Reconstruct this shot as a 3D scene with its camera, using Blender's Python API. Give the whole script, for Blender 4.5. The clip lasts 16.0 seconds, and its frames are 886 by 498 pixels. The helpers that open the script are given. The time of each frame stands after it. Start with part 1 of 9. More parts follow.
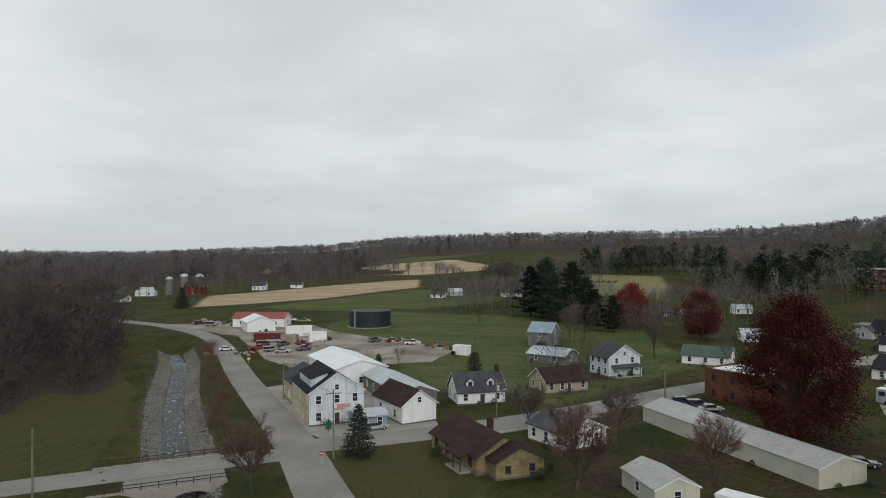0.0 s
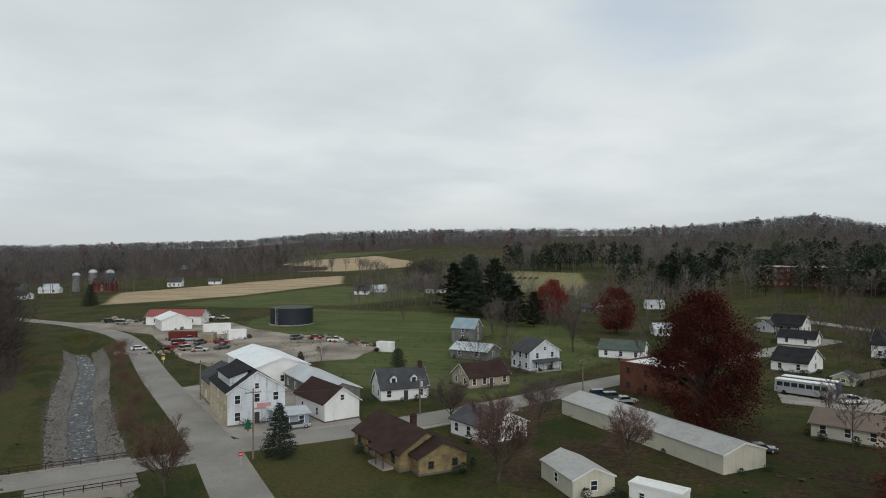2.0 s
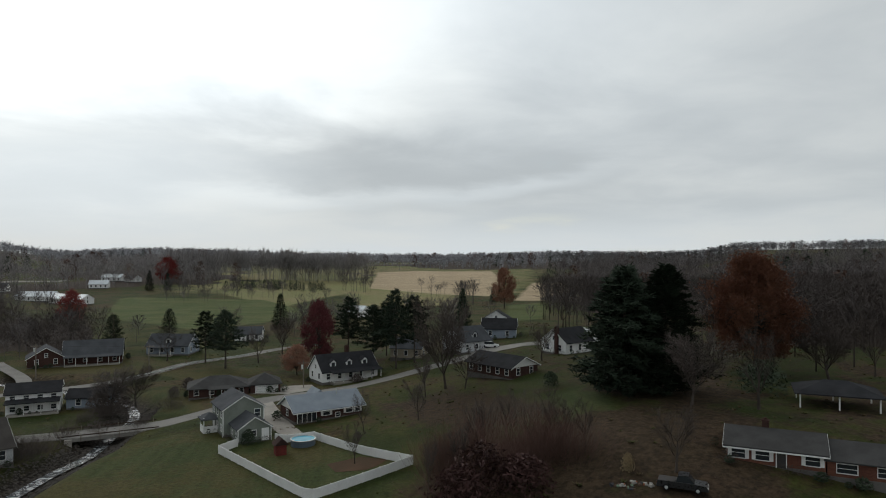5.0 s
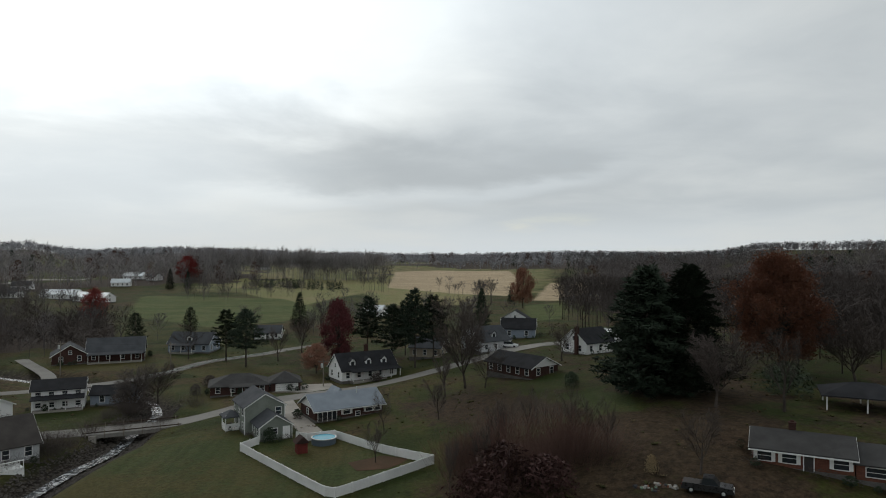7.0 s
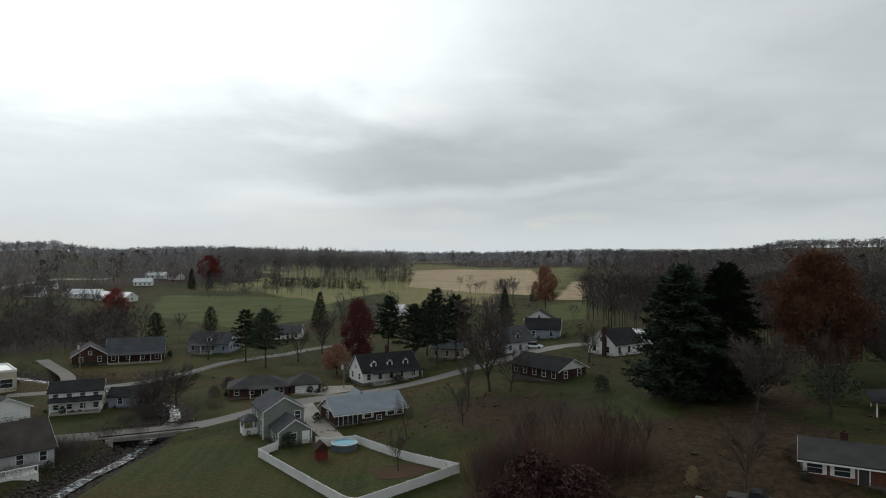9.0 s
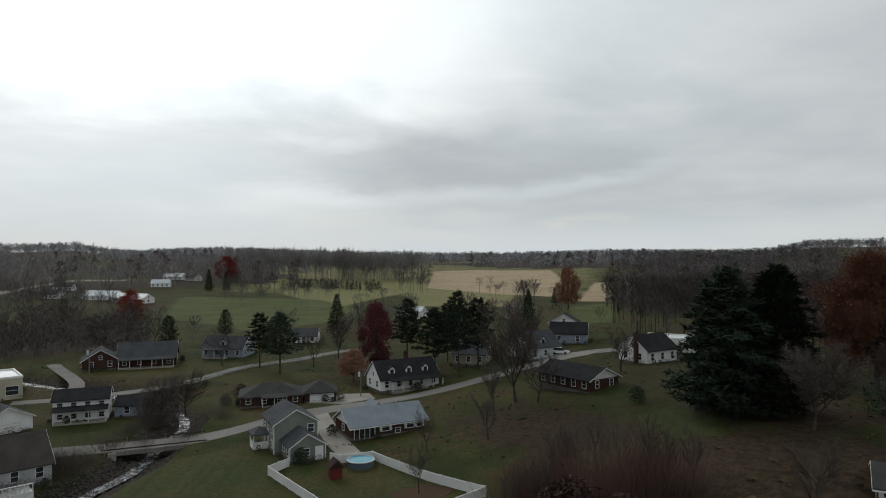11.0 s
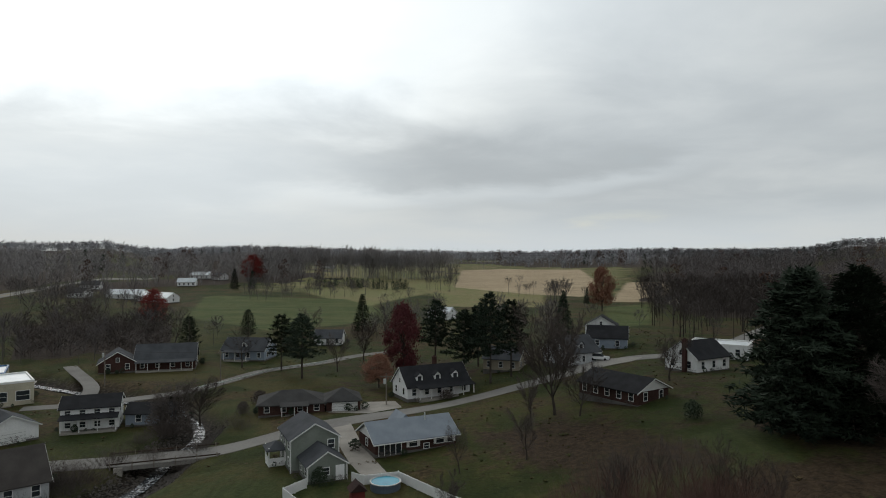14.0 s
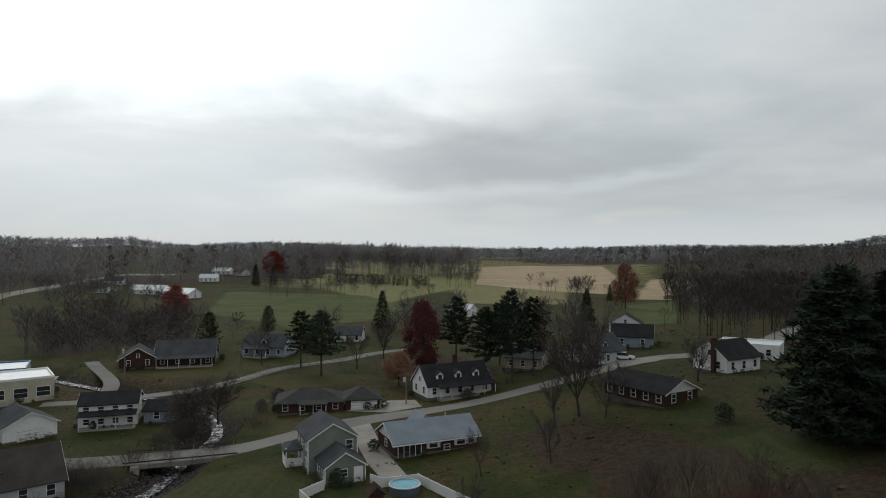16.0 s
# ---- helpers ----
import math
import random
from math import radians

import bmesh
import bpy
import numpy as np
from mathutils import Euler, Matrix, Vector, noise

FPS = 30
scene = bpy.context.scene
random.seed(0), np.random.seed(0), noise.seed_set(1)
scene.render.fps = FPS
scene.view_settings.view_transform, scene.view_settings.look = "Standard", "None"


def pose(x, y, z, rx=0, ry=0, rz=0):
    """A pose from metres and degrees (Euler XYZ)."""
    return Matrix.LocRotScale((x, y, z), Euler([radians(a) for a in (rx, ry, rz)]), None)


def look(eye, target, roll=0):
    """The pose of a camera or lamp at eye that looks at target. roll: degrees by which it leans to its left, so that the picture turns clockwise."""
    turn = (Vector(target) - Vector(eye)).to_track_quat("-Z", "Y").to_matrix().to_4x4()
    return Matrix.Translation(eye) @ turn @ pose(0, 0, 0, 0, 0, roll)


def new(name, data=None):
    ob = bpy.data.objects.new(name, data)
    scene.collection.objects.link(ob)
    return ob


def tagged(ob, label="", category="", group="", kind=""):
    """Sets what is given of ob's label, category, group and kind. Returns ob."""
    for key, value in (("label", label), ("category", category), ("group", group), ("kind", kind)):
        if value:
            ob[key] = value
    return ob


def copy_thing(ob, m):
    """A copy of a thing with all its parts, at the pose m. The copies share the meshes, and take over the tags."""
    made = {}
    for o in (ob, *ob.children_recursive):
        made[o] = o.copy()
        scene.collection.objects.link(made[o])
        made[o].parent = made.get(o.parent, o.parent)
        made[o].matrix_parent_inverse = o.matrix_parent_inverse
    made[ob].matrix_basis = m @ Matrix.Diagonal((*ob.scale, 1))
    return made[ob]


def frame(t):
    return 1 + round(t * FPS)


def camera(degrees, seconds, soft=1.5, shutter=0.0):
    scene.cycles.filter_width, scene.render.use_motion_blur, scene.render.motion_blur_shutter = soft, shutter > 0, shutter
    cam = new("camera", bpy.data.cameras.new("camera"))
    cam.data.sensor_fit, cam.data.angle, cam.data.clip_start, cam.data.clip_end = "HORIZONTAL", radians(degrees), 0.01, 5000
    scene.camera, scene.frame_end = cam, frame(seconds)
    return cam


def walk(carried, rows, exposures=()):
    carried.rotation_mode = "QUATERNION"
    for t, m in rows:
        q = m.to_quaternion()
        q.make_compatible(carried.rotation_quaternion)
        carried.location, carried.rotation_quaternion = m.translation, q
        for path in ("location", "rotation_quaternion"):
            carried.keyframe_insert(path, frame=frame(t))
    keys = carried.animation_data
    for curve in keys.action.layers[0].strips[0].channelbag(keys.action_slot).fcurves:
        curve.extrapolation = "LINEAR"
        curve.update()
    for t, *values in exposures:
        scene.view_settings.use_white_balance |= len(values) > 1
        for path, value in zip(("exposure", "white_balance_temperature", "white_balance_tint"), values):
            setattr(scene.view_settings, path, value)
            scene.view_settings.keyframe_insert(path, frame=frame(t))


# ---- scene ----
cam = camera(66.96, 16.0, soft=1.0)
# seconds, x, y, z, pitch, roll, yaw
PATH = (
    (0.0, 0.00, 0.00, 32.00, 0.39, 0.23, 18.58),
    (0.5, 0.00, 0.00, 32.00, 0.29, 0.15, 18.87),
    (1.0, 0.00, 0.00, 32.00, 0.22, 0.12, 19.25),
    (1.5, 0.00, 0.00, 32.00, 0.15, 0.06, 19.75),
    (1.8, 0.00, 0.00, 32.00, 0.11, -0.02, 18.50),
    (1.9, 0.00, 0.00, 32.00, 0.09, -0.05, 15.70),
    (2.0, 0.00, 0.00, 32.00, 0.08, -0.08, 12.11),
    (2.1, 0.00, 0.00, 32.00, 0.08, -0.11, 8.60),
    (2.2, 0.00, 0.00, 32.00, 0.09, -0.14, 5.77),
    (2.3, 0.00, 0.00, 32.00, 0.10, -0.17, 3.00),
    (2.4, 0.00, 0.00, 32.00, 0.11, -0.20, 0.80),
    (2.5, 0.00, 0.00, 32.00, 0.11, -0.22, -1.52),
    (2.6, 0.00, 0.00, 32.00, 0.11, -0.18, -4.93),
    (2.7, 0.00, 0.00, 32.00, 0.11, -0.14, -10.55),
    (2.8, 0.00, 0.00, 32.00, 0.11, -0.10, -18.40),
    (2.9, 0.00, 0.00, 32.00, 0.11, -0.06, -27.70),
    (3.0, 0.00, 0.00, 32.00, 0.11, -0.03, -36.80),
    (3.3, 0.00, 0.00, 32.00, 0.22, 0.07, -64.67),
    (3.5, 0.00, 0.00, 32.00, 0.18, 0.12, -83.27),
    (3.7, 0.00, 0.00, 32.00, 0.26, 0.09, -102.00),
    (4.0, 0.00, 0.00, 32.00, 0.22, 0.09, -129.95),
    (4.2, 0.00, 0.00, 32.00, 0.27, -0.00, -148.71),
    (4.5, 2.20, -0.40, 31.94, 0.36, -0.07, -177.60),
    (4.6, 2.65, -0.60, 31.92, 0.38, 0.00, -185.30),
    (4.7, 2.80, -0.70, 31.90, 0.40, 0.00, -186.30),
    (7.0, 3.63, -1.13, 31.80, 0.37, -0.14, -184.81),
    (7.5, 3.74, -1.82, 31.74, 0.22, -0.15, -184.33),
    (8.0, 3.81, -2.71, 31.73, 0.25, -0.05, -183.93),
    (8.5, 3.88, -3.90, 31.76, 0.26, -0.02, -183.51),
    (9.0, 3.96, -5.49, 31.78, 0.26, 0.02, -183.11),
    (11.5, 4.44, -15.51, 32.00, 0.31, 0.12, -181.20),
    (12.0, 4.56, -17.49, 32.01, 0.33, 0.10, -180.82),
    (12.5, 4.71, -19.31, 31.99, 0.28, 0.10, -180.42),
    (13.0, 4.86, -20.95, 31.98, 0.28, 0.07, -180.05),
    (13.5, 4.97, -22.37, 31.96, 0.25, 0.06, -179.67),
    (14.0, 5.05, -23.60, 31.95, 0.19, 0.07, -179.30),
    (14.5, 5.08, -24.64, 31.94, 0.18, 0.05, -178.93),
    (15.0, 5.08, -25.45, 31.93, 0.14, 0.06, -178.56),
    (15.5, 5.11, -26.03, 31.92, 0.12, 0.01, -178.19),
    (16.0, 5.19, -26.43, 31.90, -0.11, -0.02, -177.54),
)
walk(cam, [(t, pose(x, y, z, 90 + p, r, w)) for t, x, y, z, p, r, w in PATH],
     ((0.0, 0.05), (2.5, 0.08), (3.5, 0.2), (4.0, 0.25), (4.5, 0.0), (4.7, -0.18), (7.0, -0.22), (16.0, -0.3)))
# ---- lie of the land ----
# heading (degrees, left of north) and height of the wooded ridge that closes the view that way
RIDGE = ((-180, 19), (-176, 20), (-163, 29), (-156, 25), (-153, 36), (-149, 32), (-138, 43), (-131, 34), (-121, 49), (-111, 58),
         (-105, 55), (-98, 52), (-91, 42), (-79, 52), (-68, 57), (-56, 61), (-47, 57), (-38, 57), (-29, 62), (-21, 58), (-17, 75),
         (-12, 67), (-7, 58), (7, 56), (13, 55), (23, 48), (29, 36), (34, 31), (43, 25), (52, 25), (90, 34), (130, 40),
         (144, 40), (150, 38), (153, 24), (165, 23), (174, 18), (180, 19))
# centre lines of the two streams: x, y
STREAM = ((-178, 206), (-157, 185), (-137, 163), (-107, 125), (-86, 101), (-72, 86), (-55, 64), (-30, 38), (0, 0), (40, -48), (58, -72))
CREEK = ((150, -70), (112, -76), (84, -74), (66, -78), (57, -78), (54.4, -84), (53, -92), (52.3, -101), (51.3, -110), (49.5, -118), (50.3, -130), (52, -148), (66, -166), (110, -190))


def smooth(a, b, v):
    u = np.clip((v - a) / (b - a), 0, 1)
    return u * u * (3 - 2 * u)


def line_distance(x, y, line):
    best = np.full(np.shape(x), 1e9)
    for (ax, ay), (bx, by) in zip(line, line[1:]):
        u = np.clip(((x - ax) * (bx - ax) + (y - ay) * (by - ay)) / ((bx - ax) ** 2 + (by - ay) ** 2), 0, 1)
        best = np.minimum(best, np.hypot(x - ax - u * (bx - ax), y - ay - u * (by - ay)))
    return best


def land(x, y, channels=True):
    """Height of the ground."""
    x, y = np.asarray(x, float), np.asarray(y, float)
    r, a = np.hypot(x, y), -np.degrees(np.arctan2(x, y))
    top = np.interp(a, [k for k, _ in RIDGE], [v for _, v in RIDGE])
    z = top * smooth(140, 1250, r)
    south = smooth(-45, -90, y) * smooth(420, 200, r)
    z = z + 7.3 * smooth(16, -48, x) * south + 1.2 * smooth(44, 30, x) * south * smooth(-168, -142, y)
    z = z + 1.2 * np.sin(x / 61 + 1) * np.sin(y / 73) * smooth(250, 500, r)
    if channels:
        z = z - 3.2 * smooth(7.4, 1.2, line_distance(x, y, STREAM)) - 2.3 * smooth(7.0, 1.6, line_distance(x, y, CREEK))
    return z

# ---- sky and light ----
SUN_HEADING, SUN_HEIGHT = -150.0, 30.0
to_sun = Vector((-math.sin(radians(SUN_HEADING)) * math.cos(radians(SUN_HEIGHT)), math.cos(radians(SUN_HEADING)) * math.cos(radians(SUN_HEIGHT)),
                 math.sin(radians(SUN_HEIGHT))))
sun_lamp = new("sun", bpy.data.lights.new("sun", "SUN"))
sun_lamp.data.energy, sun_lamp.data.angle, sun_lamp.data.color = 0.7, radians(20), (1.0, 0.96, 0.9)
sun_lamp.matrix_world = look((0, 0, 300), Vector((0, 0, 300)) - to_sun)


class Nodes:
    """Short hand for node trees."""

    def __init__(self, tree):
        self.tree, self.nodes = tree, tree.nodes
        self.nodes.clear()

    def add(self, kind, inputs=None):
        n = self.nodes.new(kind)
        return self.feed(n, inputs)

    def feed(self, n, inputs):
        for k, v in (inputs or {}).items():
            if isinstance(v, bpy.types.NodeSocket):
                self.tree.links.new(v, n.inputs[k])
            else:
                n.inputs[k].default_value = v
        return n

    def math(self, op, a, b=0.0, c=0.0, clamp=False):
        n = self.nodes.new("ShaderNodeMath")
        n.operation, n.use_clamp = op, clamp
        return self.feed(n, {0: a, 1: b, 2: c}).outputs[0]

    def mix(self, f, a, b, blend="MIX"):
        n = self.nodes.new("ShaderNodeMix")
        n.data_type, n.blend_type = "RGBA", blend
        return self.feed(n, {0: f, 6: a, 7: b}).outputs[2]

    def ramp(self, v, lo, hi, a=0.0, b=1.0, kind="SMOOTHSTEP"):
        n = self.nodes.new("ShaderNodeMapRange")
        n.interpolation_type = kind
        return self.feed(n, {0: v, 1: lo, 2: hi, 3: a, 4: b}).outputs[0]

    def dot(self, a, b):
        n = self.nodes.new("ShaderNodeVectorMath")
        n.operation = "DOT_PRODUCT"
        return self.feed(n, {0: a, 1: b}).outputs["Value"]

    def noise(self, vector, scale, detail=4, rough=0.55, distort=0.0, out=0):
        return self.add("ShaderNodeTexNoise", {"Vector": vector, "Scale": scale, "Detail": detail, "Roughness": rough, "Distortion": distort}).outputs[out]


def make_sky():
    world = bpy.data.worlds.new("overcast_sky")
    scene.world = world
    world.use_nodes = True
    n = Nodes(world.node_tree)
    way = n.add("ShaderNodeTexCoord").outputs["Generated"]
    x, y, z = n.add("ShaderNodeSeparateXYZ", {0: way}).outputs
    # cloud sheet seen in perspective
    up = n.math("ADD", n.math("MAXIMUM", z, 0.0), 0.16)
    sheet = n.add("ShaderNodeCombineXYZ", {0: n.math("DIVIDE", x, up), 1: n.math("DIVIDE", y, up), 2: 0.0}).outputs[0]
    big = n.noise(sheet, 0.42, 3, 0.5, 0.4)
    fine = n.noise(sheet, 1.25, 6, 0.55, 0.3)
    billow = n.math("ADD", n.math("MULTIPLY", big, 0.66), n.math("MULTIPLY", fine, 0.34))
    # thin cloud lets the sun's light through over a wide stretch of the southern sky, down to a ragged lower edge
    h = radians(-180)
    flat = n.math("SQRT", n.math("ADD", n.math("MULTIPLY", x, x), n.math("MULTIPLY", y, y)))
    ahead = n.math("DIVIDE", n.dot(way, (-math.sin(h), math.cos(h), 0.0)), flat)
    aside = n.math("DIVIDE", n.dot(way, (math.cos(h), math.sin(h), 0.0)), flat)
    west = n.math("MAXIMUM", n.math("ADD", aside, 0.05), 0.0)
    edge = n.math("ADD", 0.205, n.math("MULTIPLY", west, 0.24))
    ragged = n.math("ADD", n.math("MULTIPLY", n.math("SUBTRACT", billow, 0.5), 0.20), n.math("MULTIPLY", n.math("SUBTRACT", fine, 0.5), 0.10))
    above = n.math("SUBTRACT", n.math("ADD", z, ragged), edge)
    soft = n.math("ADD", 0.06, n.math("MULTIPLY", west, 0.55))
    thin = n.math("MULTIPLY", n.ramp(n.math("DIVIDE", above, soft), -1.0, 1.0), n.ramp(n.dot(way, (0.29, -0.956, 0.0)), 0.50, 0.90))
    # long bright slits low over the southern horizon
    slit_at = n.math("ADD", n.math("ADD", 0.082, n.math("MULTIPLY", n.math("MAXIMUM", n.math("SUBTRACT", aside, 0.14), 0.0), 0.22)), n.math("MULTIPLY", n.math("SUBTRACT", fine, 0.5), 0.07))
    slit = n.math("MULTIPLY", n.ramp(n.math("ABSOLUTE", n.math("SUBTRACT", z, slit_at)), 0.0, 0.024, 0.13, 0.0), n.math("MULTIPLY", n.ramp(n.math("ABSOLUTE", n.math("SUBTRACT", aside, 0.05)), 0.16, 0.36, 1.0, 0.0), n.ramp(ahead, 0.0, 0.5)))
    sunward = n.ramp(n.math("DIVIDE", n.dot(way, (0.545, -0.839, 0.0)), flat), 0.84, 0.99, 0.0, 0.30)
    glow = n.math("ADD", n.math("ADD", n.math("MULTIPLY", thin, 0.5), sunward), slit)
    north = n.ramp(y, -0.6, 0.5, 0.0, 0.02)
    light = n.math("ADD", n.math("ADD", n.ramp(billow, 0.36, 0.63, 0.585, 0.75), glow), north)
    low = n.ramp(z, 0.0, 0.10)
    light = n.add("ShaderNodeMix", {0: low, 2: n.math("ADD", n.math("MULTIPLY", n.ramp(ahead, 0.3, 1.0), 0.22), 0.58), 3: light}).outputs[0]
    tint = n.mix(n.ramp(billow, 0.40, 0.62), (0.915, 0.99, 1.03, 1), (0.95, 1.0, 1.005, 1))
    clouds = n.mix(1.0, tint, n.add("ShaderNodeCombineXYZ", {0: light, 1: light, 2: light}).outputs[0], "MULTIPLY")
    blue = n.nodes.new("ShaderNodeTexSky")
    blue.sky_type, blue.sun_disc, blue.sun_elevation, blue.sun_rotation = "NISHITA", False, radians(SUN_HEIGHT), radians(-SUN_HEADING)
    clear = n.mix(1.0, blue.outputs[0], (0.12, 0.12, 0.12, 1), "MULTIPLY")
    # a small hole in the northern clouds
    rift = n.ramp(n.math("ADD", n.dot(way, (0.10, 0.90, 0.42)), n.math("MULTIPLY", n.math("SUBTRACT", fine, 0.5), 0.06)), 0.975, 1.0, 0.0, 0.45)
    colour = n.mix(n.math("MAXIMUM", rift, n.ramp(billow, 0.38, 0.26, 0.02, 0.4)), clouds, clear)
    back = n.add("ShaderNodeBackground", {0: colour, 1: 1.0})
    n.add("ShaderNodeOutputWorld", {0: back.outputs[0]})


make_sky()

# ---- materials ----
MATS = {}


def surface(name, a, b=None, rough=0.85, scale=1.0, fine=None, bump=0.3, metal=0.0, lap=0.0, lap_axis=2, rows=None, each=0.0, streak=0.0):
    """A weathered surface of two colours mixed at two scales. lap: height of horizontal boards; rows: size of brick or shingle courses."""
    if name in MATS:
        return MATS[name]
    m = MATS[name] = bpy.data.materials.new(name)
    m.use_nodes = True
    n = Nodes(m.node_tree)
    b = b or tuple(c * 0.72 for c in a)
    place = n.add("ShaderNodeNewGeometry").outputs["Position"]
    broad = n.noise(place, 0.35 / scale, 3)
    grain = n.noise(place, (fine or 6.0) / scale, 5, 0.65)
    f = n.math("ADD", n.math("MULTIPLY", broad, 0.55), n.math("MULTIPLY", grain, 0.45))
    colour = n.mix(n.ramp(f, 0.36, 0.64), (*a, 1), (*b, 1))
    height = grain
    if streak:
        down = n.add("ShaderNodeMapping", {"Vector": place, "Scale": (1.6, 1.6, 0.12)}).outputs[0]
        colour = n.mix(n.math("MULTIPLY", n.ramp(n.noise(down, 1.0, 4, 0.7), 0.5, 0.72), streak), colour, (0.10, 0.085, 0.07, 1))
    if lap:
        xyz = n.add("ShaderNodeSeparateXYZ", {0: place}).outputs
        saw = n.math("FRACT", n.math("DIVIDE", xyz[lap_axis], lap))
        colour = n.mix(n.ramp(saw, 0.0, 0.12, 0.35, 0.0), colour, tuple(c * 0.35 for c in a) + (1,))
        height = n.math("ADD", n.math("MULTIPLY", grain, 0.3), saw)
    if rows:
        local = n.add("ShaderNodeTexCoord").outputs["Object"]
        sx, sy, sz = n.add("ShaderNodeSeparateXYZ", {0: local}).outputs
        flat = n.add("ShaderNodeCombineXYZ", {0: n.math("ADD", sx, sy), 1: sz, 2: 0.0}).outputs[0]
        brick = n.add("ShaderNodeTexBrick", {"Vector": flat, "Color1": (1, 1, 1, 1), "Color2": (0.72, 0.7, 0.7, 1), "Mortar": (0.8, 0.78, 0.74, 1), "Scale": 1.0,
                                             "Mortar Size": rows[1] * 0.09, "Brick Width": rows[0], "Row Height": rows[1]})
        colour = n.mix(1.0, colour, brick.outputs[0], "MULTIPLY")
    if each:
        who = n.add("ShaderNodeObjectInfo").outputs["Random"]
        colour = n.mix(1.0, colour, n.add("ShaderNodeCombineXYZ", {k: n.ramp(who, 0, 1, 1 - each, 1 + each * 0.5, "LINEAR") for k in range(3)}).outputs[0], "MULTIPLY")
    rise = n.add("ShaderNodeBump", {"Strength": bump, "Distance": 0.05, "Height": height}).outputs[0]
    shade = n.add("ShaderNodeBsdfPrincipled", {"Base Color": colour, "Roughness": rough, "Metallic": metal, "Normal": rise, "Specular IOR Level": 0.06 if rough > 0.74 else 0.4})
    n.add("ShaderNodeOutputMaterial", {0: shade.outputs[0]})
    return m


def leaves(name, a, b, rough=0.8, island_share=0.55):
    """Foliage or twigs: varied from clump to clump and from plant to plant."""
    if name in MATS:
        return MATS[name]
    m = MATS[name] = bpy.data.materials.new(name)
    m.use_nodes = True
    n = Nodes(m.node_tree)
    island = n.add("ShaderNodeNewGeometry").outputs["Random Per Island"]
    place = n.add("ShaderNodeNewGeometry").outputs["Position"]
    who = n.add("ShaderNodeObjectInfo").outputs["Random"]
    patch_noise = n.noise(place, 0.05, 3)
    f = n.math("ADD", n.math("MULTIPLY", island, island_share), n.math("ADD", n.math("MULTIPLY", who, 0.75 - island_share), n.math("MULTIPLY", n.ramp(patch_noise, 0.35, 0.65), 0.3)))
    shade = n.add("ShaderNodeBsdfPrincipled", {"Base Color": n.mix(f, (*a, 1), (*b, 1)), "Roughness": rough, "Specular IOR Level": 0.2})
    n.add("ShaderNodeOutputMaterial", {0: shade.outputs[0]})
    return m


def glossy(name, colour, rough=0.08, metal=0.0, coat=0.0, spec=0.5):
    if name in MATS:
        return MATS[name]
    m = MATS[name] = bpy.data.materials.new(name)
    m.use_nodes = True
    n = Nodes(m.node_tree)
    place = n.add("ShaderNodeNewGeometry").outputs["Position"]
    dirt = n.noise(place, 3.0, 4)
    col = n.mix(n.ramp(dirt, 0.4, 0.75, 0.0, 0.35), (*colour, 1), tuple(c * 0.7 + 0.03 for c in colour) + (1,))
    shade = n.add("ShaderNodeBsdfPrincipled", {"Base Color": col, "Roughness": n.ramp(dirt, 0.3, 0.7, rough, rough + 0.12), "Metallic": metal,
                                               "Coat Weight": coat, "Specular IOR Level": spec})
    n.add("ShaderNodeOutputMaterial", {0: shade.outputs[0]})
    return m


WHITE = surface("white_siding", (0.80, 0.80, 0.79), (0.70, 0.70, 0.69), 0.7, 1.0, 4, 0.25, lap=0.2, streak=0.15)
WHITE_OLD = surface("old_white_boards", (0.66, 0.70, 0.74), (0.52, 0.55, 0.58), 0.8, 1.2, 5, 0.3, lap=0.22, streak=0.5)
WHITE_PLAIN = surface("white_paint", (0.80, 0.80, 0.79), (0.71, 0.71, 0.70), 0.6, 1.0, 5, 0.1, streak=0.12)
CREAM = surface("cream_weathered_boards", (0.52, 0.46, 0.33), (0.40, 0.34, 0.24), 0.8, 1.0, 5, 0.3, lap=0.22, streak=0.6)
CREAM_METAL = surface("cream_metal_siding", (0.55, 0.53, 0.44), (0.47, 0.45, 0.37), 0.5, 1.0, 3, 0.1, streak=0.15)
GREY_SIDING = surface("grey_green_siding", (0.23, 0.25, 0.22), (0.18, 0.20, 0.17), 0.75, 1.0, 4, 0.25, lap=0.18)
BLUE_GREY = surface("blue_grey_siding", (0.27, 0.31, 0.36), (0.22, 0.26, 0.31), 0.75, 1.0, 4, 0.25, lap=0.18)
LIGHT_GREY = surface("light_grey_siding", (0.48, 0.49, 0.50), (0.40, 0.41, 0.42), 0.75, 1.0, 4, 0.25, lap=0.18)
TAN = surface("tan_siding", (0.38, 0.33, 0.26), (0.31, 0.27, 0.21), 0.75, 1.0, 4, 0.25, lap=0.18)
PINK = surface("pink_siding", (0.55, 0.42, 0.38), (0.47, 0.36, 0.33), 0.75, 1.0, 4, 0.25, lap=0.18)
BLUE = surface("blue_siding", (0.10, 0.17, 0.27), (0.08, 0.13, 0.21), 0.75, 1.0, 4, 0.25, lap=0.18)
BRICK = surface("red_brick", (0.175, 0.085, 0.064), (0.12, 0.058, 0.046), 0.9, 1.0, 8, 0.3, rows=(0.25, 0.085), streak=0.12)
BRICK_DARK = surface("dark_red_brick", (0.088, 0.047, 0.040), (0.058, 0.034, 0.029), 0.9, 1.0, 8, 0.3, rows=(0.25, 0.085))
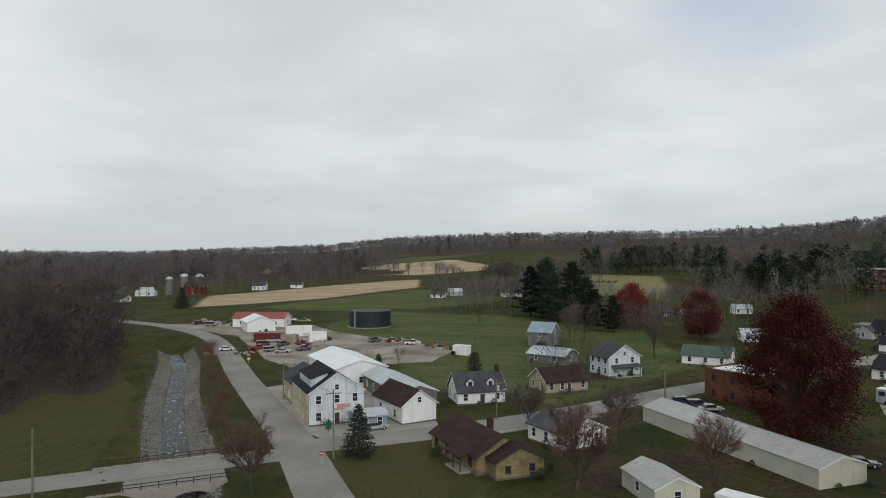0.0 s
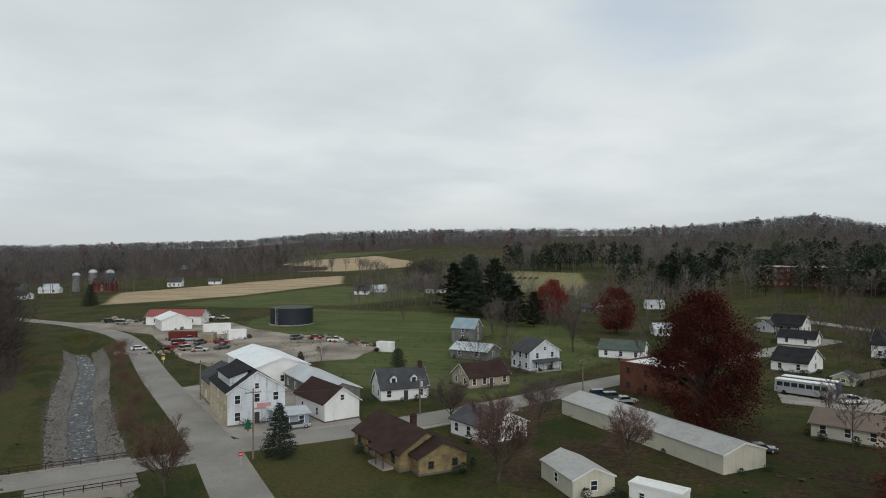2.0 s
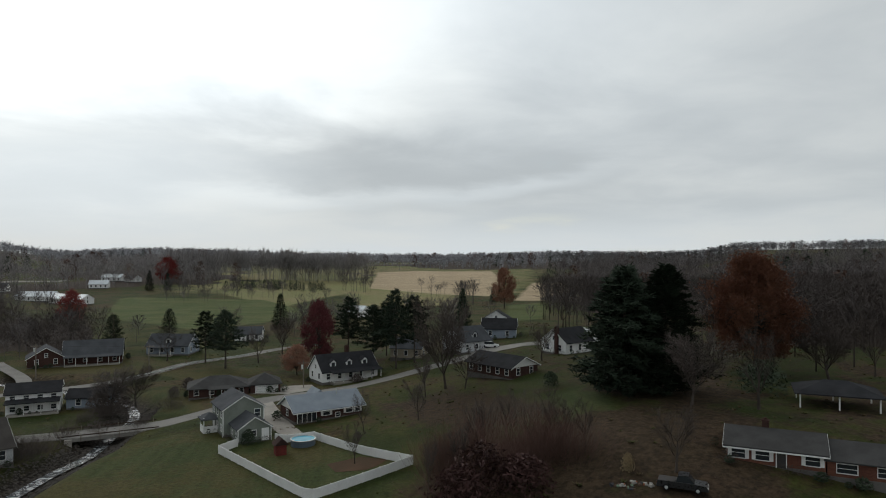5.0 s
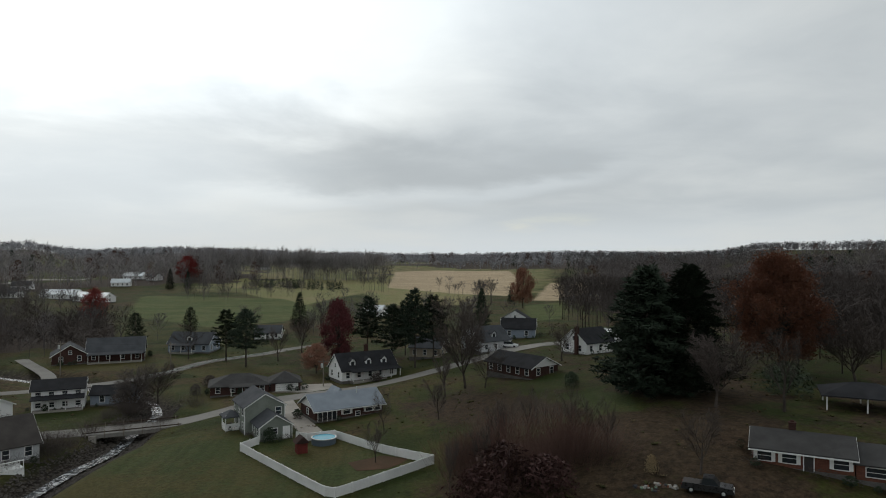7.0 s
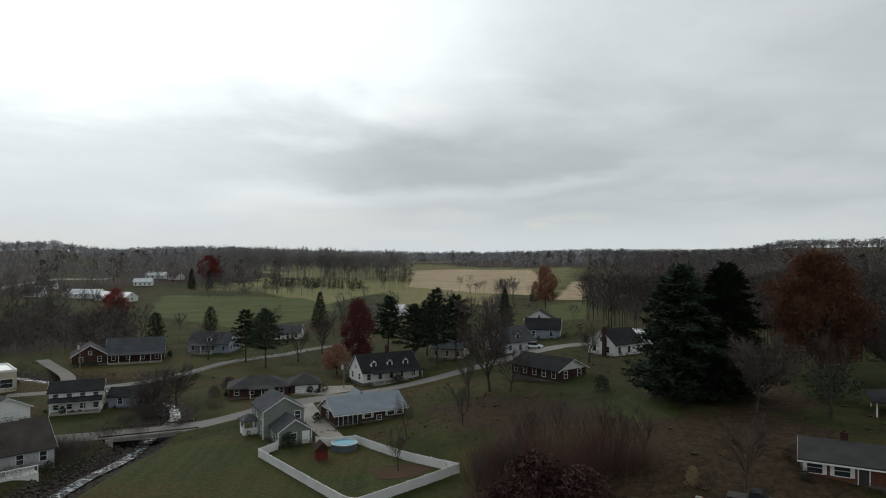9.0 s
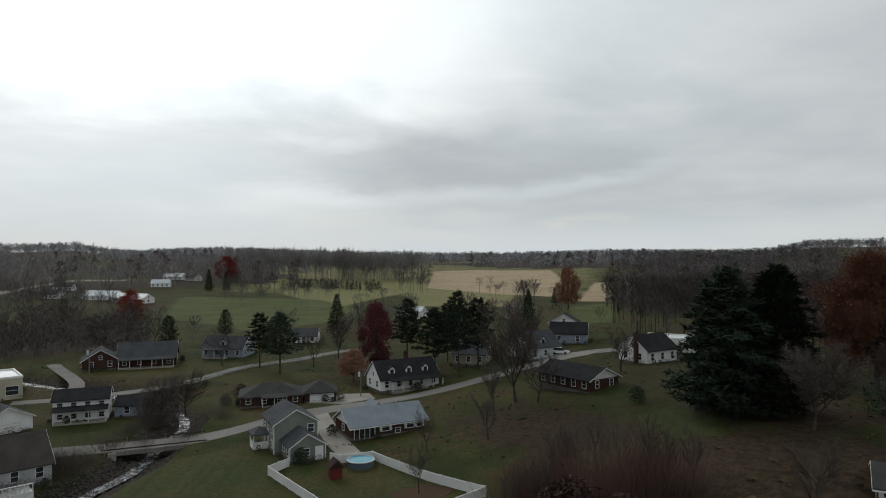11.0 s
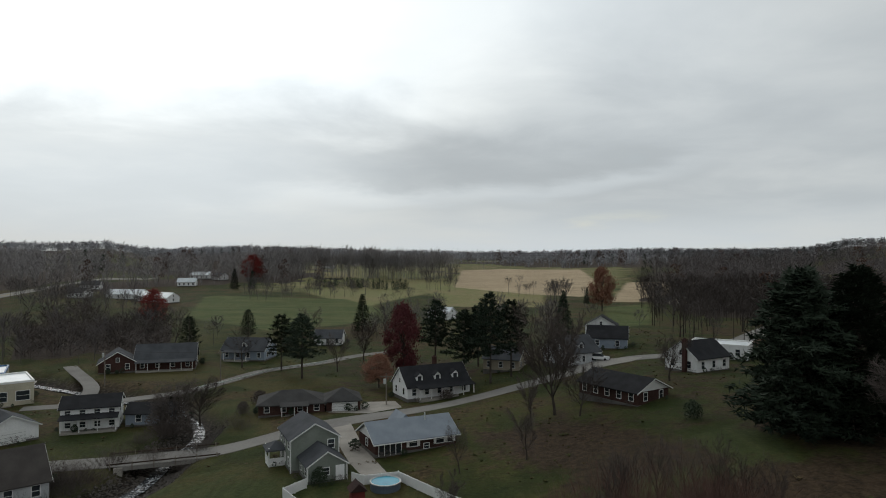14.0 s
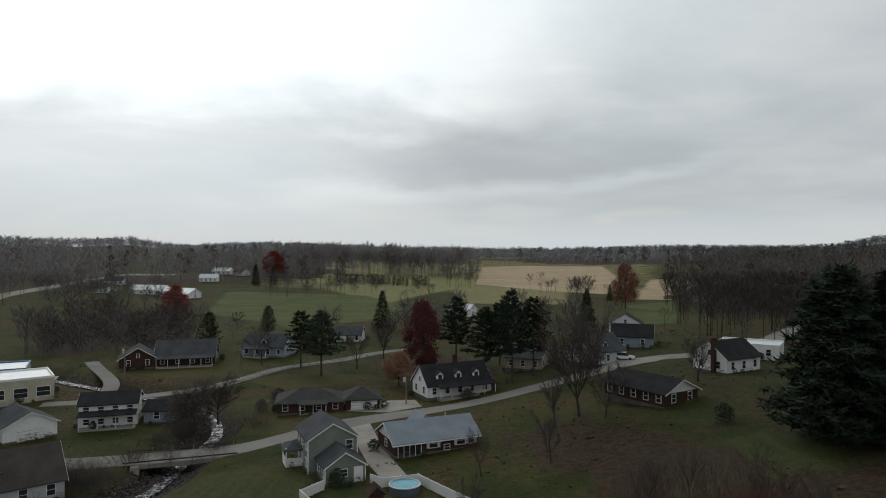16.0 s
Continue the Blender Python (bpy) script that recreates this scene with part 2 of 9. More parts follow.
BRICK_OLD = surface("old_orange_brick", (0.19, 0.082, 0.055), (0.13, 0.057, 0.042), 0.9, 1.0, 8, 0.3, rows=(0.25, 0.085), streak=0.2)
STONE_YELLOW = surface("yellow_rubble_stone", (0.34, 0.27, 0.14), (0.18, 0.14, 0.08), 0.9, 0.6, 5, 0.8, rows=(0.5, 0.22))
STONE_GREY = surface("grey_stone_wall", (0.36, 0.34, 0.29), (0.27, 0.26, 0.22), 0.9, 0.8, 5, 0.5, rows=(0.7, 0.3))
RED_METAL = surface("dark_red_metal_siding", (0.28, 0.026, 0.038), (0.21, 0.021, 0.031), 0.5, 1.0, 3, 0.1, lap=0.3, lap_axis=0)
BARN_RED = surface("barn_red_boards", (0.16, 0.035, 0.03), (0.11, 0.03, 0.026), 0.8, 1.0, 4, 0.3)
BARN_GREY = surface("weathered_barn_boards", (0.20, 0.20, 0.20), (0.12, 0.12, 0.12), 0.9, 0.6, 6, 0.5, streak=0.4)
ROOF_DARK = surface("charcoal_shingles", (0.032, 0.033, 0.036), (0.020, 0.020, 0.022), 0.85, 0.8, 9, 0.4, each=0.15)
ROOF_GREY = surface("grey_shingles", (0.078, 0.082, 0.088), (0.052, 0.055, 0.06), 0.85, 0.8, 9, 0.4, each=0.12)
ROOF_SMOKE = surface("smoke_grey_shingles", (0.062, 0.061, 0.06), (0.042, 0.041, 0.04), 0.85, 0.8, 9, 0.4)
ROOF_UMBER = surface("umber_grey_shingles", (0.070, 0.063, 0.058), (0.048, 0.043, 0.040), 0.85, 0.8, 9, 0.4)
ROOF_BLUE = surface("pale_blue_grey_shingles", (0.24, 0.27, 0.30), (0.19, 0.215, 0.245), 0.8, 0.8, 9, 0.4)
ROOF_BROWN = surface("brown_shingles", (0.05, 0.030, 0.026), (0.032, 0.021, 0.019), 0.85, 0.8, 9, 0.4, each=0.15)
ROOF_TAN = surface("tan_shingles", (0.19, 0.155, 0.125), (0.15, 0.12, 0.10), 0.85, 0.8, 9, 0.4)
ROOF_METAL = surface("galvanised_roof", (0.48, 0.52, 0.54), (0.38, 0.41, 0.43), 0.4, 1.5, 3, 0.15, metal=0.35, streak=0.15)
ROOF_WHITE = surface("white_metal_roof", (0.74, 0.77, 0.78), (0.64, 0.67, 0.68), 0.45, 1.5, 3, 0.1, streak=0.12)
ROOF_PALE = surface("pale_weathered_metal_roof", (0.38, 0.385, 0.37), (0.30, 0.30, 0.285), 0.5, 1.5, 3, 0.1, streak=0.3)
ROOF_RED = surface("red_metal_roof", (0.26, 0.05, 0.045), (0.20, 0.04, 0.036), 0.5, 1.5, 3, 0.1)
ROOF_SLATE = surface("blue_grey_slate", (0.12, 0.145, 0.155), (0.085, 0.10, 0.11), 0.6, 1.0, 7, 0.3)
ROOF_TERRA = surface("orange_brown_roof", (0.27, 0.16, 0.09), (0.21, 0.125, 0.075), 0.85, 1.0, 7, 0.3)
ROOF_GREEN = surface("pale_green_roof", (0.33, 0.42, 0.40), (0.27, 0.35, 0.33), 0.6, 1.0, 5, 0.2)
COPPER = surface("green_copper", (0.22, 0.30, 0.27), (0.15, 0.20, 0.18), 0.6, 0.6, 5, 0.2)
TRIM = surface("white_trim", (0.75, 0.75, 0.73), (0.66, 0.66, 0.64), 0.6, 1.0, 5, 0.05)
HEDGE_PAINT = surface("dark_green_paint", (0.02, 0.035, 0.03), (0.014, 0.024, 0.02), 0.6, 1.0, 5, 0.05)
DARK_TRIM = surface("dark_trim", (0.05, 0.045, 0.04), (0.035, 0.03, 0.03), 0.7, 1.0, 5, 0.05)
GLASS = glossy("window_glass", (0.025, 0.03, 0.035), 0.05, spec=0.6)
WOOD_GREY = surface("grey_wood", (0.22, 0.19, 0.16), (0.15, 0.13, 0.11), 0.9, 0.5, 8, 0.4)
ASPHALT = surface("worn_asphalt", (0.262, 0.248, 0.226), (0.190, 0.179, 0.163), 0.9, 3.5, 9, 0.2)
LANE = surface("grey_lane_asphalt", (0.22, 0.21, 0.195), (0.155, 0.147, 0.136), 0.9, 3.0, 9, 0.2)
ASPHALT_DARK = surface("dark_asphalt", (0.10, 0.105, 0.112), (0.065, 0.068, 0.073), 0.75, 2.5, 20, 0.2)
CONCRETE = surface("concrete", (0.33, 0.305, 0.27), (0.23, 0.213, 0.19), 0.9, 1.5, 10, 0.2, streak=0.1)
FOOTING = surface("grey_block_footing", (0.15, 0.14, 0.13), (0.10, 0.095, 0.088), 0.9, 1.0, 6, 0.3)
GRAVEL = surface("gravel", (0.33, 0.295, 0.25), (0.15, 0.13, 0.105), 0.95, 4.0, 9, 0.6)
YELLOW_LINE = surface("yellow_line", (0.45, 0.33, 0.06), (0.36, 0.27, 0.08), 0.8)
WHITE_LINE = surface("white_line", (0.6, 0.6, 0.57), (0.45, 0.45, 0.42), 0.8)
BARK = surface("bark", (0.085, 0.07, 0.06), (0.05, 0.042, 0.036), 0.95, 0.4, 8, 0.6)
TWIGS = leaves("grey_brown_twigs", (0.052, 0.042, 0.037), (0.115, 0.094, 0.083))
TWIGS_DARK = leaves("dark_brown_twigs", (0.036, 0.029, 0.026), (0.080, 0.066, 0.060))
# southern mid-distance woods: haze is put into the twig colour
TWIGS_MID_HAZE = leaves("hazed_mauve_twigs", (0.19, 0.176, 0.172), (0.25, 0.234, 0.228), 0.8, 0.15)
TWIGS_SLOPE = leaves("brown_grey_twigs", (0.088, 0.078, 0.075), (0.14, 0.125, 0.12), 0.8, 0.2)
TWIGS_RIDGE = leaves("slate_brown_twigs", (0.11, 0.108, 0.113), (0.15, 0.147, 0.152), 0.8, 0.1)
TWIGS_GREY = leaves("grey_twigs", (0.095, 0.083, 0.077), (0.165, 0.146, 0.137), 0.8, 0.4)
# southern ridge woods: pale blue-grey haze put into the twig colour
TWIGS_HAZE = leaves("hazed_grey_twigs", (0.25, 0.25, 0.262), (0.30, 0.30, 0.31), 0.8, 0.1)
DARK_RED_TWIGS = leaves("dark_red_brown_twigs", (0.030, 0.014, 0.013), (0.066, 0.031, 0.027))
TWIGS_RED = leaves("russet_twigs", (0.080, 0.046, 0.038), (0.150, 0.088, 0.070))
NEEDLES = leaves("dark_needles", (0.009, 0.016, 0.010), (0.027, 0.041, 0.023))
RED_LEAVES = leaves("crimson_leaves", (0.10, 0.014, 0.013), (0.20, 0.036, 0.028))
DEEP_RED_LEAVES = leaves("deep_maroon_leaves", (0.050, 0.013, 0.010), (0.110, 0.028, 0.020))
RUST_LEAVES = leaves("rust_leaves", (0.15, 0.070, 0.046), (0.27, 0.132, 0.086))
WINE_LEAVES = leaves("wine_red_leaves", (0.055, 0.015, 0.017), (0.12, 0.030, 0.032))
HEDGE = leaves("evergreen_hedge", (0.018, 0.03, 0.018), (0.045, 0.06, 0.034))
DRY_GRASS = leaves("dry_grass", (0.24, 0.18, 0.10), (0.36, 0.28, 0.16))
ROCK = leaves("pale_rubble", (0.075, 0.068, 0.060), (0.235, 0.222, 0.20))
STEEL = surface("pale_steel", (0.50, 0.52, 0.50), (0.40, 0.42, 0.40), 0.5, 2.0, 4, 0.05, streak=0.2)
TYRE = surface("tyre_rubber", (0.02, 0.02, 0.021), (0.012, 0.012, 0.013), 0.85)

# ---- mesh and thing builders ----


class Build:
    """Collects vertices and faces of one mesh."""

    def __init__(self):
        self.v, self.f = [], []

    def face(self, *pts):
        k = len(self.v)
        self.v.extend(tuple(p) for p in pts)
        self.f.append(tuple(range(k, k + len(pts))))
        return self

    def box(self, x0, y0, z0, x1, y1, z1):
        k = len(self.v)
        self.v += [(x0, y0, z0), (x1, y0, z0), (x1, y1, z0), (x0, y1, z0), (x0, y0, z1), (x1, y0, z1), (x1, y1, z1), (x0, y1, z1)]
        self.f += [tuple(k + i for i in q) for q in ((3, 2, 1, 0), (4, 5, 6, 7), (0, 1, 5, 4), (1, 2, 6, 5), (2, 3, 7, 6), (3, 0, 4, 7))]
        return self

    def prism(self, outline, axis, lo, hi):
        """Extrudes an outline (counter-clockwise pairs) along axis x or y or z."""
        put = {"x": lambda u, v, w: (w, u, v), "y": lambda u, v, w: (u, w, v), "z": lambda u, v, w: (u, v, w)}[axis]
        k, n = len(self.v), len(outline)
        self.v += [put(u, v, lo) for u, v in outline] + [put(u, v, hi) for u, v in outline]
        self.f += [tuple(range(k + n - 1, k - 1, -1)), tuple(range(k + n, k + 2 * n))]
        self.f += [(k + i, k + (i + 1) % n, k + n + (i + 1) % n, k + n + i) for i in range(n)]
        return self

    def cone(self, x, y, z0, z1, r0, r1, sides=10, turn=0.0):
        k = len(self.v)
        ring = [(math.cos(2 * math.pi * i / sides + turn), math.sin(2 * math.pi * i / sides + turn)) for i in range(sides)]
        self.v += [(x + r0 * c, y + r0 * s, z0) for c, s in ring] + [(x + r1 * c, y + r1 * s, z1) for c, s in ring]
        self.f += [(k + i, k + (i + 1) % sides, k + sides + (i + 1) % sides, k + sides + i) for i in range(sides)]
        self.f += [tuple(range(k + sides - 1, k - 1, -1)), tuple(range(k + sides, k + 2 * sides))]
        return self

    def limb(self, a, b, ra, rb, sides=4):
        a, b = Vector(a), Vector(b)
        d = (b - a).normalized()
        u = d.orthogonal().normalized()
        w = d.cross(u)
        k = len(self.v)
        for p, r in ((a, ra), (b, rb)):
            self.v += [tuple(p + r * (math.cos(2 * math.pi * i / sides) * u + math.sin(2 * math.pi * i / sides) * w)) for i in range(sides)]
        self.f += [(k + i, k + (i + 1) % sides, k + sides + (i + 1) % sides, k + sides + i) for i in range(sides)]
        self.f += [tuple(range(k + sides - 1, k - 1, -1)), tuple(range(k + sides, k + 2 * sides))]
        return self

    def mesh(self, name, material, fix=True):
        me = bpy.data.meshes.new(name)
        me.from_pydata(self.v, [], self.f)
        if fix:
            bm = bmesh.new()
            bm.from_mesh(me)
            bmesh.ops.recalc_face_normals(bm, faces=bm.faces)
            bm.to_mesh(me)
            bm.free()
        me.materials.append(material)
        return me


def part(name, built, material, parent, label="", at=None, turn=0.0):
    """One mesh object under a thing or a part."""
    me = built if isinstance(built, bpy.types.Mesh) else built.mesh(name, material)
    ob = new(name, me)
    ob.parent = parent
    if at:
        ob.matrix_basis = pose(*at, rz=turn)
    return tagged(ob, label)


def thing(name, x, y, turn, label, category, group="", z=None, scale=1.0):
    ob = new(name)
    ob.matrix_basis = pose(x, y, float(land(x, y, False)) if z is None else z, rz=turn) @ Matrix.Diagonal((scale, scale, scale, 1))
    return tagged(ob, label, category, group)


# ---- buildings ----
WINDOWS = {}
HOUSES = []


def window(parent, x, y, z, turn, w=0.9, h=1.4, trim=TRIM, arch=False):
    """A sash window on a wall: frame, and pane with a glazing bar. turn 0 faces local -y."""
    key = (round(w, 2), round(h, 2), trim.name, arch)
    if key not in WINDOWS:
        t = 0.1
        fr = Build().box(-w / 2 - t, -0.07, -t, -w / 2, 0.05, h + t).box(w / 2, -0.07, -t, w / 2 + t, 0.05, h + t)
        fr.box(-w / 2, -0.07, -t, w / 2, 0.05, 0).box(-w / 2, -0.07, h, w / 2, 0.05, h + t).box(-w / 2, -0.04, h / 2 - 0.03, w / 2, 0.03, h / 2 + 0.03)
        pane = Build().box(-w / 2, -0.02, 0, w / 2, 0.02, h)
        if arch:
            ring = [(w / 2 * math.cos(math.pi * i / 6), h + w / 2 * math.sin(math.pi * i / 6)) for i in range(7)]
            pane.prism(ring, "y", -0.02, 0.02)
            for i in range(6):
                (a, b), (c, d) = ring[i], ring[i + 1]
                s = 1 + 2 * t / w
                fr.prism([(a, b), (a * s, h + (b - h) * s), (c * s, h + (d - h) * s), (c, d)], "y", -0.07, 0.05)
            fr.box(-0.04, -0.04, 0, 0.04, 0.03, h + w * 0.4)
        WINDOWS[key] = (fr.mesh("window", trim), pane.mesh("pane", GLASS))
    a, b = WINDOWS[key]
    base = parent if parent.parent is None else parent.parent
    spin = base.matrix_basis.to_euler().z + radians(turn)
    far_off = math.hypot(base.location.x, base.location.y)
    if (math.sin(spin) * -base.location.x + -math.cos(spin) * -base.location.y) < -0.25 * far_off:
        return None  # no sash on the blind rear walls
    ob = part("window", a, trim, parent, at=(x, y, z), turn=turn)
    part("pane", b, GLASS, ob)
    return ob


def row_of_windows(parent, n, x0, y0, x1, y1, z, w=0.9, h=1.4, trim=TRIM, arch=False):
    """n windows spread along a wall that runs from (x0, y0) to (x1, y1), its outside on the right of that way."""
    turn = math.degrees(math.atan2(y1 - y0, x1 - x0))
    for i in range(n):
        u = (i + 0.5) / n
        window(parent, x0 + u * (x1 - x0), y0 + u * (y1 - y0), z, turn, w, h, trim, arch)


def gable_roof(w, d, eave, ridge, over, axis, thick=0.16):
    """Two sloping slabs; ridge along local x or y."""
    b = Build()
    half, run = (d / 2, w / 2) if axis == "x" else (w / 2, d / 2)
    k = (ridge - eave) / half
    lo = eave - over * k
    for s in (1, -1):
        pts = [(s * (half + over), lo), (s * (half + over), lo + thick), (0, ridge + thick), (0, ridge)]
        b.prism(pts, axis, -run - over * 0.8, run + over * 0.8)
    return b


def hip_roof(w, d, eave, ridge, over):
    b = Build()
    W2, D2 = w / 2 + over, d / 2 + over
    e = eave - 0.1
    if w >= d:
        r1, r2 = (-(W2 - D2), 0, ridge), (W2 - D2, 0, ridge)
    else:
        r1, r2 = (0, -(D2 - W2), ridge), (0, D2 - W2, ridge)
    A, B, C, D = (-W2, -D2, e), (W2, -D2, e), (W2, D2, e), (-W2, D2, e)
    if w >= d:
        b.face(A, B, r2, r1).face(B, C, r2).face(C, D, r1, r2).face(D, A, r1)
    else:
        b.face(A, B, r1).face(B, C, r2, r1).face(C, D, r2).face(D, A, r1, r2)
    lowA = [(p[0], p[1], e - 0.18) for p in (A, B, C, D)]
    b.face(*lowA[::-1])
    for p, q, i, j in ((A, B, 0, 1), (B, C, 1, 2), (C, D, 2, 3), (D, A, 3, 0)):
        b.face(lowA[i], lowA[j], q, p)
    return b


def dormer(parent, x, y, z, w, h, depth, wall, roof, turn=0):
    """A gabled dormer with a window, its front at local -y."""
    body = Build().prism([(-w / 2, 0), (w / 2, 0), (w / 2, h), (0, h + w * 0.45), (-w / 2, h)], "y", 0, depth)
    ob = part("dormer", body, wall, parent, at=(x, y, z), turn=turn)
    top = Build()
    for s in (1, -1):
        top.prism([(s * (w / 2 + 0.2), h - 0.2), (s * (w / 2 + 0.2), h - 0.06), (0, h + w * 0.45 + 0.14), (0, h + w * 0.45)], "y", -0.25, depth + 0.2)
    part("dormer_roof", top, roof, ob)
    fr = Build().box(-w * 0.28, -0.06, 0.25, w * 0.28, 0.02, h - 0.05)
    part("pane", fr, GLASS, ob)
    return ob


def house(label, x, y, turn, w, d, eave, ridge, wall, roof, axis="x", hip=False, over=0.45, front=3, sides=2, back=0, storeys=None, door=None, chimney=None,
          dormers=0, porch=None, trim=TRIM, name="house", z=None, sink=1.2, flat=False, wsize=(0.9, 1.35), category="house", arch=False, group="", garage=None,
          dormer_wall=None, foundation=True):
    """A house whose front faces local -y. porch: (from x, to x, depth); chimney: (x, y, top); garage: (x, width)."""
    if z is None:
        zs = [float(land(x + math.cos(radians(turn)) * a - math.sin(radians(turn)) * b, y + math.sin(radians(turn)) * a + math.cos(radians(turn)) * b, False))
              for a in (-w / 2, w / 2) for b in (-d / 2, d / 2)]
        z = sum(zs) / 4
        sink = max(sink, z - min(zs) + 0.5)
    HOUSES.append((x, y, turn, w, d, z))
    ob = thing(name, x, y, turn, label, category, group, z)
    storeys = storeys or (2 if eave > 4.6 else 1)
    body = Build()
    if flat:
        body.box(-w / 2, -d / 2, -sink, w / 2, d / 2, eave)
    elif hip:
        body.box(-w / 2, -d / 2, -sink, w / 2, d / 2, eave)
    elif axis == "x":
        body.prism([(-d / 2, -sink), (d / 2, -sink), (d / 2, eave), (0, ridge), (-d / 2, eave)], "x", -w / 2, w / 2)
    else:
        body.prism([(-w / 2, -sink), (w / 2, -sink), (w / 2, eave), (0, ridge), (-w / 2, eave)], "y", -d / 2, d / 2)
    part("wall", body, wall, ob)
    if foundation and not flat:
        part("foundation", Build().box(-w / 2 - 0.04, -d / 2 - 0.04, -sink, w / 2 + 0.04, d / 2 + 0.04, 0.3), FOOTING, ob)
    if flat:
        part("roof", Build().box(-w / 2 + 0.25, -d / 2 + 0.25, eave - 0.4, w / 2 - 0.25, d / 2 - 0.25, eave + 0.02), roof, ob)
        rim = Build()
        for q in ((-w / 2 - 0.08, -d / 2 - 0.08, w / 2 + 0.08, -d / 2 + 0.25), (-w / 2 - 0.08, d / 2 - 0.25, w / 2 + 0.08, d / 2 + 0.08),
                  (-w / 2 - 0.08, -d / 2 + 0.25, -w / 2 + 0.25, d / 2 - 0.25), (w / 2 - 0.25, -d / 2 + 0.25, w / 2 + 0.08, d / 2 - 0.25)):
            rim.box(q[0], q[1], eave - 0.1, q[2], q[3], eave + 0.35)
        part("parapet", rim, trim, ob)
    elif hip:
        part("roof", hip_roof(w, d, eave, ridge, over), roof, ob)
    else:
        part("roof", gable_roof(w, d, eave, ridge, over, axis), roof, ob)
        half = d / 2 if axis == "x" else w / 2
        run = (w if axis == "x" else d) / 2 + over * 0.8
        k = (ridge - eave) / half
        for e in (-run - 0.03, run):
            lo = eave - over * k
            pts = [(half + over, lo - 0.06), (half + over, lo + 0.14), (0, ridge + 0.14), (-half - over, lo + 0.14), (-half - over, lo - 0.06), (0, ridge - 0.06)]
            part("bargeboard", Build().prism(pts, axis, e, e + 0.03), trim, ob)
    step = eave / storeys if storeys > 1 else eave
    for s in range(storeys):
        zz = s * step + min(0.95, step * 0.36)
        hh = min(wsize[1], step - 0.95 - 0.25) if step < 2.6 else wsize[1]
        hh = max(hh, 0.7)
        cells = front
        if s == 0 and (door is not None or garage):
            for i in range(front):
                u = -w / 2 + (i + 0.5) * w / front
                if door is not None and abs(u - door) < 0.9 or garage and abs(u - garage[0]) < garage[1] / 2 + 0.5:
                    continue
                window(ob, u, -d / 2, zz, 0, wsize[0], hh, trim, arch)
        else:
            row_of_windows(ob, cells, -w / 2, -d / 2, w / 2, -d / 2, zz, wsize[0], hh, trim, arch)
        row_of_windows(ob, sides, w / 2, -d / 2, w / 2, d / 2, zz, wsize[0], hh, trim, arch)
        row_of_windows(ob, sides, -w / 2, d / 2, -w / 2, -d / 2, zz, wsize[0], hh, trim, arch)
        row_of_windows(ob, back, w / 2, d / 2, -w / 2, d / 2, zz, wsize[0], hh, trim, arch)
    if not flat and not hip and ridge - eave > 2.2:
        if axis == "x":
            window(ob, w / 2, 0, eave + 0.3, 90, 0.7, 0.95, trim)
            window(ob, -w / 2, 0, eave + 0.3, -90, 0.7, 0.95, trim)
        else:
            window(ob, 0, -d / 2, eave + 0.3, 0, 0.7, 0.95, trim)
    if door is not None:
        dr = part("door", Build().box(-0.48, -0.06, 0, 0.48, 0.04, 2.05), DARK_TRIM if trim is TRIM else TRIM, ob, at=(door, -d / 2, 0.15))
        part("door_frame", Build().box(-0.6, -0.05, 0, -0.48, 0.04, 2.15).box(0.48, -0.05, 0, 0.6, 0.04, 2.15).box(-0.48, -0.05, 2.05, 0.48, 0.04, 2.15), trim, dr)
    if garage:
        gd = part("garage_door", Build().box(-garage[1] / 2, -0.05, 0, garage[1] / 2, 0.04, 2.15), TRIM, ob, at=(garage[0], -d / 2, 0.05))
        slats = Build()
        for i in range(1, 4):
            slats.box(-garage[1] / 2, -0.06, i * 0.53 - 0.015, garage[1] / 2, 0.0, i * 0.53 + 0.015)
        part("panel_joint", slats, DARK_TRIM, gd)
    if chimney:
        cx, cy, top = chimney
        ch = part("chimney", Build().box(-0.4, -0.4, -sink, 0.4, 0.4, top), BRICK_DARK, ob, at=(cx, cy, 0))
        part("cap", Build().box(-0.47, -0.47, top, 0.47, 0.47, top + 0.12).box(-0.2, -0.2, top + 0.12, 0.2, 0.2, top + 0.35), BRICK_DARK, ch)
    for i in range(dormers):
        u = (i + 0.5) / dormers * w * 0.86 - w * 0.43
        k = (ridge - eave) / (d / 2)
        dormer(ob, u, -d / 2 + 0.9, eave + 0.9 * k - 0.35, 1.5, 1.45, min(d / 2 - 0.4, 2.2 / max(k, 0.3)), dormer_wall or wall, roof)
    if porch:
        a, b, deep = porch
        pr = part("porch", Build().box(a, -d / 2 - deep, -sink, b, -d / 2 + 0.02, 0.3), CONCRETE, ob)
        hi = min(2.75, eave)
        part("porch_roof", Build().prism([(-d / 2 - deep - 0.3, hi - 0.25), (-d / 2 - deep - 0.3, hi - 0.1), (-d / 2 + 0.05, hi + 0.35), (-d / 2 + 0.05, hi + 0.2)], "x", a - 0.25, b + 0.25), roof, pr)
        m = max(2, int((b - a) / 2.4) + 1)
        for i in range(m):
            part("post", Build().box(-0.07, -0.07, 0, 0.07, 0.07, hi - 0.5), trim, pr, at=(a + 0.12 + i * (b - a - 0.24) / (m - 1), -d / 2 - deep + 0.12, 0.3))
    return ob

# ---- plants ----


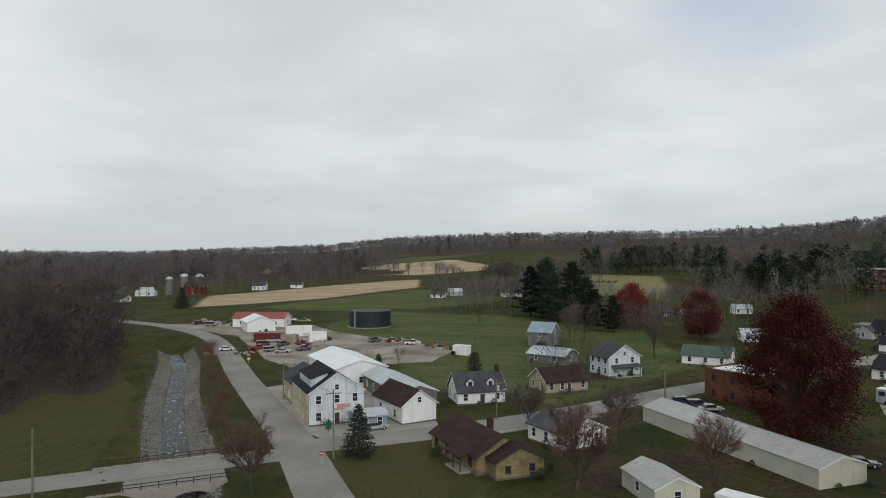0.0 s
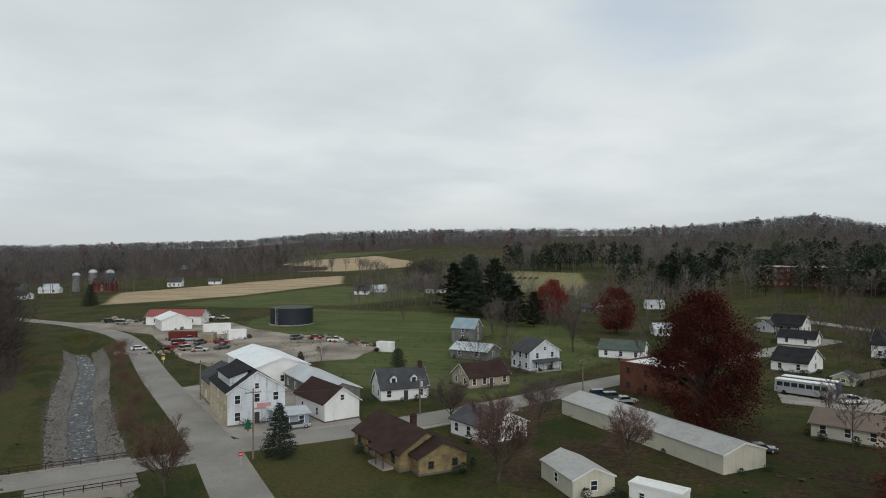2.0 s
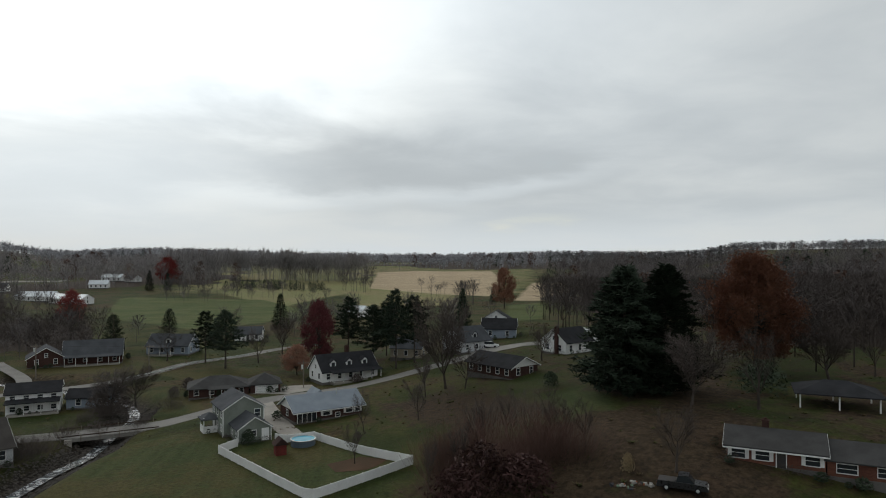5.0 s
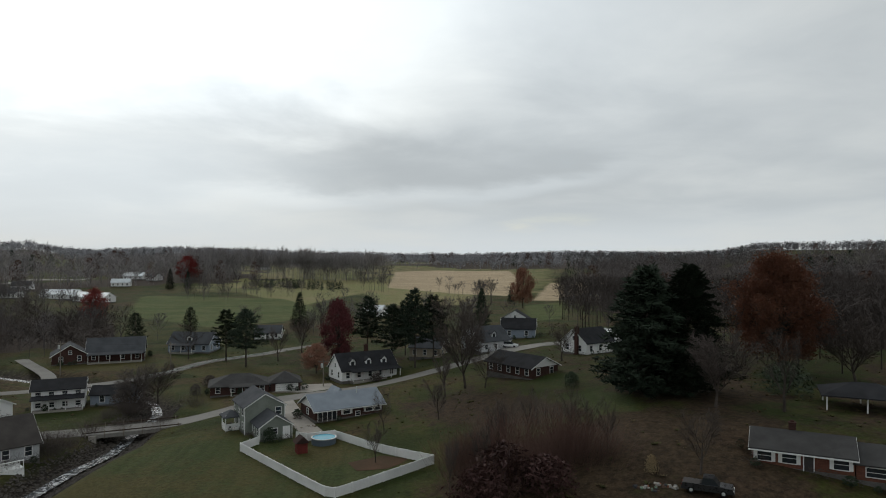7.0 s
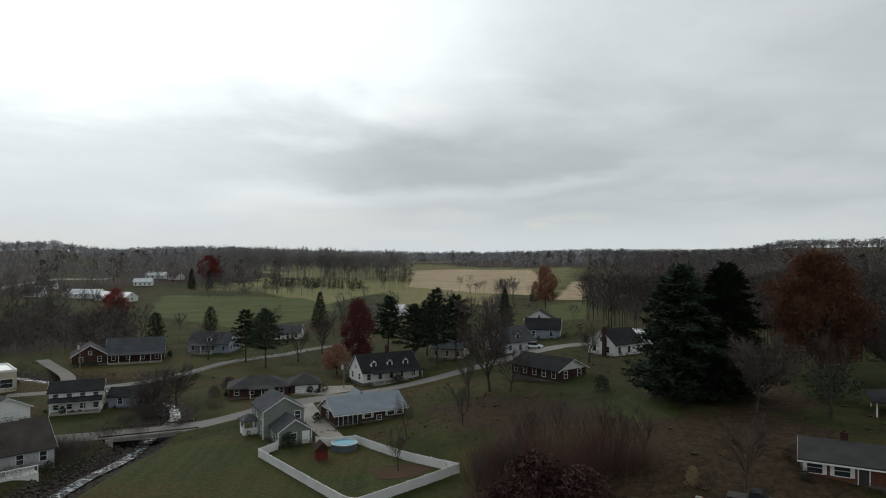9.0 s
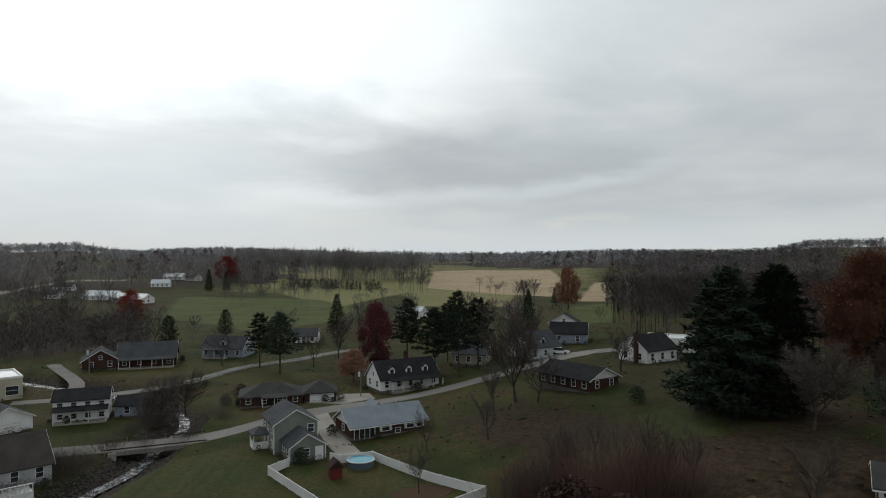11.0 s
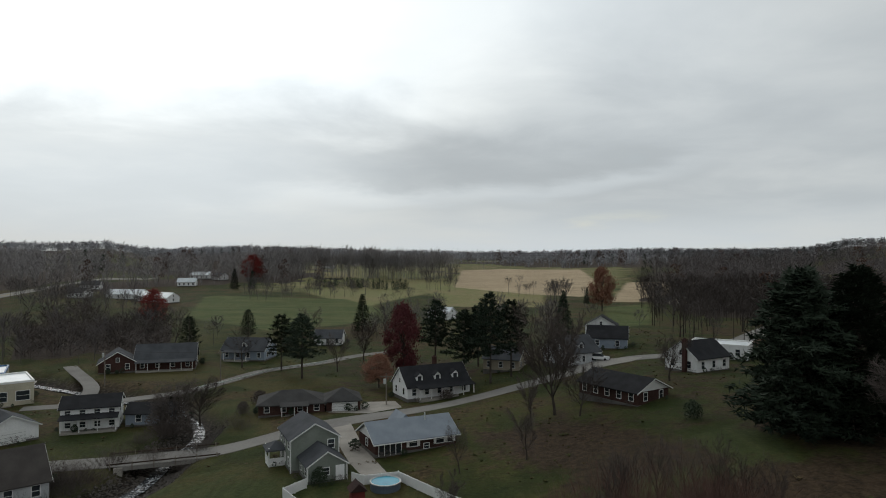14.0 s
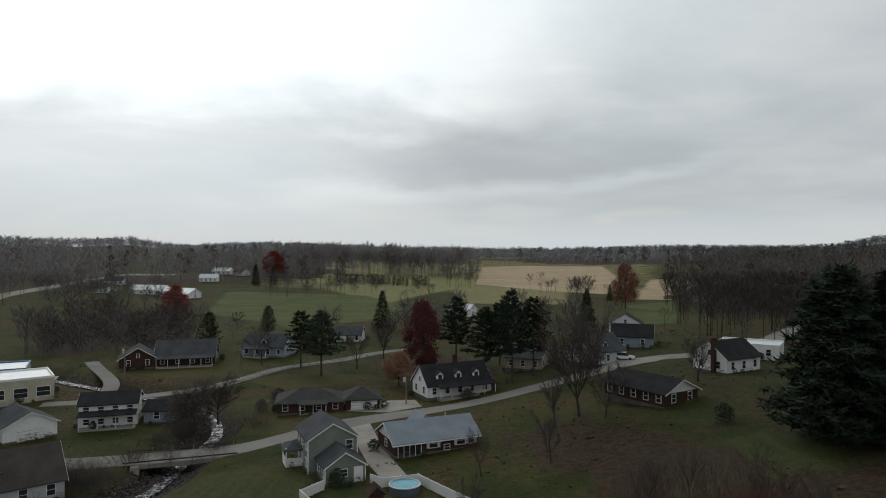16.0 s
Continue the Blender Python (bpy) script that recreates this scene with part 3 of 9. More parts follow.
def crown_points(rnd, n, width, low, full=0.9, open_vase=0.35):
    """Random places in an egg-shaped crown, one unit high."""
    pts = []
    while len(pts) < n:
        u = rnd.random()
        rim = width / 2 * math.sin(math.pi * (0.12 + 0.80 * u)) ** full
        r = rim * rnd.random() ** 0.45
        ang = rnd.uniform(0, 2 * math.pi)
        pts.append(Vector((math.cos(ang) * r, math.sin(ang) * r, low + (1 - low) * u - open_vase * 0.3 * (r / width))))
    return pts


def grow_bare(seed, height, spread=0.6, mains=6, kids=2, twigs_each=5, trunk=0.2, rise=0.10, twig=0.07):
    """A leafless tree: trunk, rising limbs that fork three times, and fine twigs."""
    rnd = random.Random(seed)
    wood, fine = Build(), Build()

    def jitter(k):
        return Vector((rnd.gauss(0, k), rnd.gauss(0, k), rnd.gauss(0, k)))

    def limb(a, way, length, r, level):
        segs = (4, 4, 3, 2)[level]
        for s in range(segs):
            way = (way + jitter(0.07) + Vector((0, 0, rise))).normalized()
            b = a + way * (length / segs)
            r1 = r * (0.80 if level < 3 else 0.6)
            if level < 3:
                wood.limb(a, b, r, r1, 6 if level == 0 else 3)
            else:
                u = way.orthogonal().normalized() * r
                fine.face(a - u, a + u, b)
            if level < 3:
                if level > 0 or s >= 1:
                    for k in range(kids if level else mains // 3 + (s == 3)):
                        side = way.cross(jitter(1.0)).normalized()
                        lean = spread * rnd.uniform(0.7, 1.25)
                        w = (way + side * lean).normalized()
                        if level == 0:
                            ang = rnd.uniform(0, 6.28) if False else (s * 2.4 + k * 6.28 / (mains // 3 + (s == 3)) + rnd.uniform(-0.3, 0.3))
                            w = Vector((math.cos(ang) * spread * 1.1, math.sin(ang) * spread * 1.1, 1.0 - 0.12 * (3 - s))).normalized()
                        share = (1.35, 0.52, 0.5)[level] * rnd.uniform(0.75, 1.15) * (1.0 - 0.10 * s if level else 1.0)
                        limb(b, w, length * share if level else height * 0.42 * rnd.uniform(0.8, 1.15), r1 * 0.62, level + 1)
            else:
                for _ in range(twigs_each):
                    t = a.lerp(b, rnd.random())
                    w = (way + jitter(0.45)).normalized() * twig * height * rnd.uniform(0.5, 1.3)
                    u = w.orthogonal().normalized() * 0.0013 * height
                    fine.face(t - u, t + u, t + w)
            a, r = b, r1

    limb(Vector((0, 0, -0.04 * height)), Vector((0, 0, 1)), height * (trunk + 0.25), height * 0.022, 0)
    top = max(v[2] for v in fine.v)
    k = height / top
    for b in (wood, fine):
        b.v = [(v[0] * k, v[1] * k, v[2] * k) for v in b.v]
    return wood, fine


def grow_leafy(seed, height, width, count, size, low=0.22, skirt=0.0):
    """A tree that still holds its leaves: trunk, limbs and clumps of small leaves with gaps between them."""
    rnd = random.Random(seed)
    wood, crown = Build(), Build()
    wood.limb((0, 0, -0.4), (0, 0, height * 0.5), height * 0.024, height * 0.014, 7)
    clumps = []
    for i in range(150):
        ang, u = rnd.uniform(0, 2 * math.pi), rnd.random()
        zz = low + (1 - low) * u
        prof = (1 - skirt) * math.sin(math.pi * min(1, (zz - low) / (1 - low) * 0.82 + 0.16)) ** 0.7 + skirt * (1 - u) ** 0.55
        prof *= 0.80 + 0.24 * math.sin(3 * ang + 7 * zz + seed) * math.sin(2 * ang + 9 * zz)
        rad = width / 2 * prof * rnd.uniform(0.15, 1.0) ** 0.5
        c = Vector((math.cos(ang) * rad, math.sin(ang) * rad, height * zz * 0.94))
        clumps.append((c, rnd.uniform(0.06, 0.13) * width))
        if i % 4 == 0:
            base = Vector((0, 0, height * rnd.uniform(0.15, 0.45)))
            mid = base.lerp(c, 0.5) + Vector((0, 0, height * 0.03))
            wood.limb(base, mid, height * 0.010, height * 0.006, 4)
            wood.limb(mid, c, height * 0.006, height * 0.002, 3)
    for _ in range(count):
        c, r = clumps[rnd.randrange(len(clumps))]
        p = Vector((rnd.gauss(0, 1), rnd.gauss(0, 1), rnd.gauss(0, 0.75))) * r * 0.5 + c
        if p.z < height * low * 0.7:
            continue
        u = Vector((rnd.gauss(0, 1), rnd.gauss(0, 1), rnd.gauss(0, 1))).normalized() * size * rnd.uniform(0.6, 1.3)
        w = u.orthogonal().normalized() * size * rnd.uniform(0.5, 0.9)
        crown.face(p - u * 0.5, p + w * 0.5, p + u * 0.5, p - w * 0.4)
    return wood, crown


def grow_conifer(seed, height, width, boughs=90, tufts=6, needles=9, bare=0.06, droop=0.1, shape=0.9, ragged=0.3, top_round=0.0, size=0.36):
    """An evergreen: boughs round a trunk, each set with tufts of short needles, with gaps between."""
    rnd = random.Random(seed)
    wood, crown = Build(), Build()
    wood.limb((0, 0, -0.4), (0, 0, height * 0.95), height * 0.018, 0.03, 6)
    for i in range(boughs):
        u = (i + rnd.random()) / boughs
        zz = height * (bare + (0.985 - bare) * u)
        reach = width / 2 * ((1 - u) ** shape * (1 - top_round) + top_round * math.sqrt(max(0.0, 1 - u ** 2.2))) + 0.15
        reach *= rnd.uniform(1 - ragged, 1 + ragged * 0.3) * (1.0 if u > 0.1 else 0.75)
        ang = i * 2.39996 + rnd.uniform(-0.5, 0.5)
        c, s = math.cos(ang), math.sin(ang)
        tip = Vector((c * reach, s * reach, zz - reach * droop + rnd.uniform(-0.15, 0.2)))
        root = Vector((0, 0, zz))
        wood.limb(root, tip, 0.045 * (1 - u) + 0.012, 0.008, 3)
        m = max(2, int(tufts * (0.35 + reach / (width / 2) * 0.75)))
        for j in range(m):
            f = 1 - 0.8 * (j / m) ** 1.2
            side = Vector((-s, c, 0)) * rnd.gauss(0, 0.16) * reach * (1.15 - f * 0.6)
            q = root.lerp(tip, f) + side + Vector((0, 0, rnd.uniform(-0.1, 0.1)))
            for _ in range(needles):
                o = Vector((rnd.gauss(c * 0.4, 0.7), rnd.gauss(s * 0.4, 0.7), rnd.gauss(0.12 - droop, 0.42))).normalized() * size * rnd.uniform(0.6, 1.3)
                e = o.orthogonal().normalized() * size * 0.16
                p = q + Vector((rnd.gauss(0, 0.11), rnd.gauss(0, 0.11), rnd.gauss(0, 0.07)))
                crown.face(p - e, p + e, p + o)
    return wood, crown


def grow_bush(seed, height, width, count, size, round_top=True):
    rnd = random.Random(seed)
    b = Build()
    for _ in range(count):
        p = Vector((rnd.gauss(0, 0.22) * width, rnd.gauss(0, 0.22) * width, rnd.random() ** 0.8 * height))
        if round_top and (p.x ** 2 + p.y ** 2) / (width / 2) ** 2 + (p.z / height) ** 2 > 1.05:
            p *= 0.7
        u = Vector((rnd.gauss(0, 1), rnd.gauss(0, 1), rnd.gauss(0, 1))).normalized() * size
        w = u.orthogonal().normalized() * size * 0.6
        b.face(p - u * 0.5, p + w * 0.5, p + u * 0.5)
    return b


def grow_brush(seed, height, width, stems):
    """A thicket of thin upright stems with twigs."""
    rnd = random.Random(seed)
    b = Build()
    for _ in range(stems):
        a = Vector((rnd.gauss(0, 0.24) * width, rnd.gauss(0, 0.24) * width, -0.2))
        way = (Vector((a.x * 0.1, a.y * 0.1, 1.0)) + Vector((rnd.uniform(-0.25, 0.25), rnd.uniform(-0.25, 0.25), 0))).normalized()
        top = a + way * height * rnd.uniform(0.5, 1.0)
        u = way.orthogonal().normalized() * 0.035
        b.face(a - u, a + u, top)
        for _ in range(11):
            q = a.lerp(top, rnd.uniform(0.25, 0.95))
            o = (way + Vector((rnd.uniform(-1, 1), rnd.uniform(-1, 1), rnd.uniform(-0.2, 0.6)))).normalized() * height * rnd.uniform(0.08, 0.26)
            b.face(q - u * 0.6, q + u * 0.6, q + o)
    return b


PLANTS = {}
rng = random.Random(11)


def plant(kind, x, y, height, make, label, category="tree", name="tree", group="", turn=None, width=1.0, z=None):
    """Stands one plant of a kind at its height; each kind is built once, 10 m high, and then copied."""
    turn = rng.uniform(0, 360) if turn is None else turn
    k = height / 10.0
    m = pose(x, y, float(land(x, y, False)) if z is None else z, rz=turn) @ Matrix.Diagonal((k * width, k * width, k, 1))
    if kind in PLANTS:
        first = PLANTS[kind]
        ob = copy_thing(first, m @ Matrix.Diagonal((1 / first.scale.x, 1 / first.scale.y, 1 / first.scale.z, 1)))
        ob.name = name
        return tagged(ob, label, category, group)
    ob = PLANTS[kind] = new(name)
    tagged(ob, label, category, group)
    for pname, built, material in make():
        part(pname, built.mesh(pname, material, False), material, ob)
    ob.matrix_basis = m
    return ob


def bare(x, y, h, v=0, label="leafless deciduous tree with grey-brown twigs", width=1.0, group="leafless trees", red=False):
    seed, spread, trunk, rise = ((3, 0.55, 0.20, 0.07), (14, 0.7, 0.15, 0.08), (25, 0.45, 0.26, 0.06), (36, 0.8, 0.16, 0.10), (47, 0.6, 0.22, 0.08))[v % 5]

    def make():
        wood, twigs = grow_bare(seed, 10, spread, 6, 2, 5, trunk, rise)
        return (("trunk", wood, BARK), ("crown", twigs, TWIGS_RED if red else TWIGS))
    return plant("bare" + str(v % 5) + str(red), x, y, h, make, label, group=group, width=width)


def big_bare(x, y, h, v=0, label="large spreading leafless tree with fine twigs", width=1.0, red=False):
    """A leafless tree near the eye, with many more twigs."""
    def make():
        wood, twigs = grow_bare(201 + v, 10, 0.7, 9, 3, 5, 0.12, 0.07, 0.06)
        return (("trunk", wood, BARK), ("crown", twigs, TWIGS_RED if red else TWIGS))
    return plant("big" + str(v % 3) + str(red), x, y, h, make, label, group="large leafless trees", width=width)


def conifer(x, y, h, w, v=0, label="dark green spruce", style="spruce", group="evergreens"):
    def make():
        if style == "spruce":
            wood, crown = grow_conifer(5 + v, 10, 6, 170, 7, 8, 0.03, 0.22, 0.85, 0.22, 0.0, 0.34)
        elif style == "pine":
            wood, crown = grow_conifer(55 + v, 10, 6, 100, 9, 11, 0.07, -0.12, 0.75, 0.55, 0.45, 0.42)
        elif style == "broad":
            wood, crown = grow_conifer(135 + v, 10, 6, 230, 10, 11, 0.04, 0.02, 0.72, 0.38, 0.35, 0.40)
        elif style == "tall":
            wood, crown = grow_conifer(95 + v, 10, 6, 74, 8, 11, 0.30, -0.10, 0.7, 0.6, 0.6, 0.45)
        else:
            wood, crown = grow_conifer(75 + v, 10, 6, 160, 7, 8, 0.01, -0.5, 0.7, 0.18, 0.3, 0.34)
        return (("trunk", wood, BARK), ("crown", crown, NEEDLES))
    return plant(style + str(v % 3), x, y, h, make, label, group=group, width=w / h / 0.6)


def leafy(x, y, h, w, material, kind, label, count=5200, size=0.42, low=0.2, seed=1, skirt=0.0):
    def make():
        wood, crown = grow_leafy(seed, 10, 10, count, size, low, skirt)
        return (("trunk", wood, BARK), ("crown", crown, material))
    return plant(kind, x, y, h, make, label, group="autumn trees", width=w / h)


def bush(x, y, h, w, material, label, kind, name="bush", group="bushes"):
    def make():
        return (("foliage", grow_bush(hash_of(kind), 10, 12, 900, 1.3), material),)
    return plant("bush" + kind, x, y, h, make, label, "bush", name, group, width=w / h / 1.2)


def brush(x, y, h, w, material, label, kind, name="thicket", group="thickets"):
    def make():
        return (("growth", grow_brush(hash_of(kind), 10, 14, 190), material),)
    return plant("brush" + kind, x, y, h, make, label, "thicket", name, group, width=w / h / 1.4)


def hash_of(text):
    return sum(ord(c) * (i + 3) for i, c in enumerate(text))


def scatter(name, label, template, spots, material, category="woods"):
    """Joins many small copies of a template (vertices, triangles) into one object of woods or stones. spots: x, y, z, turn, width, height."""
    tv, tf = np.array(template.v, float), template.f
    lens = {len(q) for q in tf}
    spots = np.array(spots, float)
    c, s = np.cos(spots[:, 3]), np.sin(spots[:, 3])
    vx = spots[:, 0, None] + spots[:, 4, None] * (tv[:, 0] * c[:, None] - tv[:, 1] * s[:, None])
    vy = spots[:, 1, None] + spots[:, 4, None] * (tv[:, 0] * s[:, None] + tv[:, 1] * c[:, None])
    vz = spots[:, 2, None] + spots[:, 5, None] * tv[:, 2]
    verts = np.stack([vx, vy, vz], -1).reshape(-1, 3)
    me = bpy.data.meshes.new(name)
    n, m = len(spots), len(tv)
    size = lens.pop()
    faces = (np.arange(n)[:, None, None] * m + np.array(tf)[None]).reshape(-1, size)
    me.vertices.add(len(verts))
    me.vertices.foreach_set("co", verts.ravel())
    me.loops.add(faces.size)
    me.loops.foreach_set("vertex_index", faces.ravel().astype(np.int32))
    me.polygons.add(len(faces))
    me.polygons.foreach_set("loop_start", np.arange(0, faces.size, size, dtype=np.int32))
    me.polygons.foreach_set("loop_total", np.full(len(faces), size, dtype=np.int32))
    me.update()
    me.materials.append(material)
    return tagged(new(name, me), label, category, kind="stuff")


def wood_template(seed, mains=7, kids=4, each=4, spread=0.4, trunk=0.35, stem=0.014, twig=0.11, sliver=0.006):
    """A leafless tree of woods, one high: trunk, rising limbs and twigs, all of slivers."""
    rnd = random.Random(seed)
    b = Build()

    def jitter(k):
        return Vector((rnd.gauss(0, k), rnd.gauss(0, k), rnd.gauss(0, k)))

    def sliver_to(p, q, r):
        u = (q - p).orthogonal().normalized() * r
        b.face(p - u, p + u, q)

    b.face((-stem, 0, -0.03), (stem, 0, -0.03), (0, 0, 0.92)).face((0, -stem, -0.03), (0, stem, -0.03), (0, 0, 0.92))
    for i in range(mains):
        a = Vector((0, 0, trunk + (0.8 - trunk) * i / mains))
        ang = i * 2.4 + rnd.uniform(-0.4, 0.4)
        w = Vector((math.cos(ang) * spread * 1.5, math.sin(ang) * spread * 1.5, 1)).normalized() * (0.95 - a.z) * rnd.uniform(0.75, 1.0)
        sliver_to(a, a + w, stem * 0.6)
        for j in range(kids):
            c = a + w * (0.3 + 0.7 * j / kids)
            w2 = (w.normalized() + jitter(0.42)).normalized() * (0.10 + 0.10 * rnd.random())
            sliver_to(c, c + w2, stem * 0.32)
            for _ in range(each):
                t = c + w2 * rnd.random()
                sliver_to(t, t + (w2.normalized() + jitter(0.4)).normalized() * twig * rnd.uniform(0.5, 1.3), sliver)
    return b


def leaf_template(seed, n=130, size=0.06):
    """A tree holding its leaves, for woods, one high."""
    rnd = random.Random(seed)
    b = Build()
    b.face((-0.015, 0, -0.03), (0.015, 0, -0.03), (0, 0, 0.5)).face((0, -0.015, -0.03), (0, 0.015, -0.03), (0, 0, 0.5))
    for p in crown_points(rnd, n, 0.72, 0.22):
        u = Vector((rnd.gauss(0, 1), rnd.gauss(0, 1), rnd.gauss(0, 1))).normalized() * size
        w = u.orthogonal().normalized() * size
        b.face(p - u, p + w, p + u * 0.8)
    return b


def far_conifer_template(seed, boughs=26, each=5, bare=0.08, shape=0.8, top_round=0.3, width=0.5, size=0.10):
    rnd = random.Random(seed)
    b = Build()
    b.face((-0.012, 0, -0.03), (0.012, 0, -0.03), (0, 0, 0.8)).face((0, -0.012, -0.03), (0, 0.012, -0.03), (0, 0, 0.8))
    for i in range(boughs):
        u = (i + rnd.random()) / boughs
        z = bare + (0.96 - bare) * u
        reach = width / 2 * ((1 - u) ** shape * (1 - top_round) + top_round * math.sqrt(1 - u * u)) * rnd.uniform(0.6, 1.15) + 0.02
        ang = i * 2.4 + rnd.uniform(-0.5, 0.5)
        for _ in range(each):
            f = rnd.uniform(0.25, 1.0)
            p = Vector((math.cos(ang) * reach * f, math.sin(ang) * reach * f, z + rnd.uniform(-0.02, 0.03))) + Vector((rnd.gauss(0, 0.02), rnd.gauss(0, 0.02), 0))
            o = Vector((rnd.gauss(math.cos(ang) * 0.5, 0.6), rnd.gauss(math.sin(ang) * 0.5, 0.6), rnd.gauss(0.05, 0.4))).normalized() * size * rnd.uniform(0.6, 1.2)
            e = o.orthogonal().normalized() * size * 0.24
            b.face(p - e, p + e, p + o)
    return b

# ---- the ground ----
HIGHWAY = ((-330, 262), (-232, 240), (-199, 231), (-158, 206), (-101, 144), (-64, 104), (-45, 81), (0, 25), (40, -30), (63.5, -60), (70, -71), (89, -99),
           (113, -136), (150, -192), (189, -250), (229, -314), (254, -366), (262, -412), (262, -470), (240, -560))
# wooded stretches: heading from, heading to, distance from, distance to
WOODS = ((44.5, 82, 178, 440), (24, 60, 560, 780), (-110, -118.5, 430, 900), (-118, -140, 196, 900), (-136, -150, 480, 900), (-148.5, -158, 250, 335), (152, 128, 205, 900), (163.5, 152, 310, 900), (180, 163, 770, 900), (-171, -180, 790, 900),
         (-15, -37, 450, 900), (-37, -66, 480, 900), (-66, -78, 600, 900), (-78, -100, 560, 900), (-100, -112, 740, 900),
         (-144, -154, 480, 760), (-154, -168, 540, 760), (-168, -179.5, 590, 720), (23, 1, 760, 900), (1, -15, 620, 900), (13, 4, 400, 470))


def wooded(x, y):
    """True where woods stand."""
    r, a = np.hypot(x, y), -np.degrees(np.arctan2(x, y))
    clump = np.sin(x / 83 + 1.3 * np.sin(y / 61)) * np.sin(y / 77 + 1.1 * np.sin(x / 97))
    yes = (r > 1150) | ((r > 880) & (clump > -0.25))
    for a0, a1, r0, r1 in WOODS:
        edge = 12 * np.sin(a * 0.21) + 8 * np.sin(a * 0.53 + 1) + 4 * np.sin(a * 1.3)
        sway = 1.6 * np.sin(r / 31 + a0) + 0.9 * np.sin(r / 13 + 2 * a0) if r0 > 300 else 0.2 * np.sin(r / 9)
        yes |= (a >= min(a0, a1) + sway) & (a <= max(a0, a1) + sway) & (r > r0 + edge) & (r < r1 + edge) & ((clump > -0.45) | (r < 420))
    return yes & (line_distance(x, y, HIGHWAY) > 14)


# fields, by what grows there
STUBBLE_FIELDS = (((-243, 300), (-195, 350), (-156, 413), (-178, 474), (-239, 427), (-282, 362)), ((-283, 500), (-195, 512), (-150, 560), (-160, 610), (-213, 664), (-260, 610), (-290, 540)),
                  ((3, -531), (-42, -467), (-78, -436), (-110, -560), (-138, -770), (-60, -790), (-6, -740)), ((-85, -405), (-130, -400), (-190, -520), (-130, -540)))
GREEN_FIELDS = (((70, 97), (84, 92), (88, 84), (74, 72), (60, 70), (50, 76), (53, 92)), ((94, 122), (118, 136), (127, 122), (108, 104)), ((-208, 305), (-160, 300), (-115, 316), (-84, 360), (-104, 395), (-150, 400), (-190, 345)), ((-345, 590), (-288, 578), (-239, 650), (-190, 740), (-300, 740), (-360, 690)),
                ((124, -322), (76, -281), (50, -300), (30, -340), (66, -412), (154, -428)), ((-46, -240), (-64, -256), (-104, -392), (-74, -370)),
                ((330, -60), (390, -40), (520, -70), (640, -150), (560, -230), (430, -190), (360, -150), (345, -100)), ((-100, 165), (-60, 215), (-40, 250), (-70, 300), (-130, 300), (-140, 262)), ((-60, 150), (-22, 142), (8, 200), (-8, 262), (-60, 300), (-112, 262)))
MEADOWS = (((12, -378), (-44, -368), (-56, -470), (-10, -520)), ((52, -360), (20, -470), (64, -584), (92, -570), (100, -460)), ((8, -380), (-20, -500), (10, -640), (50, -600), (20, -470)), ((-52, 402), (-4, 384), (0, 440), (-5, 505), (-64, 527)),
           ((110, -500), (70, -600), (130, -700), (190, -560)))
ROUGH = (((160, -440), (60, -430), (-120, -430), (-260, -900), (-60, -1100), (190, -900)),)
LAWNS = (((-150, 150), (-120, 128), (-92, 92), (-80, 76), (-120, 40), (-190, 90)), ((58, -116), (30, -122), (27, -112), (12, -86), (18, -52), (38, -60), (52, -84)), ((28, -115), (20, -101), (11, -87), (-3, -93), (13, -117)),
         ((110, -62), (118, -30), (104, -22), (88, -36), (96, -60)), ((110, -190), (70, -186), (58, -200), (96, -222)), ((44, -172), (30, -190), (44, -196), (62, -186)), ((-66, 100), (-36, 120), (-22, 84), (-46, 78)),
         ((36, -140), (46, -166), (62, -160), (60, -136)), ((-8, -108), (-40, -120), (-34, -98), (-20, -92)))
EARTH = (((-166, 214), (-146, 192), (-120, 160), (-96, 132), (-80, 112), (-76, 106), (-71, 106), (-90, 130), (-112, 158), (-140, 190), (-160, 214)), ((100, -40), (96, -56), (110, -52), (112, -38)), ((98, -4), (150, 4), (152, -40), (122, -46), (104, -28)),
         ((0, -66), (-24, -60), (-44, -66), (-56, -92), (-50, -106), (-30, -104), (-12, -98), (0, -86)), ((-30, -120), (-62, -126), (-66, -100), (-44, -96)), ((-10, -96), (-34, -104), (-14, -140), (4, -132)))


def inside(x, y, ring, soft):
    """Soft mask of a field: 1 well inside its ring of corners, 0 well outside."""
    d = line_distance(x, y, ring + ring[:1])
    odd = np.zeros(np.shape(x), bool)
    for (ax, ay), (bx, by) in zip(ring, ring[1:] + ring[:1]):
        odd ^= ((ay > y) != (by > y)) & (x < (bx - ax) * (y - ay) / (by - ay + 1e-9) + ax)
    return smooth(-soft, soft, np.where(odd, d, -d))


def zones(x, y, rings, soft):
    return np.max([inside(x, y, q, soft) for q in rings], axis=0)


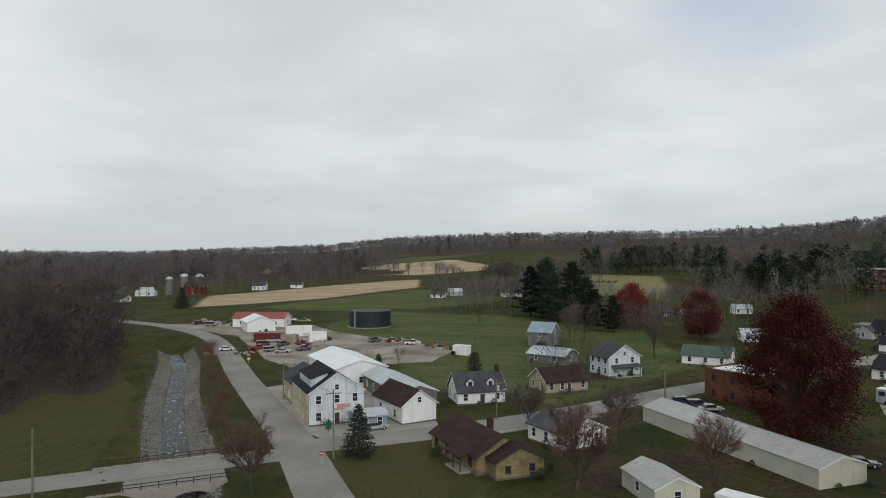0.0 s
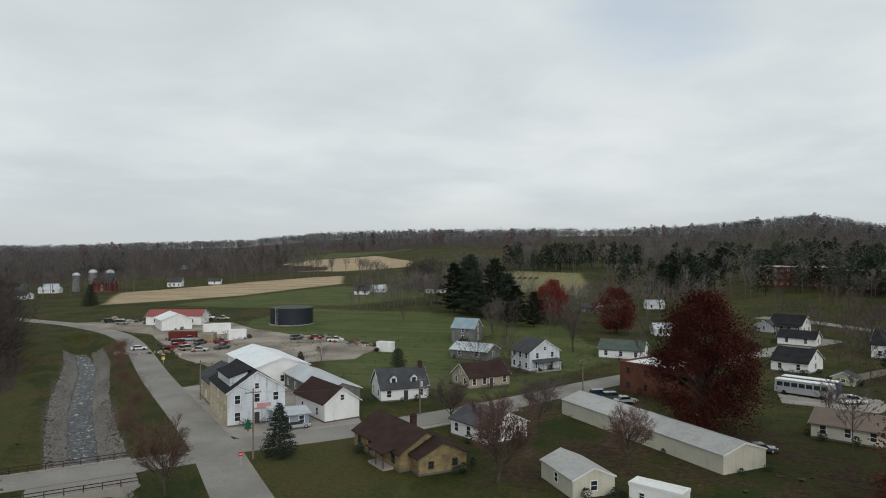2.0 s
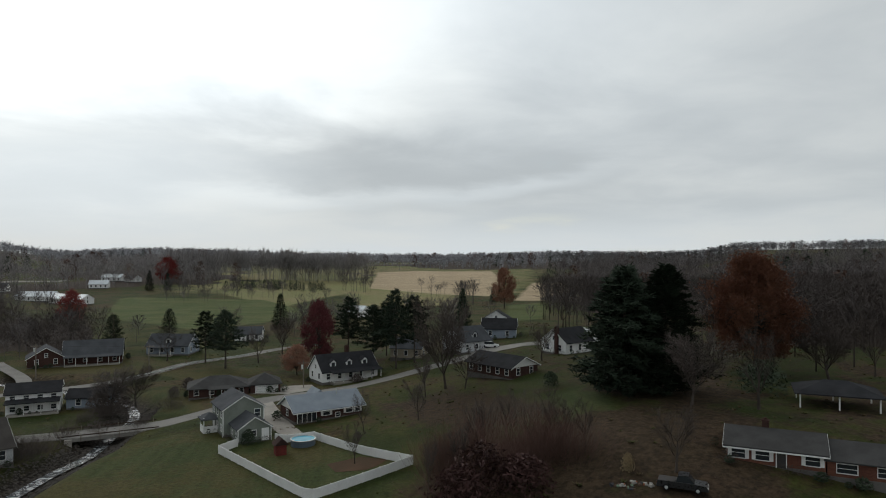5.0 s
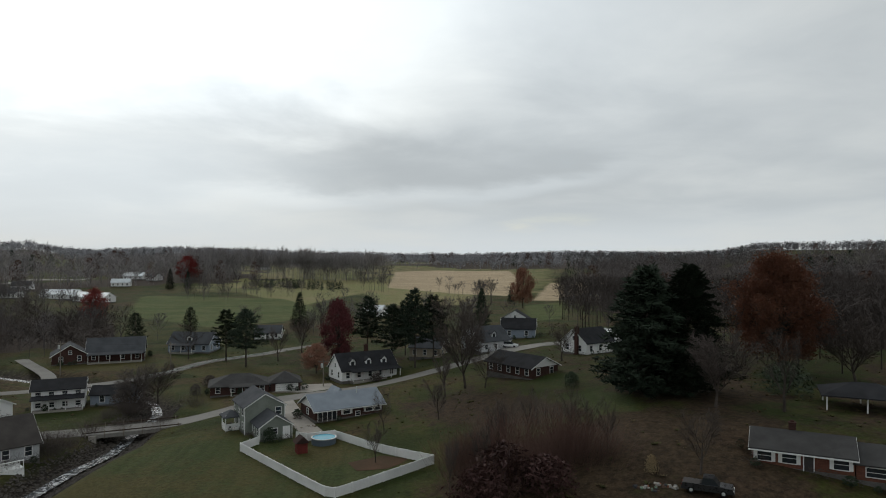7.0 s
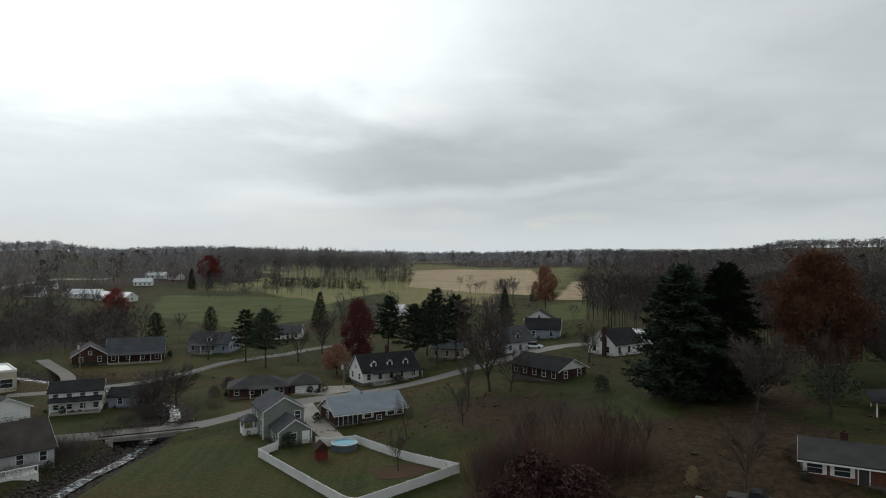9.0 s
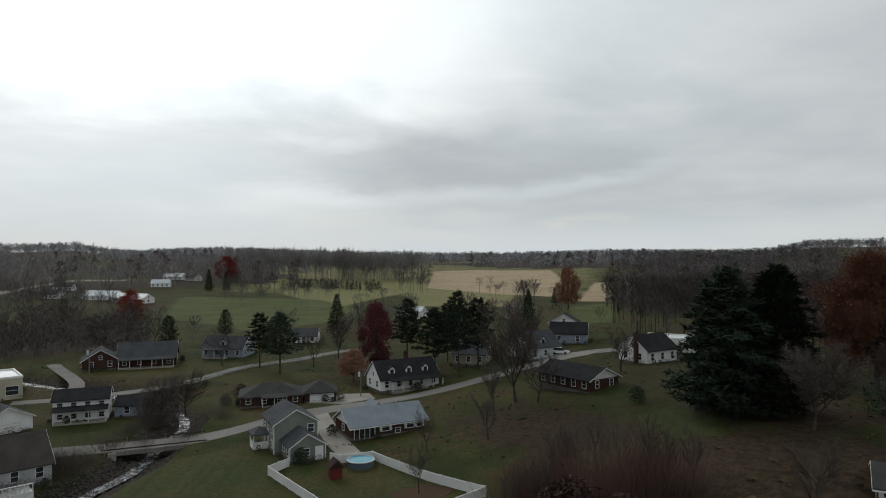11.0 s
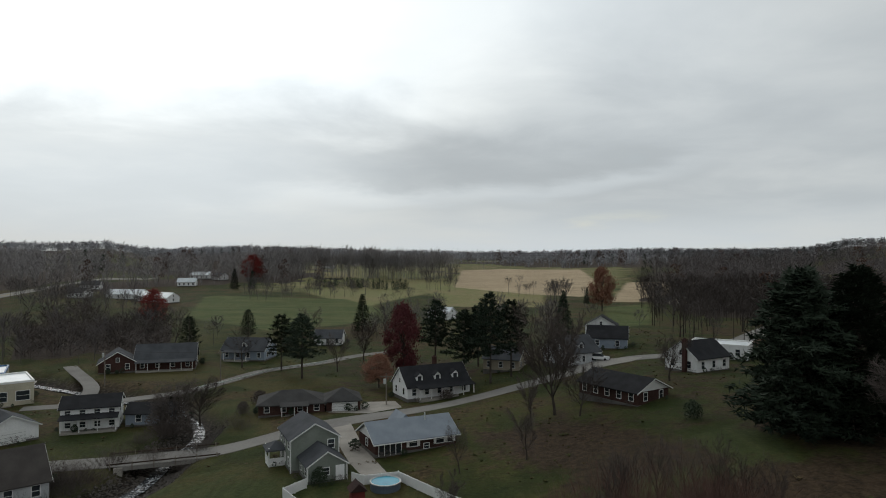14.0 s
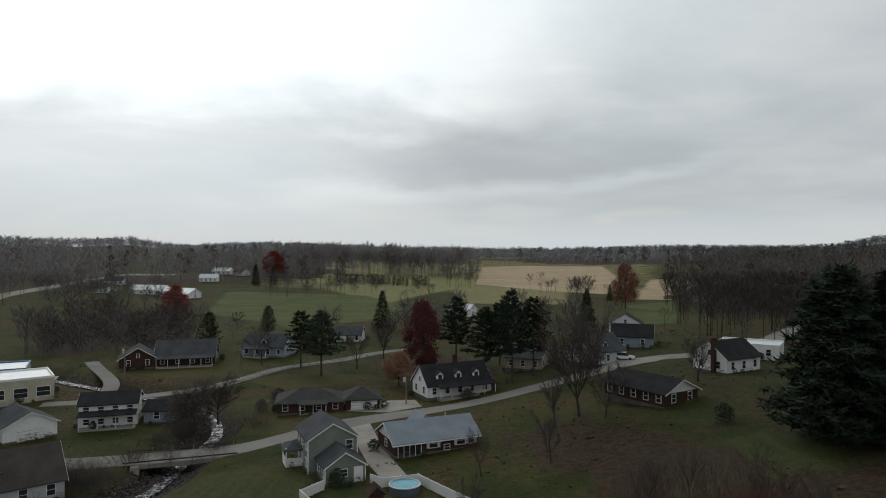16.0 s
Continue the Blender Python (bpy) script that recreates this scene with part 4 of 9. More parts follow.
def make_ground():
    sectors = 600
    radii = [0.0]
    r = 6.0
    while r < 4700:
        radii.append(r)
        r *= 1.0135 if r < 420 else 1.03
    radii.append(4700.0)
    ang = np.arange(sectors) * 2 * math.pi / sectors
    rr, aa = np.meshgrid(radii[1:], ang, indexing="ij")
    x, y = rr * np.sin(aa), rr * np.cos(aa)
    z = land(x, y)
    verts = np.concatenate([[[0, 0, float(land(0, 0))]], np.stack([x, y, z], -1).reshape(-1, 3)])
    faces = [(0, 1 + (j + 1) % sectors, 1 + j) for j in range(sectors)]
    for i in range(len(radii) - 2):
        a, b = 1 + i * sectors, 1 + (i + 1) * sectors
        faces += [(a + j, a + (j + 1) % sectors, b + (j + 1) % sectors, b + j) for j in range(sectors)]
    me = bpy.data.meshes.new("ground")
    me.from_pydata(verts.tolist(), [], faces)
    me.polygons.foreach_set("use_smooth", [True] * len(me.polygons))
    vx, vy = verts[:, 0], verts[:, 1]
    dist = np.hypot(vx, vy)
    cover = np.zeros((len(verts), 4), np.float32)
    cover[:, 0] = wooded(vx, vy)
    cover[:, 1] = smooth(6.0, 3.2, line_distance(vx, vy, CREEK))
    cover[:, 2] = smooth(10, -25, vx) * smooth(-40, -80, vy) * smooth(420, 150, dist)
    for cx, cy, rad in ((118, -14, 42), (30, 110, 34), (50, 88, 26), (-8, 104, 26), (5, 160, 30), (-25, 180, 26), (75, 170, 40), (180, 10, 60), (140, -50, 30), (20, -200, 40), (100, 120, 40), (60, -100, 22)):
        cover[:, 2] = np.maximum(cover[:, 2], smooth(rad, rad * 0.45, np.hypot(vx - cx, vy - cy)))
    cover[:, 3] = smooth(6.2, 5.4, line_distance(vx, vy, STREAM)) * smooth(230, 215, dist)
    crops = np.zeros((len(verts), 4), np.float32)
    crops[:, 0] = zones(vx, vy, STUBBLE_FIELDS, 14)
    crops[:, 1] = zones(vx, vy, GREEN_FIELDS, 12)
    crops[:, 2] = np.maximum(zones(vx, vy, MEADOWS, 16), 0.52 * zones(vx, vy, ROUGH, 40))
    crops[:, 3] = zones(vx, vy, LAWNS, 4)
    cover[:, 2] = np.maximum(0.6 * cover[:, 2] * (1 - 0.8 * crops[:, 3]), 0.9 * zones(vx, vy, EARTH, 9))
    for key, values in (("cover", cover), ("crops", crops)):
        me.color_attributes.new(key, "FLOAT_COLOR", "POINT").data.foreach_set("color", values.ravel())
    m = bpy.data.materials.new("ground_cover")
    m.use_nodes = True
    n = Nodes(m.node_tree)
    place = n.add("ShaderNodeNewGeometry").outputs["Position"]
    at, crop = n.nodes.new("ShaderNodeAttribute"), n.nodes.new("ShaderNodeAttribute")
    at.attribute_name, crop.attribute_name = "cover", "crops"
    woods, bank, litter = n.add("ShaderNodeSeparateColor", {0: at.outputs[0]}).outputs
    stubble, wheat, meadow = n.add("ShaderNodeSeparateColor", {0: crop.outputs[0]}).outputs
    lawn = crop.outputs["Alpha"]
    broad, mid, fine = n.noise(place, 0.014, 4), n.noise(place, 0.07, 6, 0.65), n.noise(place, 0.9, 6, 0.75)
    tuft = n.noise(place, 0.32, 5, 0.7)
    mow = n.noise(n.add("ShaderNodeMapping", {"Vector": place, "Rotation": (0, 0, 0.75), "Scale": (0.5, 0.03, 1)}).outputs[0], 1.0, 2)
    drill = n.noise(n.add("ShaderNodeMapping", {"Vector": place, "Rotation": (0, 0, -0.5), "Scale": (0.02, 0.3, 1)}).outputs[0], 1.0, 3)

    def ragged(mask, wide=0.5):
        return n.ramp(n.math("ADD", mask, n.math("MULTIPLY", n.math("SUBTRACT", n.math("ADD", n.math("MULTIPLY", mid, 0.6), n.math("MULTIPLY", tuft, 0.4)), 0.5), wide)), 0.38, 0.62)

    green = n.mix(n.ramp(mid, 0.38, 0.60), (0.026, 0.036, 0.008, 1), (0.054, 0.054, 0.014, 1))
    green = n.mix(n.ramp(tuft, 0.50, 0.68, 0.0, 0.55), green, (0.014, 0.017, 0.005, 1))
    dry = n.mix(n.ramp(fine, 0.38, 0.62), (0.082, 0.056, 0.026, 1), (0.030, 0.021, 0.011, 1))
    blend = n.math("ADD", n.math("MULTIPLY", broad, 0.35), n.math("ADD", n.math("MULTIPLY", mid, 0.4), n.math("MULTIPLY", tuft, 0.25)))
    grass = n.mix(n.ramp(blend, 0.49, 0.56, 0.0, 0.9), green, dry)
    turf = n.mix(n.ramp(mow, 0.36, 0.66, 0.15, 0.85), (0.032, 0.046, 0.013, 1), (0.054, 0.063, 0.021, 1))
    turf = n.mix(n.ramp(blend, 0.42, 0.55, 0.0, 0.8), turf, (0.066, 0.054, 0.018, 1))
    grass = n.mix(ragged(lawn, 0.4), grass, turf)
    grass = n.mix(ragged(meadow), grass, n.mix(n.ramp(blend, 0.42, 0.60), (0.16, 0.165, 0.066, 1), (0.21, 0.175, 0.088, 1)))
    grass = n.mix(ragged(wheat), grass, n.mix(n.ramp(n.math("ADD", n.math("MULTIPLY", drill, 0.5), n.math("MULTIPLY", mid, 0.5)), 0.42, 0.60), (0.058, 0.080, 0.024, 1), (0.092, 0.100, 0.037, 1)))
    straw = n.mix(n.ramp(n.math("ADD", n.math("MULTIPLY", drill, 0.7), n.math("MULTIPLY", tuft, 0.3)), 0.42, 0.58), (0.42, 0.33, 0.215, 1), (0.29, 0.222, 0.14, 1))
    grass = n.mix(ragged(stubble, 0.35), grass, straw)
    leaf = n.mix(n.ramp(fine, 0.40, 0.62), (0.056, 0.036, 0.022, 1), (0.024, 0.016, 0.011, 1))
    drift = n.math("ADD", n.math("MULTIPLY", mid, 0.55), n.math("MULTIPLY", tuft, 0.45))
    grass = n.mix(n.ramp(n.math("ADD", litter, n.math("MULTIPLY", n.math("SUBTRACT", drift, 0.5), 2.2)), 0.42, 0.78, 0.0, 0.92), grass, leaf)
    # fallen leaves and dead weeds speckle the grass everywhere
    speck = n.noise(place, 2.6, 4, 0.8)
    grass = n.mix(n.math("MULTIPLY", n.ramp(speck, 0.56, 0.66), n.ramp(mid, 0.35, 0.6, 0.15, 0.6)), grass, (0.085, 0.056, 0.034, 1))
    floor = n.mix(n.ramp(fine, 0.38, 0.62), (0.066, 0.050, 0.040, 1), (0.034, 0.026, 0.021, 1))
    rocks = n.add("ShaderNodeTexVoronoi", {"Vector": place, "Scale": 1.5})
    stone = n.mix(n.ramp(rocks.outputs["Distance"], 0.1, 0.6), (0.085, 0.070, 0.056, 1), (0.022, 0.018, 0.015, 1))
    pale = n.mix(n.ramp(rocks.outputs["Distance"], 0.15, 0.65), (0.20, 0.19, 0.168, 1), (0.05, 0.045, 0.038, 1))
    colour = n.mix(ragged(woods, 0.7), n.mix(at.outputs["Alpha"], n.mix(bank, grass, stone), pale), floor)
    grain = n.ramp(n.noise(place, 1.7, 6, 0.8), 0.34, 0.66, 0.62, 1.38, "LINEAR")
    colour = n.mix(1.0, colour, n.add("ShaderNodeCombineXYZ", {k: grain for k in range(3)}).outputs[0], "MULTIPLY")
    rise = n.add("ShaderNodeBump", {"Strength": 0.7, "Distance": 0.25, "Height": n.math("ADD", n.math("ADD", fine, tuft), n.noise(place, 6, 3))}).outputs[0]
    shade = n.add("ShaderNodeBsdfPrincipled", {"Base Color": colour, "Roughness": 0.95, "Normal": rise, "Specular IOR Level": 0.12})
    n.add("ShaderNodeOutputMaterial", {0: shade.outputs[0]})
    me.materials.append(m)
    tagged(new("ground", me), "rolling late-autumn grassland with woods and stream banks", "ground", kind="structure")


make_ground()


def centre_line(pts, step=3.0):
    """A smooth line through the points, in even steps."""
    p = [np.array(q, float) for q in pts]
    p = [2 * p[0] - p[1]] + p + [2 * p[-1] - p[-2]]
    out = []
    for a, b, c, d in zip(p, p[1:], p[2:], p[3:]):
        n = max(1, int(np.hypot(*(c - b)) / step))
        for i in range(n):
            t = i / n
            out.append(0.5 * (2 * b + (c - a) * t + (2 * a - 5 * b + 4 * c - d) * t * t + (3 * b - a - 3 * c + d) * t ** 3))
    out.append(p[-2])
    return np.array(out)


def strip(name, pts, width, material, label, lift=0.06, shift=0.0, depth=0.12, kind="structure", deck=False):
    """A road, path or line laid over the ground: a slab with edges."""
    c = centre_line(pts)
    d = np.gradient(c, axis=0)
    nrm = np.stack([-d[:, 1], d[:, 0]], -1) / np.hypot(d[:, 0], d[:, 1])[:, None]
    wide = np.interp(np.linspace(0, 1, len(c)), np.linspace(0, 1, len(width)), width) if isinstance(width, tuple) else np.full(len(c), width)
    b = Build()
    cols = 5
    for q, m, w in zip(c, nrm, wide):
        for i in range(cols):
            s = q + m * (shift + w * (i / (cols - 1) - 0.5))
            b.v.append((s[0], s[1], float(land(s[0], s[1], False)) + lift))
        for e in (0.5, -0.5):
            s = q + m * (shift + w * e)
            b.v.append((s[0], s[1], float(land(s[0], s[1], False)) + lift - depth))
    k = cols + 2
    for i in range(len(c) - 1):
        for j in range(cols - 1):
            b.f.append((i * k + j, i * k + j + 1, (i + 1) * k + j + 1, (i + 1) * k + j))
        b.f.append((i * k + cols - 1, i * k + cols, (i + 1) * k + cols, (i + 1) * k + cols - 1))
        b.f.append((i * k + cols + 1, i * k, (i + 1) * k, (i + 1) * k + cols + 1))
    me = b.mesh(name, material, False)
    return tagged(new(name, me), label, name.split("_")[0], kind=kind)


def patch(name, pts, material, label, lift=0.05, cell=5.0, rough_edge=0.0):
    """A field, lot or lawn draped over the ground."""
    bm = bmesh.new()
    rnd = random.Random(len(label))
    ring = []
    for (ax, ay), (bx, by) in zip(pts, pts[1:] + pts[:1]):
        n = max(1, int(math.hypot(bx - ax, by - ay) / cell))
        for i in range(n):
            o = (rnd.uniform(-1, 1) * rough_edge, rnd.uniform(-1, 1) * rough_edge)
            ring.append(bm.verts.new((ax + (bx - ax) * i / n + o[0], ay + (by - ay) * i / n + o[1], 0)))
    bm.faces.new(ring)
    bmesh.ops.triangulate(bm, faces=bm.faces)
    for _ in range(6):
        long = [e for e in bm.edges if e.calc_length() > cell * 1.7]
        if not long:
            break
        bmesh.ops.subdivide_edges(bm, edges=long, cuts=1)
        bmesh.ops.triangulate(bm, faces=[q for q in bm.faces if len(q.verts) > 3])
    for v in bm.verts:
        v.co.z = float(land(v.co.x, v.co.y, False)) + lift
    bmesh.ops.recalc_face_normals(bm, faces=bm.faces)
    if sum(q.normal.z for q in bm.faces) < 0:
        bmesh.ops.reverse_faces(bm, faces=bm.faces)
    me = bpy.data.meshes.new(name)
    bm.to_mesh(me)
    bm.free()
    me.materials.append(material)
    return tagged(new(name, me), label, name.split("_")[0], kind="structure")


def offset_line(pts, off):
    c = centre_line(pts, 12)
    d = np.gradient(c, axis=0)
    nrm = np.stack([-d[:, 1], d[:, 0]], -1) / np.hypot(d[:, 0], d[:, 1])[:, None]
    return [tuple(q) for q in c + nrm * off]


LITTER = surface("brown_leaf_litter", (0.095, 0.055, 0.036), (0.06, 0.042, 0.026), 0.95, 2.0, 14, 0.5)

# roads
MAIN_STREET = ((6, -8), (40, 16), (83, 46.1), (103.7, 60.3), (140, 85.6), (207, 132), (278, 183.5), (357, 241.5), (422, 292), (500, 358))
SIDE_STREET = ((-58, 98), (-41, 112), (-29, 124), (-17, 138), (6, 168), (40, 205), (80, 245))
SOUTH_ROAD = ((96, -112), (80, -119), (62.5, -123), (53, -126), (44, -129.5), (35, -135.5), (25.5, -144), (15, -153), (7, -159), (-4, -166), (-14, -171), (-34, -180), (-60, -190), (-110, -260))
strip("road_highway", HIGHWAY, (7, 7, 7, 7.5, 8, 9.5, 10.5, 10.5, 9, 8), ASPHALT, "worn pale asphalt highway through the village")
strip("road_main_street", MAIN_STREET, 9.4, ASPHALT, "worn pale asphalt main street with parking lanes")
strip("road_side_street", SIDE_STREET, 8.0, ASPHALT, "worn pale asphalt side street", lift=0.055)
strip("road_south", SOUTH_ROAD, 5.6, LANE, "narrow grey asphalt lane crossing the creek", lift=0.055)
strip("road_inn", ((160, -66), (138, -79), (124, -90), (106, -104), (92, -101)), 6.5, ASPHALT, "narrow asphalt street beside the inn", lift=0.05)
strip("road_bridge_lane", ((-150, 5), (-104, 50), (-86.7, 67.6), (-78, 75.8), (-68.4, 84.8), (-57, 95)), 7.0, ASPHALT, "narrow asphalt lane over the stream bridge", lift=0.05)
strip("road_farm", ((92, -158), (80, -163), (65.5, -175), (59.5, -187.7), (54.4, -200.5), (42, -213), (33, -226), (20, -236)), 4.0, LANE, "pale farm road across the lawns", lift=0.05)
strip("road_back_alley", ((120, 166), (133, 182), (150, 200)), 4.5, ASPHALT, "pale alley behind the gardens", lift=0.05)
strip("road_convent", ((70, 300), (110, 262), (150, 222), (180, 196)), 7, ASPHALT, "street along the convent wall", lift=0.05)
for off in (-0.18, 0.18):
    strip("line_yellow", MAIN_STREET[1:], 0.14, YELLOW_LINE, "yellow centre line on the main street", lift=0.085, shift=off, depth=0.01)
    strip("line_yellow", HIGHWAY[8:18], 0.14, YELLOW_LINE, "yellow centre line on the highway", lift=0.085, shift=off, depth=0.01)
for off in (-3.6, 3.6):
    strip("line_white", HIGHWAY[8:18], 0.14, WHITE_LINE, "white edge line on the highway", lift=0.085, shift=off, depth=0.01)
for off in (-7.1, 7.1):
    strip("pavement_main_street", offset_line(MAIN_STREET[1:], off), 1.6, CONCRETE, "pale concrete pavement along the main street", lift=0.14, depth=0.3)
for off in (-4.85, 4.85):
    strip("kerb_main_street", offset_line(MAIN_STREET[1:], off), 0.25, CONCRETE, "concrete kerb", lift=0.16, depth=0.3)
strip("pavement_side_street", offset_line(SIDE_STREET[1:4], -5.2), 1.4, CONCRETE, "concrete pavement along the side street", lift=0.14, depth=0.3)

# fields and lots
patch("lot_gravel", [(-206, 236), (-180, 250), (-143, 252), (-118, 232), (-92, 223), (-66, 206), (-66, 184), (-82, 172), (-100, 165), (-112, 172), (-138, 198), (-152, 214)], GRAVEL,
      "pale gravel storage yard", 0.06, 6, 1.0)
patch("lot_mill", [(-92, 138), (-66, 108), (-56, 103), (-40, 117), (-50, 135), (-80, 160)], CONCRETE, "worn concrete apron round the mill", 0.03, 5)
patch("lot_parking", [(99, -68), (97, -77), (90, -78.5), (78, -73), (72, -63), (66, -52), (80, -48), (93, -60)], ASPHALT_DARK, "dark asphalt car park", 0.05, 5)
patch("lot_station", [(116, -150), (130, -182), (106, -186), (95, -160), (103, -150)], CONCRETE, "concrete forecourt", 0.05, 5)
patch("lot_inn", [(116, -112), (134, -134), (126, -138), (112, -124), (108, -112)], ASPHALT, "asphalt parking strip beside the inn", 0.04, 5)
patch("drive_dormer", [(29, -153), (21, -152), (15, -159), (17, -166), (23, -165), (28, -155)], CONCRETE, "concrete driveway", 0.05, 4)
strip("drive_ranch", ((109, -205), (102, -196), (95.5, -188), (89, -179), (85, -170), (83, -163)), 3.4, LANE, "concrete driveway", lift=0.05)
patch("drive_grey", [(20, -121), (24, -133), (27, -142), (23, -143), (18.6, -128), (14, -116.5), (17, -114.5)], CONCRETE, "gravel-edged concrete driveway", 0.05, 3)
patch("drive_hill", [(-24, -174), (-36, -177), (-40, -181), (-30, -184), (-24, -182)], ASPHALT, "concrete driveway on the hill", 0.08, 4)
patch("litter_yard", [(9, -98.5), (4, -101), (0.5, -97), (4, -94), (7.5, -95)], LITTER, "fallen red-brown leaves below a young tree", 0.04, 2, 0.6)
DIRT = surface("dry_bare_earth", (0.20, 0.155, 0.11), (0.10, 0.078, 0.055), 0.95, 2.5, 7, 0.5)
patch("lot_dirt", [(97, 165), (112, 182), (126, 194), (142, 184), (128, 166), (112, 152), (101, 157)], DIRT, "bare pale earth of a dug-over yard", 0.05, 4, 1.2)
patch("lot_dirt", [(69, 94), (67, 106), (78, 117), (94, 121), (108, 104), (98, 95), (89, 88), (80, 97)], DIRT, "worn earth and gravel behind the houses", 0.05, 4, 1.4)
patch("lot_bus", [(40, 152), (56, 146), (64, 156), (52, 168), (42, 164)], CONCRETE, "pale concrete parking pad", 0.05, 4)

# ---- vehicles ----
CARS = {}


def car(x, y, turn, colour, kind="saloon", label="parked saloon car", z=None, group="parked cars"):
    """A parked vehicle, its nose along local +x."""
    key = (kind, colour)
    ob = thing({"pickup": "pickup_truck", "van": "van"}.get(kind, "car"), x, y, turn, label, "truck" if kind == "pickup" else "car", group, (float(land(x, y, False)) if z is None else z) + 0.07)
    if key not in CARS:
        paint = glossy("paint_%d_%d_%d" % tuple(int(c * 1000) for c in colour), colour, 0.25, 0.0, 0.6)
        L, W = (5.4, 1.95) if kind == "pickup" else (4.8, 1.85)
        tall = {"saloon": 1.42, "suv": 1.75, "pickup": 1.8, "van": 1.95}[kind]
        belt = {"saloon": 0.85, "suv": 1.0, "pickup": 1.05, "van": 1.0}[kind]
        low = [(-L / 2, 0.35), (L / 2, 0.35), (L / 2 + 0.03, 0.62), (L / 2 - 0.15, belt - 0.12), (L * 0.2, belt), (-L / 2 + 0.1, belt), (-L / 2 - 0.02, 0.7)]
        body = Build().prism(low, "y", -W / 2, W / 2)
        tops = {"saloon": (-0.36, 0.22, -0.24, 0.08), "suv": (-0.48, 0.22, -0.44, 0.1), "pickup": (-0.12, 0.24, -0.08, 0.12), "van": (-0.49, 0.30, -0.47, 0.18)}[kind]
        a, b, c, d = (t * L for t in tops)
        cabin = [(a, belt - 0.02), (b, belt - 0.02), (d, tall - 0.06), (c, tall - 0.06)]
        glass = Build().prism(cabin, "y", -W / 2 + 0.12, W / 2 - 0.12)
        roof = Build().prism([(c - 0.05, tall - 0.07), (d + 0.05, tall - 0.07), (d, tall), (c, tall)], "y", -W / 2 + 0.14, W / 2 - 0.14)
        wheel = Build()
        for i in range(12):
            p, q = 2 * math.pi * i / 12, 2 * math.pi * (i + 1) / 12
            wheel.prism([(0, 0), (0.34 * math.cos(p), 0.34 * math.sin(p)), (0.34 * math.cos(q), 0.34 * math.sin(q))], "y", -0.11, 0.11)
        rim = Build()
        for i in range(8):
            p, q = 2 * math.pi * i / 8, 2 * math.pi * (i + 1) / 8
            rim.prism([(0, 0), (0.2 * math.cos(p), 0.2 * math.sin(p)), (0.2 * math.cos(q), 0.2 * math.sin(q))], "y", -0.12, 0.12)
        lamp, tail = Build(), Build()
        lamp.box(L / 2 - 0.06, -0.2, 0.58, L / 2 + 0.05, 0.2, 0.72)
        tail.box(-L / 2 - 0.04, -0.16, 0.62, -L / 2 + 0.08, 0.16, 0.8)
        bumper = Build().box(L / 2 - 0.05, -W / 2 + 0.05, 0.32, L / 2 + 0.09, W / 2 - 0.05, 0.5).box(-L / 2 - 0.09, -W / 2 + 0.05, 0.32, -L / 2 + 0.05, W / 2 - 0.05, 0.5)
        bed = None
        if kind == "pickup":
            bed = Build().box(-L / 2 + 0.1, -W / 2 + 0.12, belt - 0.02, -0.14 * L, W / 2 - 0.12, belt + 0.02).mesh("bed", DARK_TRIM)
        CARS[key] = (body.mesh("body", paint), glass.mesh("glass", GLASS), roof.mesh("roof", paint), wheel.mesh("tyre", TYRE), rim.mesh("rim", STEEL), lamp.mesh("headlight", TRIM),
                     tail.mesh("tail_light", glossy("tail_red", (0.2, 0.01, 0.01), 0.2)), bumper.mesh("bumper", DARK_TRIM), bed, L, W)
    near = math.hypot(x, y) < 185
    body, glass, roof, tyre, rim, lamp, tail, bumper, bed, L, W = CARS[key]
    part("body", body, None, ob)
    part("glass", glass, None, ob)
    part("roof", roof, None, ob)
    part("bumper", bumper, None, ob)
    if bed:
        part("bed", bed, None, ob)
    for sx in (-0.31, 0.31):
        for sy in (-1, 1):
            w = part("wheel", tyre, None, ob, at=(sx * L, sy * (W / 2 - 0.1), 0.34))
            if near:
                part("rim", rim, None, w)
    for sy in (-0.62, 0.62) if near else ():
        part("headlight", lamp, None, ob, at=(0, sy, 0))
        part("tail_light", tail, None, ob, at=(0, sy, 0))
    return ob


C_WHITE, C_SILVER, C_BLACK, C_BLUE, C_RED, C_GREY, C_TAN = (0.7, 0.7, 0.7), (0.36, 0.38, 0.4), (0.015, 0.016, 0.018), (0.03, 0.06, 0.14), (0.22, 0.02, 0.02), (0.1, 0.105, 0.11), (0.3, 0.26, 0.2)


def pole(x, y, h, turn=0, arm=True, lamp=None, label="weathered wooden utility pole", box=False, z=None):
    ob = thing("utility_pole", x, y, turn, label, "utility pole", "utility poles", z)
    part("post", Build().cone(0, 0, -0.5, h, 0.15, 0.10, 8), WOOD_GREY, ob)
    if arm:
        part("crossarm", Build().box(-1.2, -0.06, h - 0.75, 1.2, 0.06, h - 0.6), WOOD_GREY, ob)
        for u in (-1.1, -0.4, 0.4, 1.1):
            part("insulator", Build().cone(u, 0, h - 0.6, h - 0.42, 0.05, 0.03, 6), CONCRETE, ob)
    if box:
        part("transformer", Build().cone(0.35, 0, h - 2.1, h - 1.1, 0.26, 0.26, 10), STEEL, ob)
    if lamp:
        ar = part("lamp_arm", Build().limb((0, 0, lamp - 0.5), (1.9, 0, lamp), 0.04, 0.03, 6), STEEL, ob)
        part("lamp_head", Build().box(1.8, -0.13, lamp - 0.08, 2.45, 0.13, lamp + 0.06), STEEL, ar)
    return ob


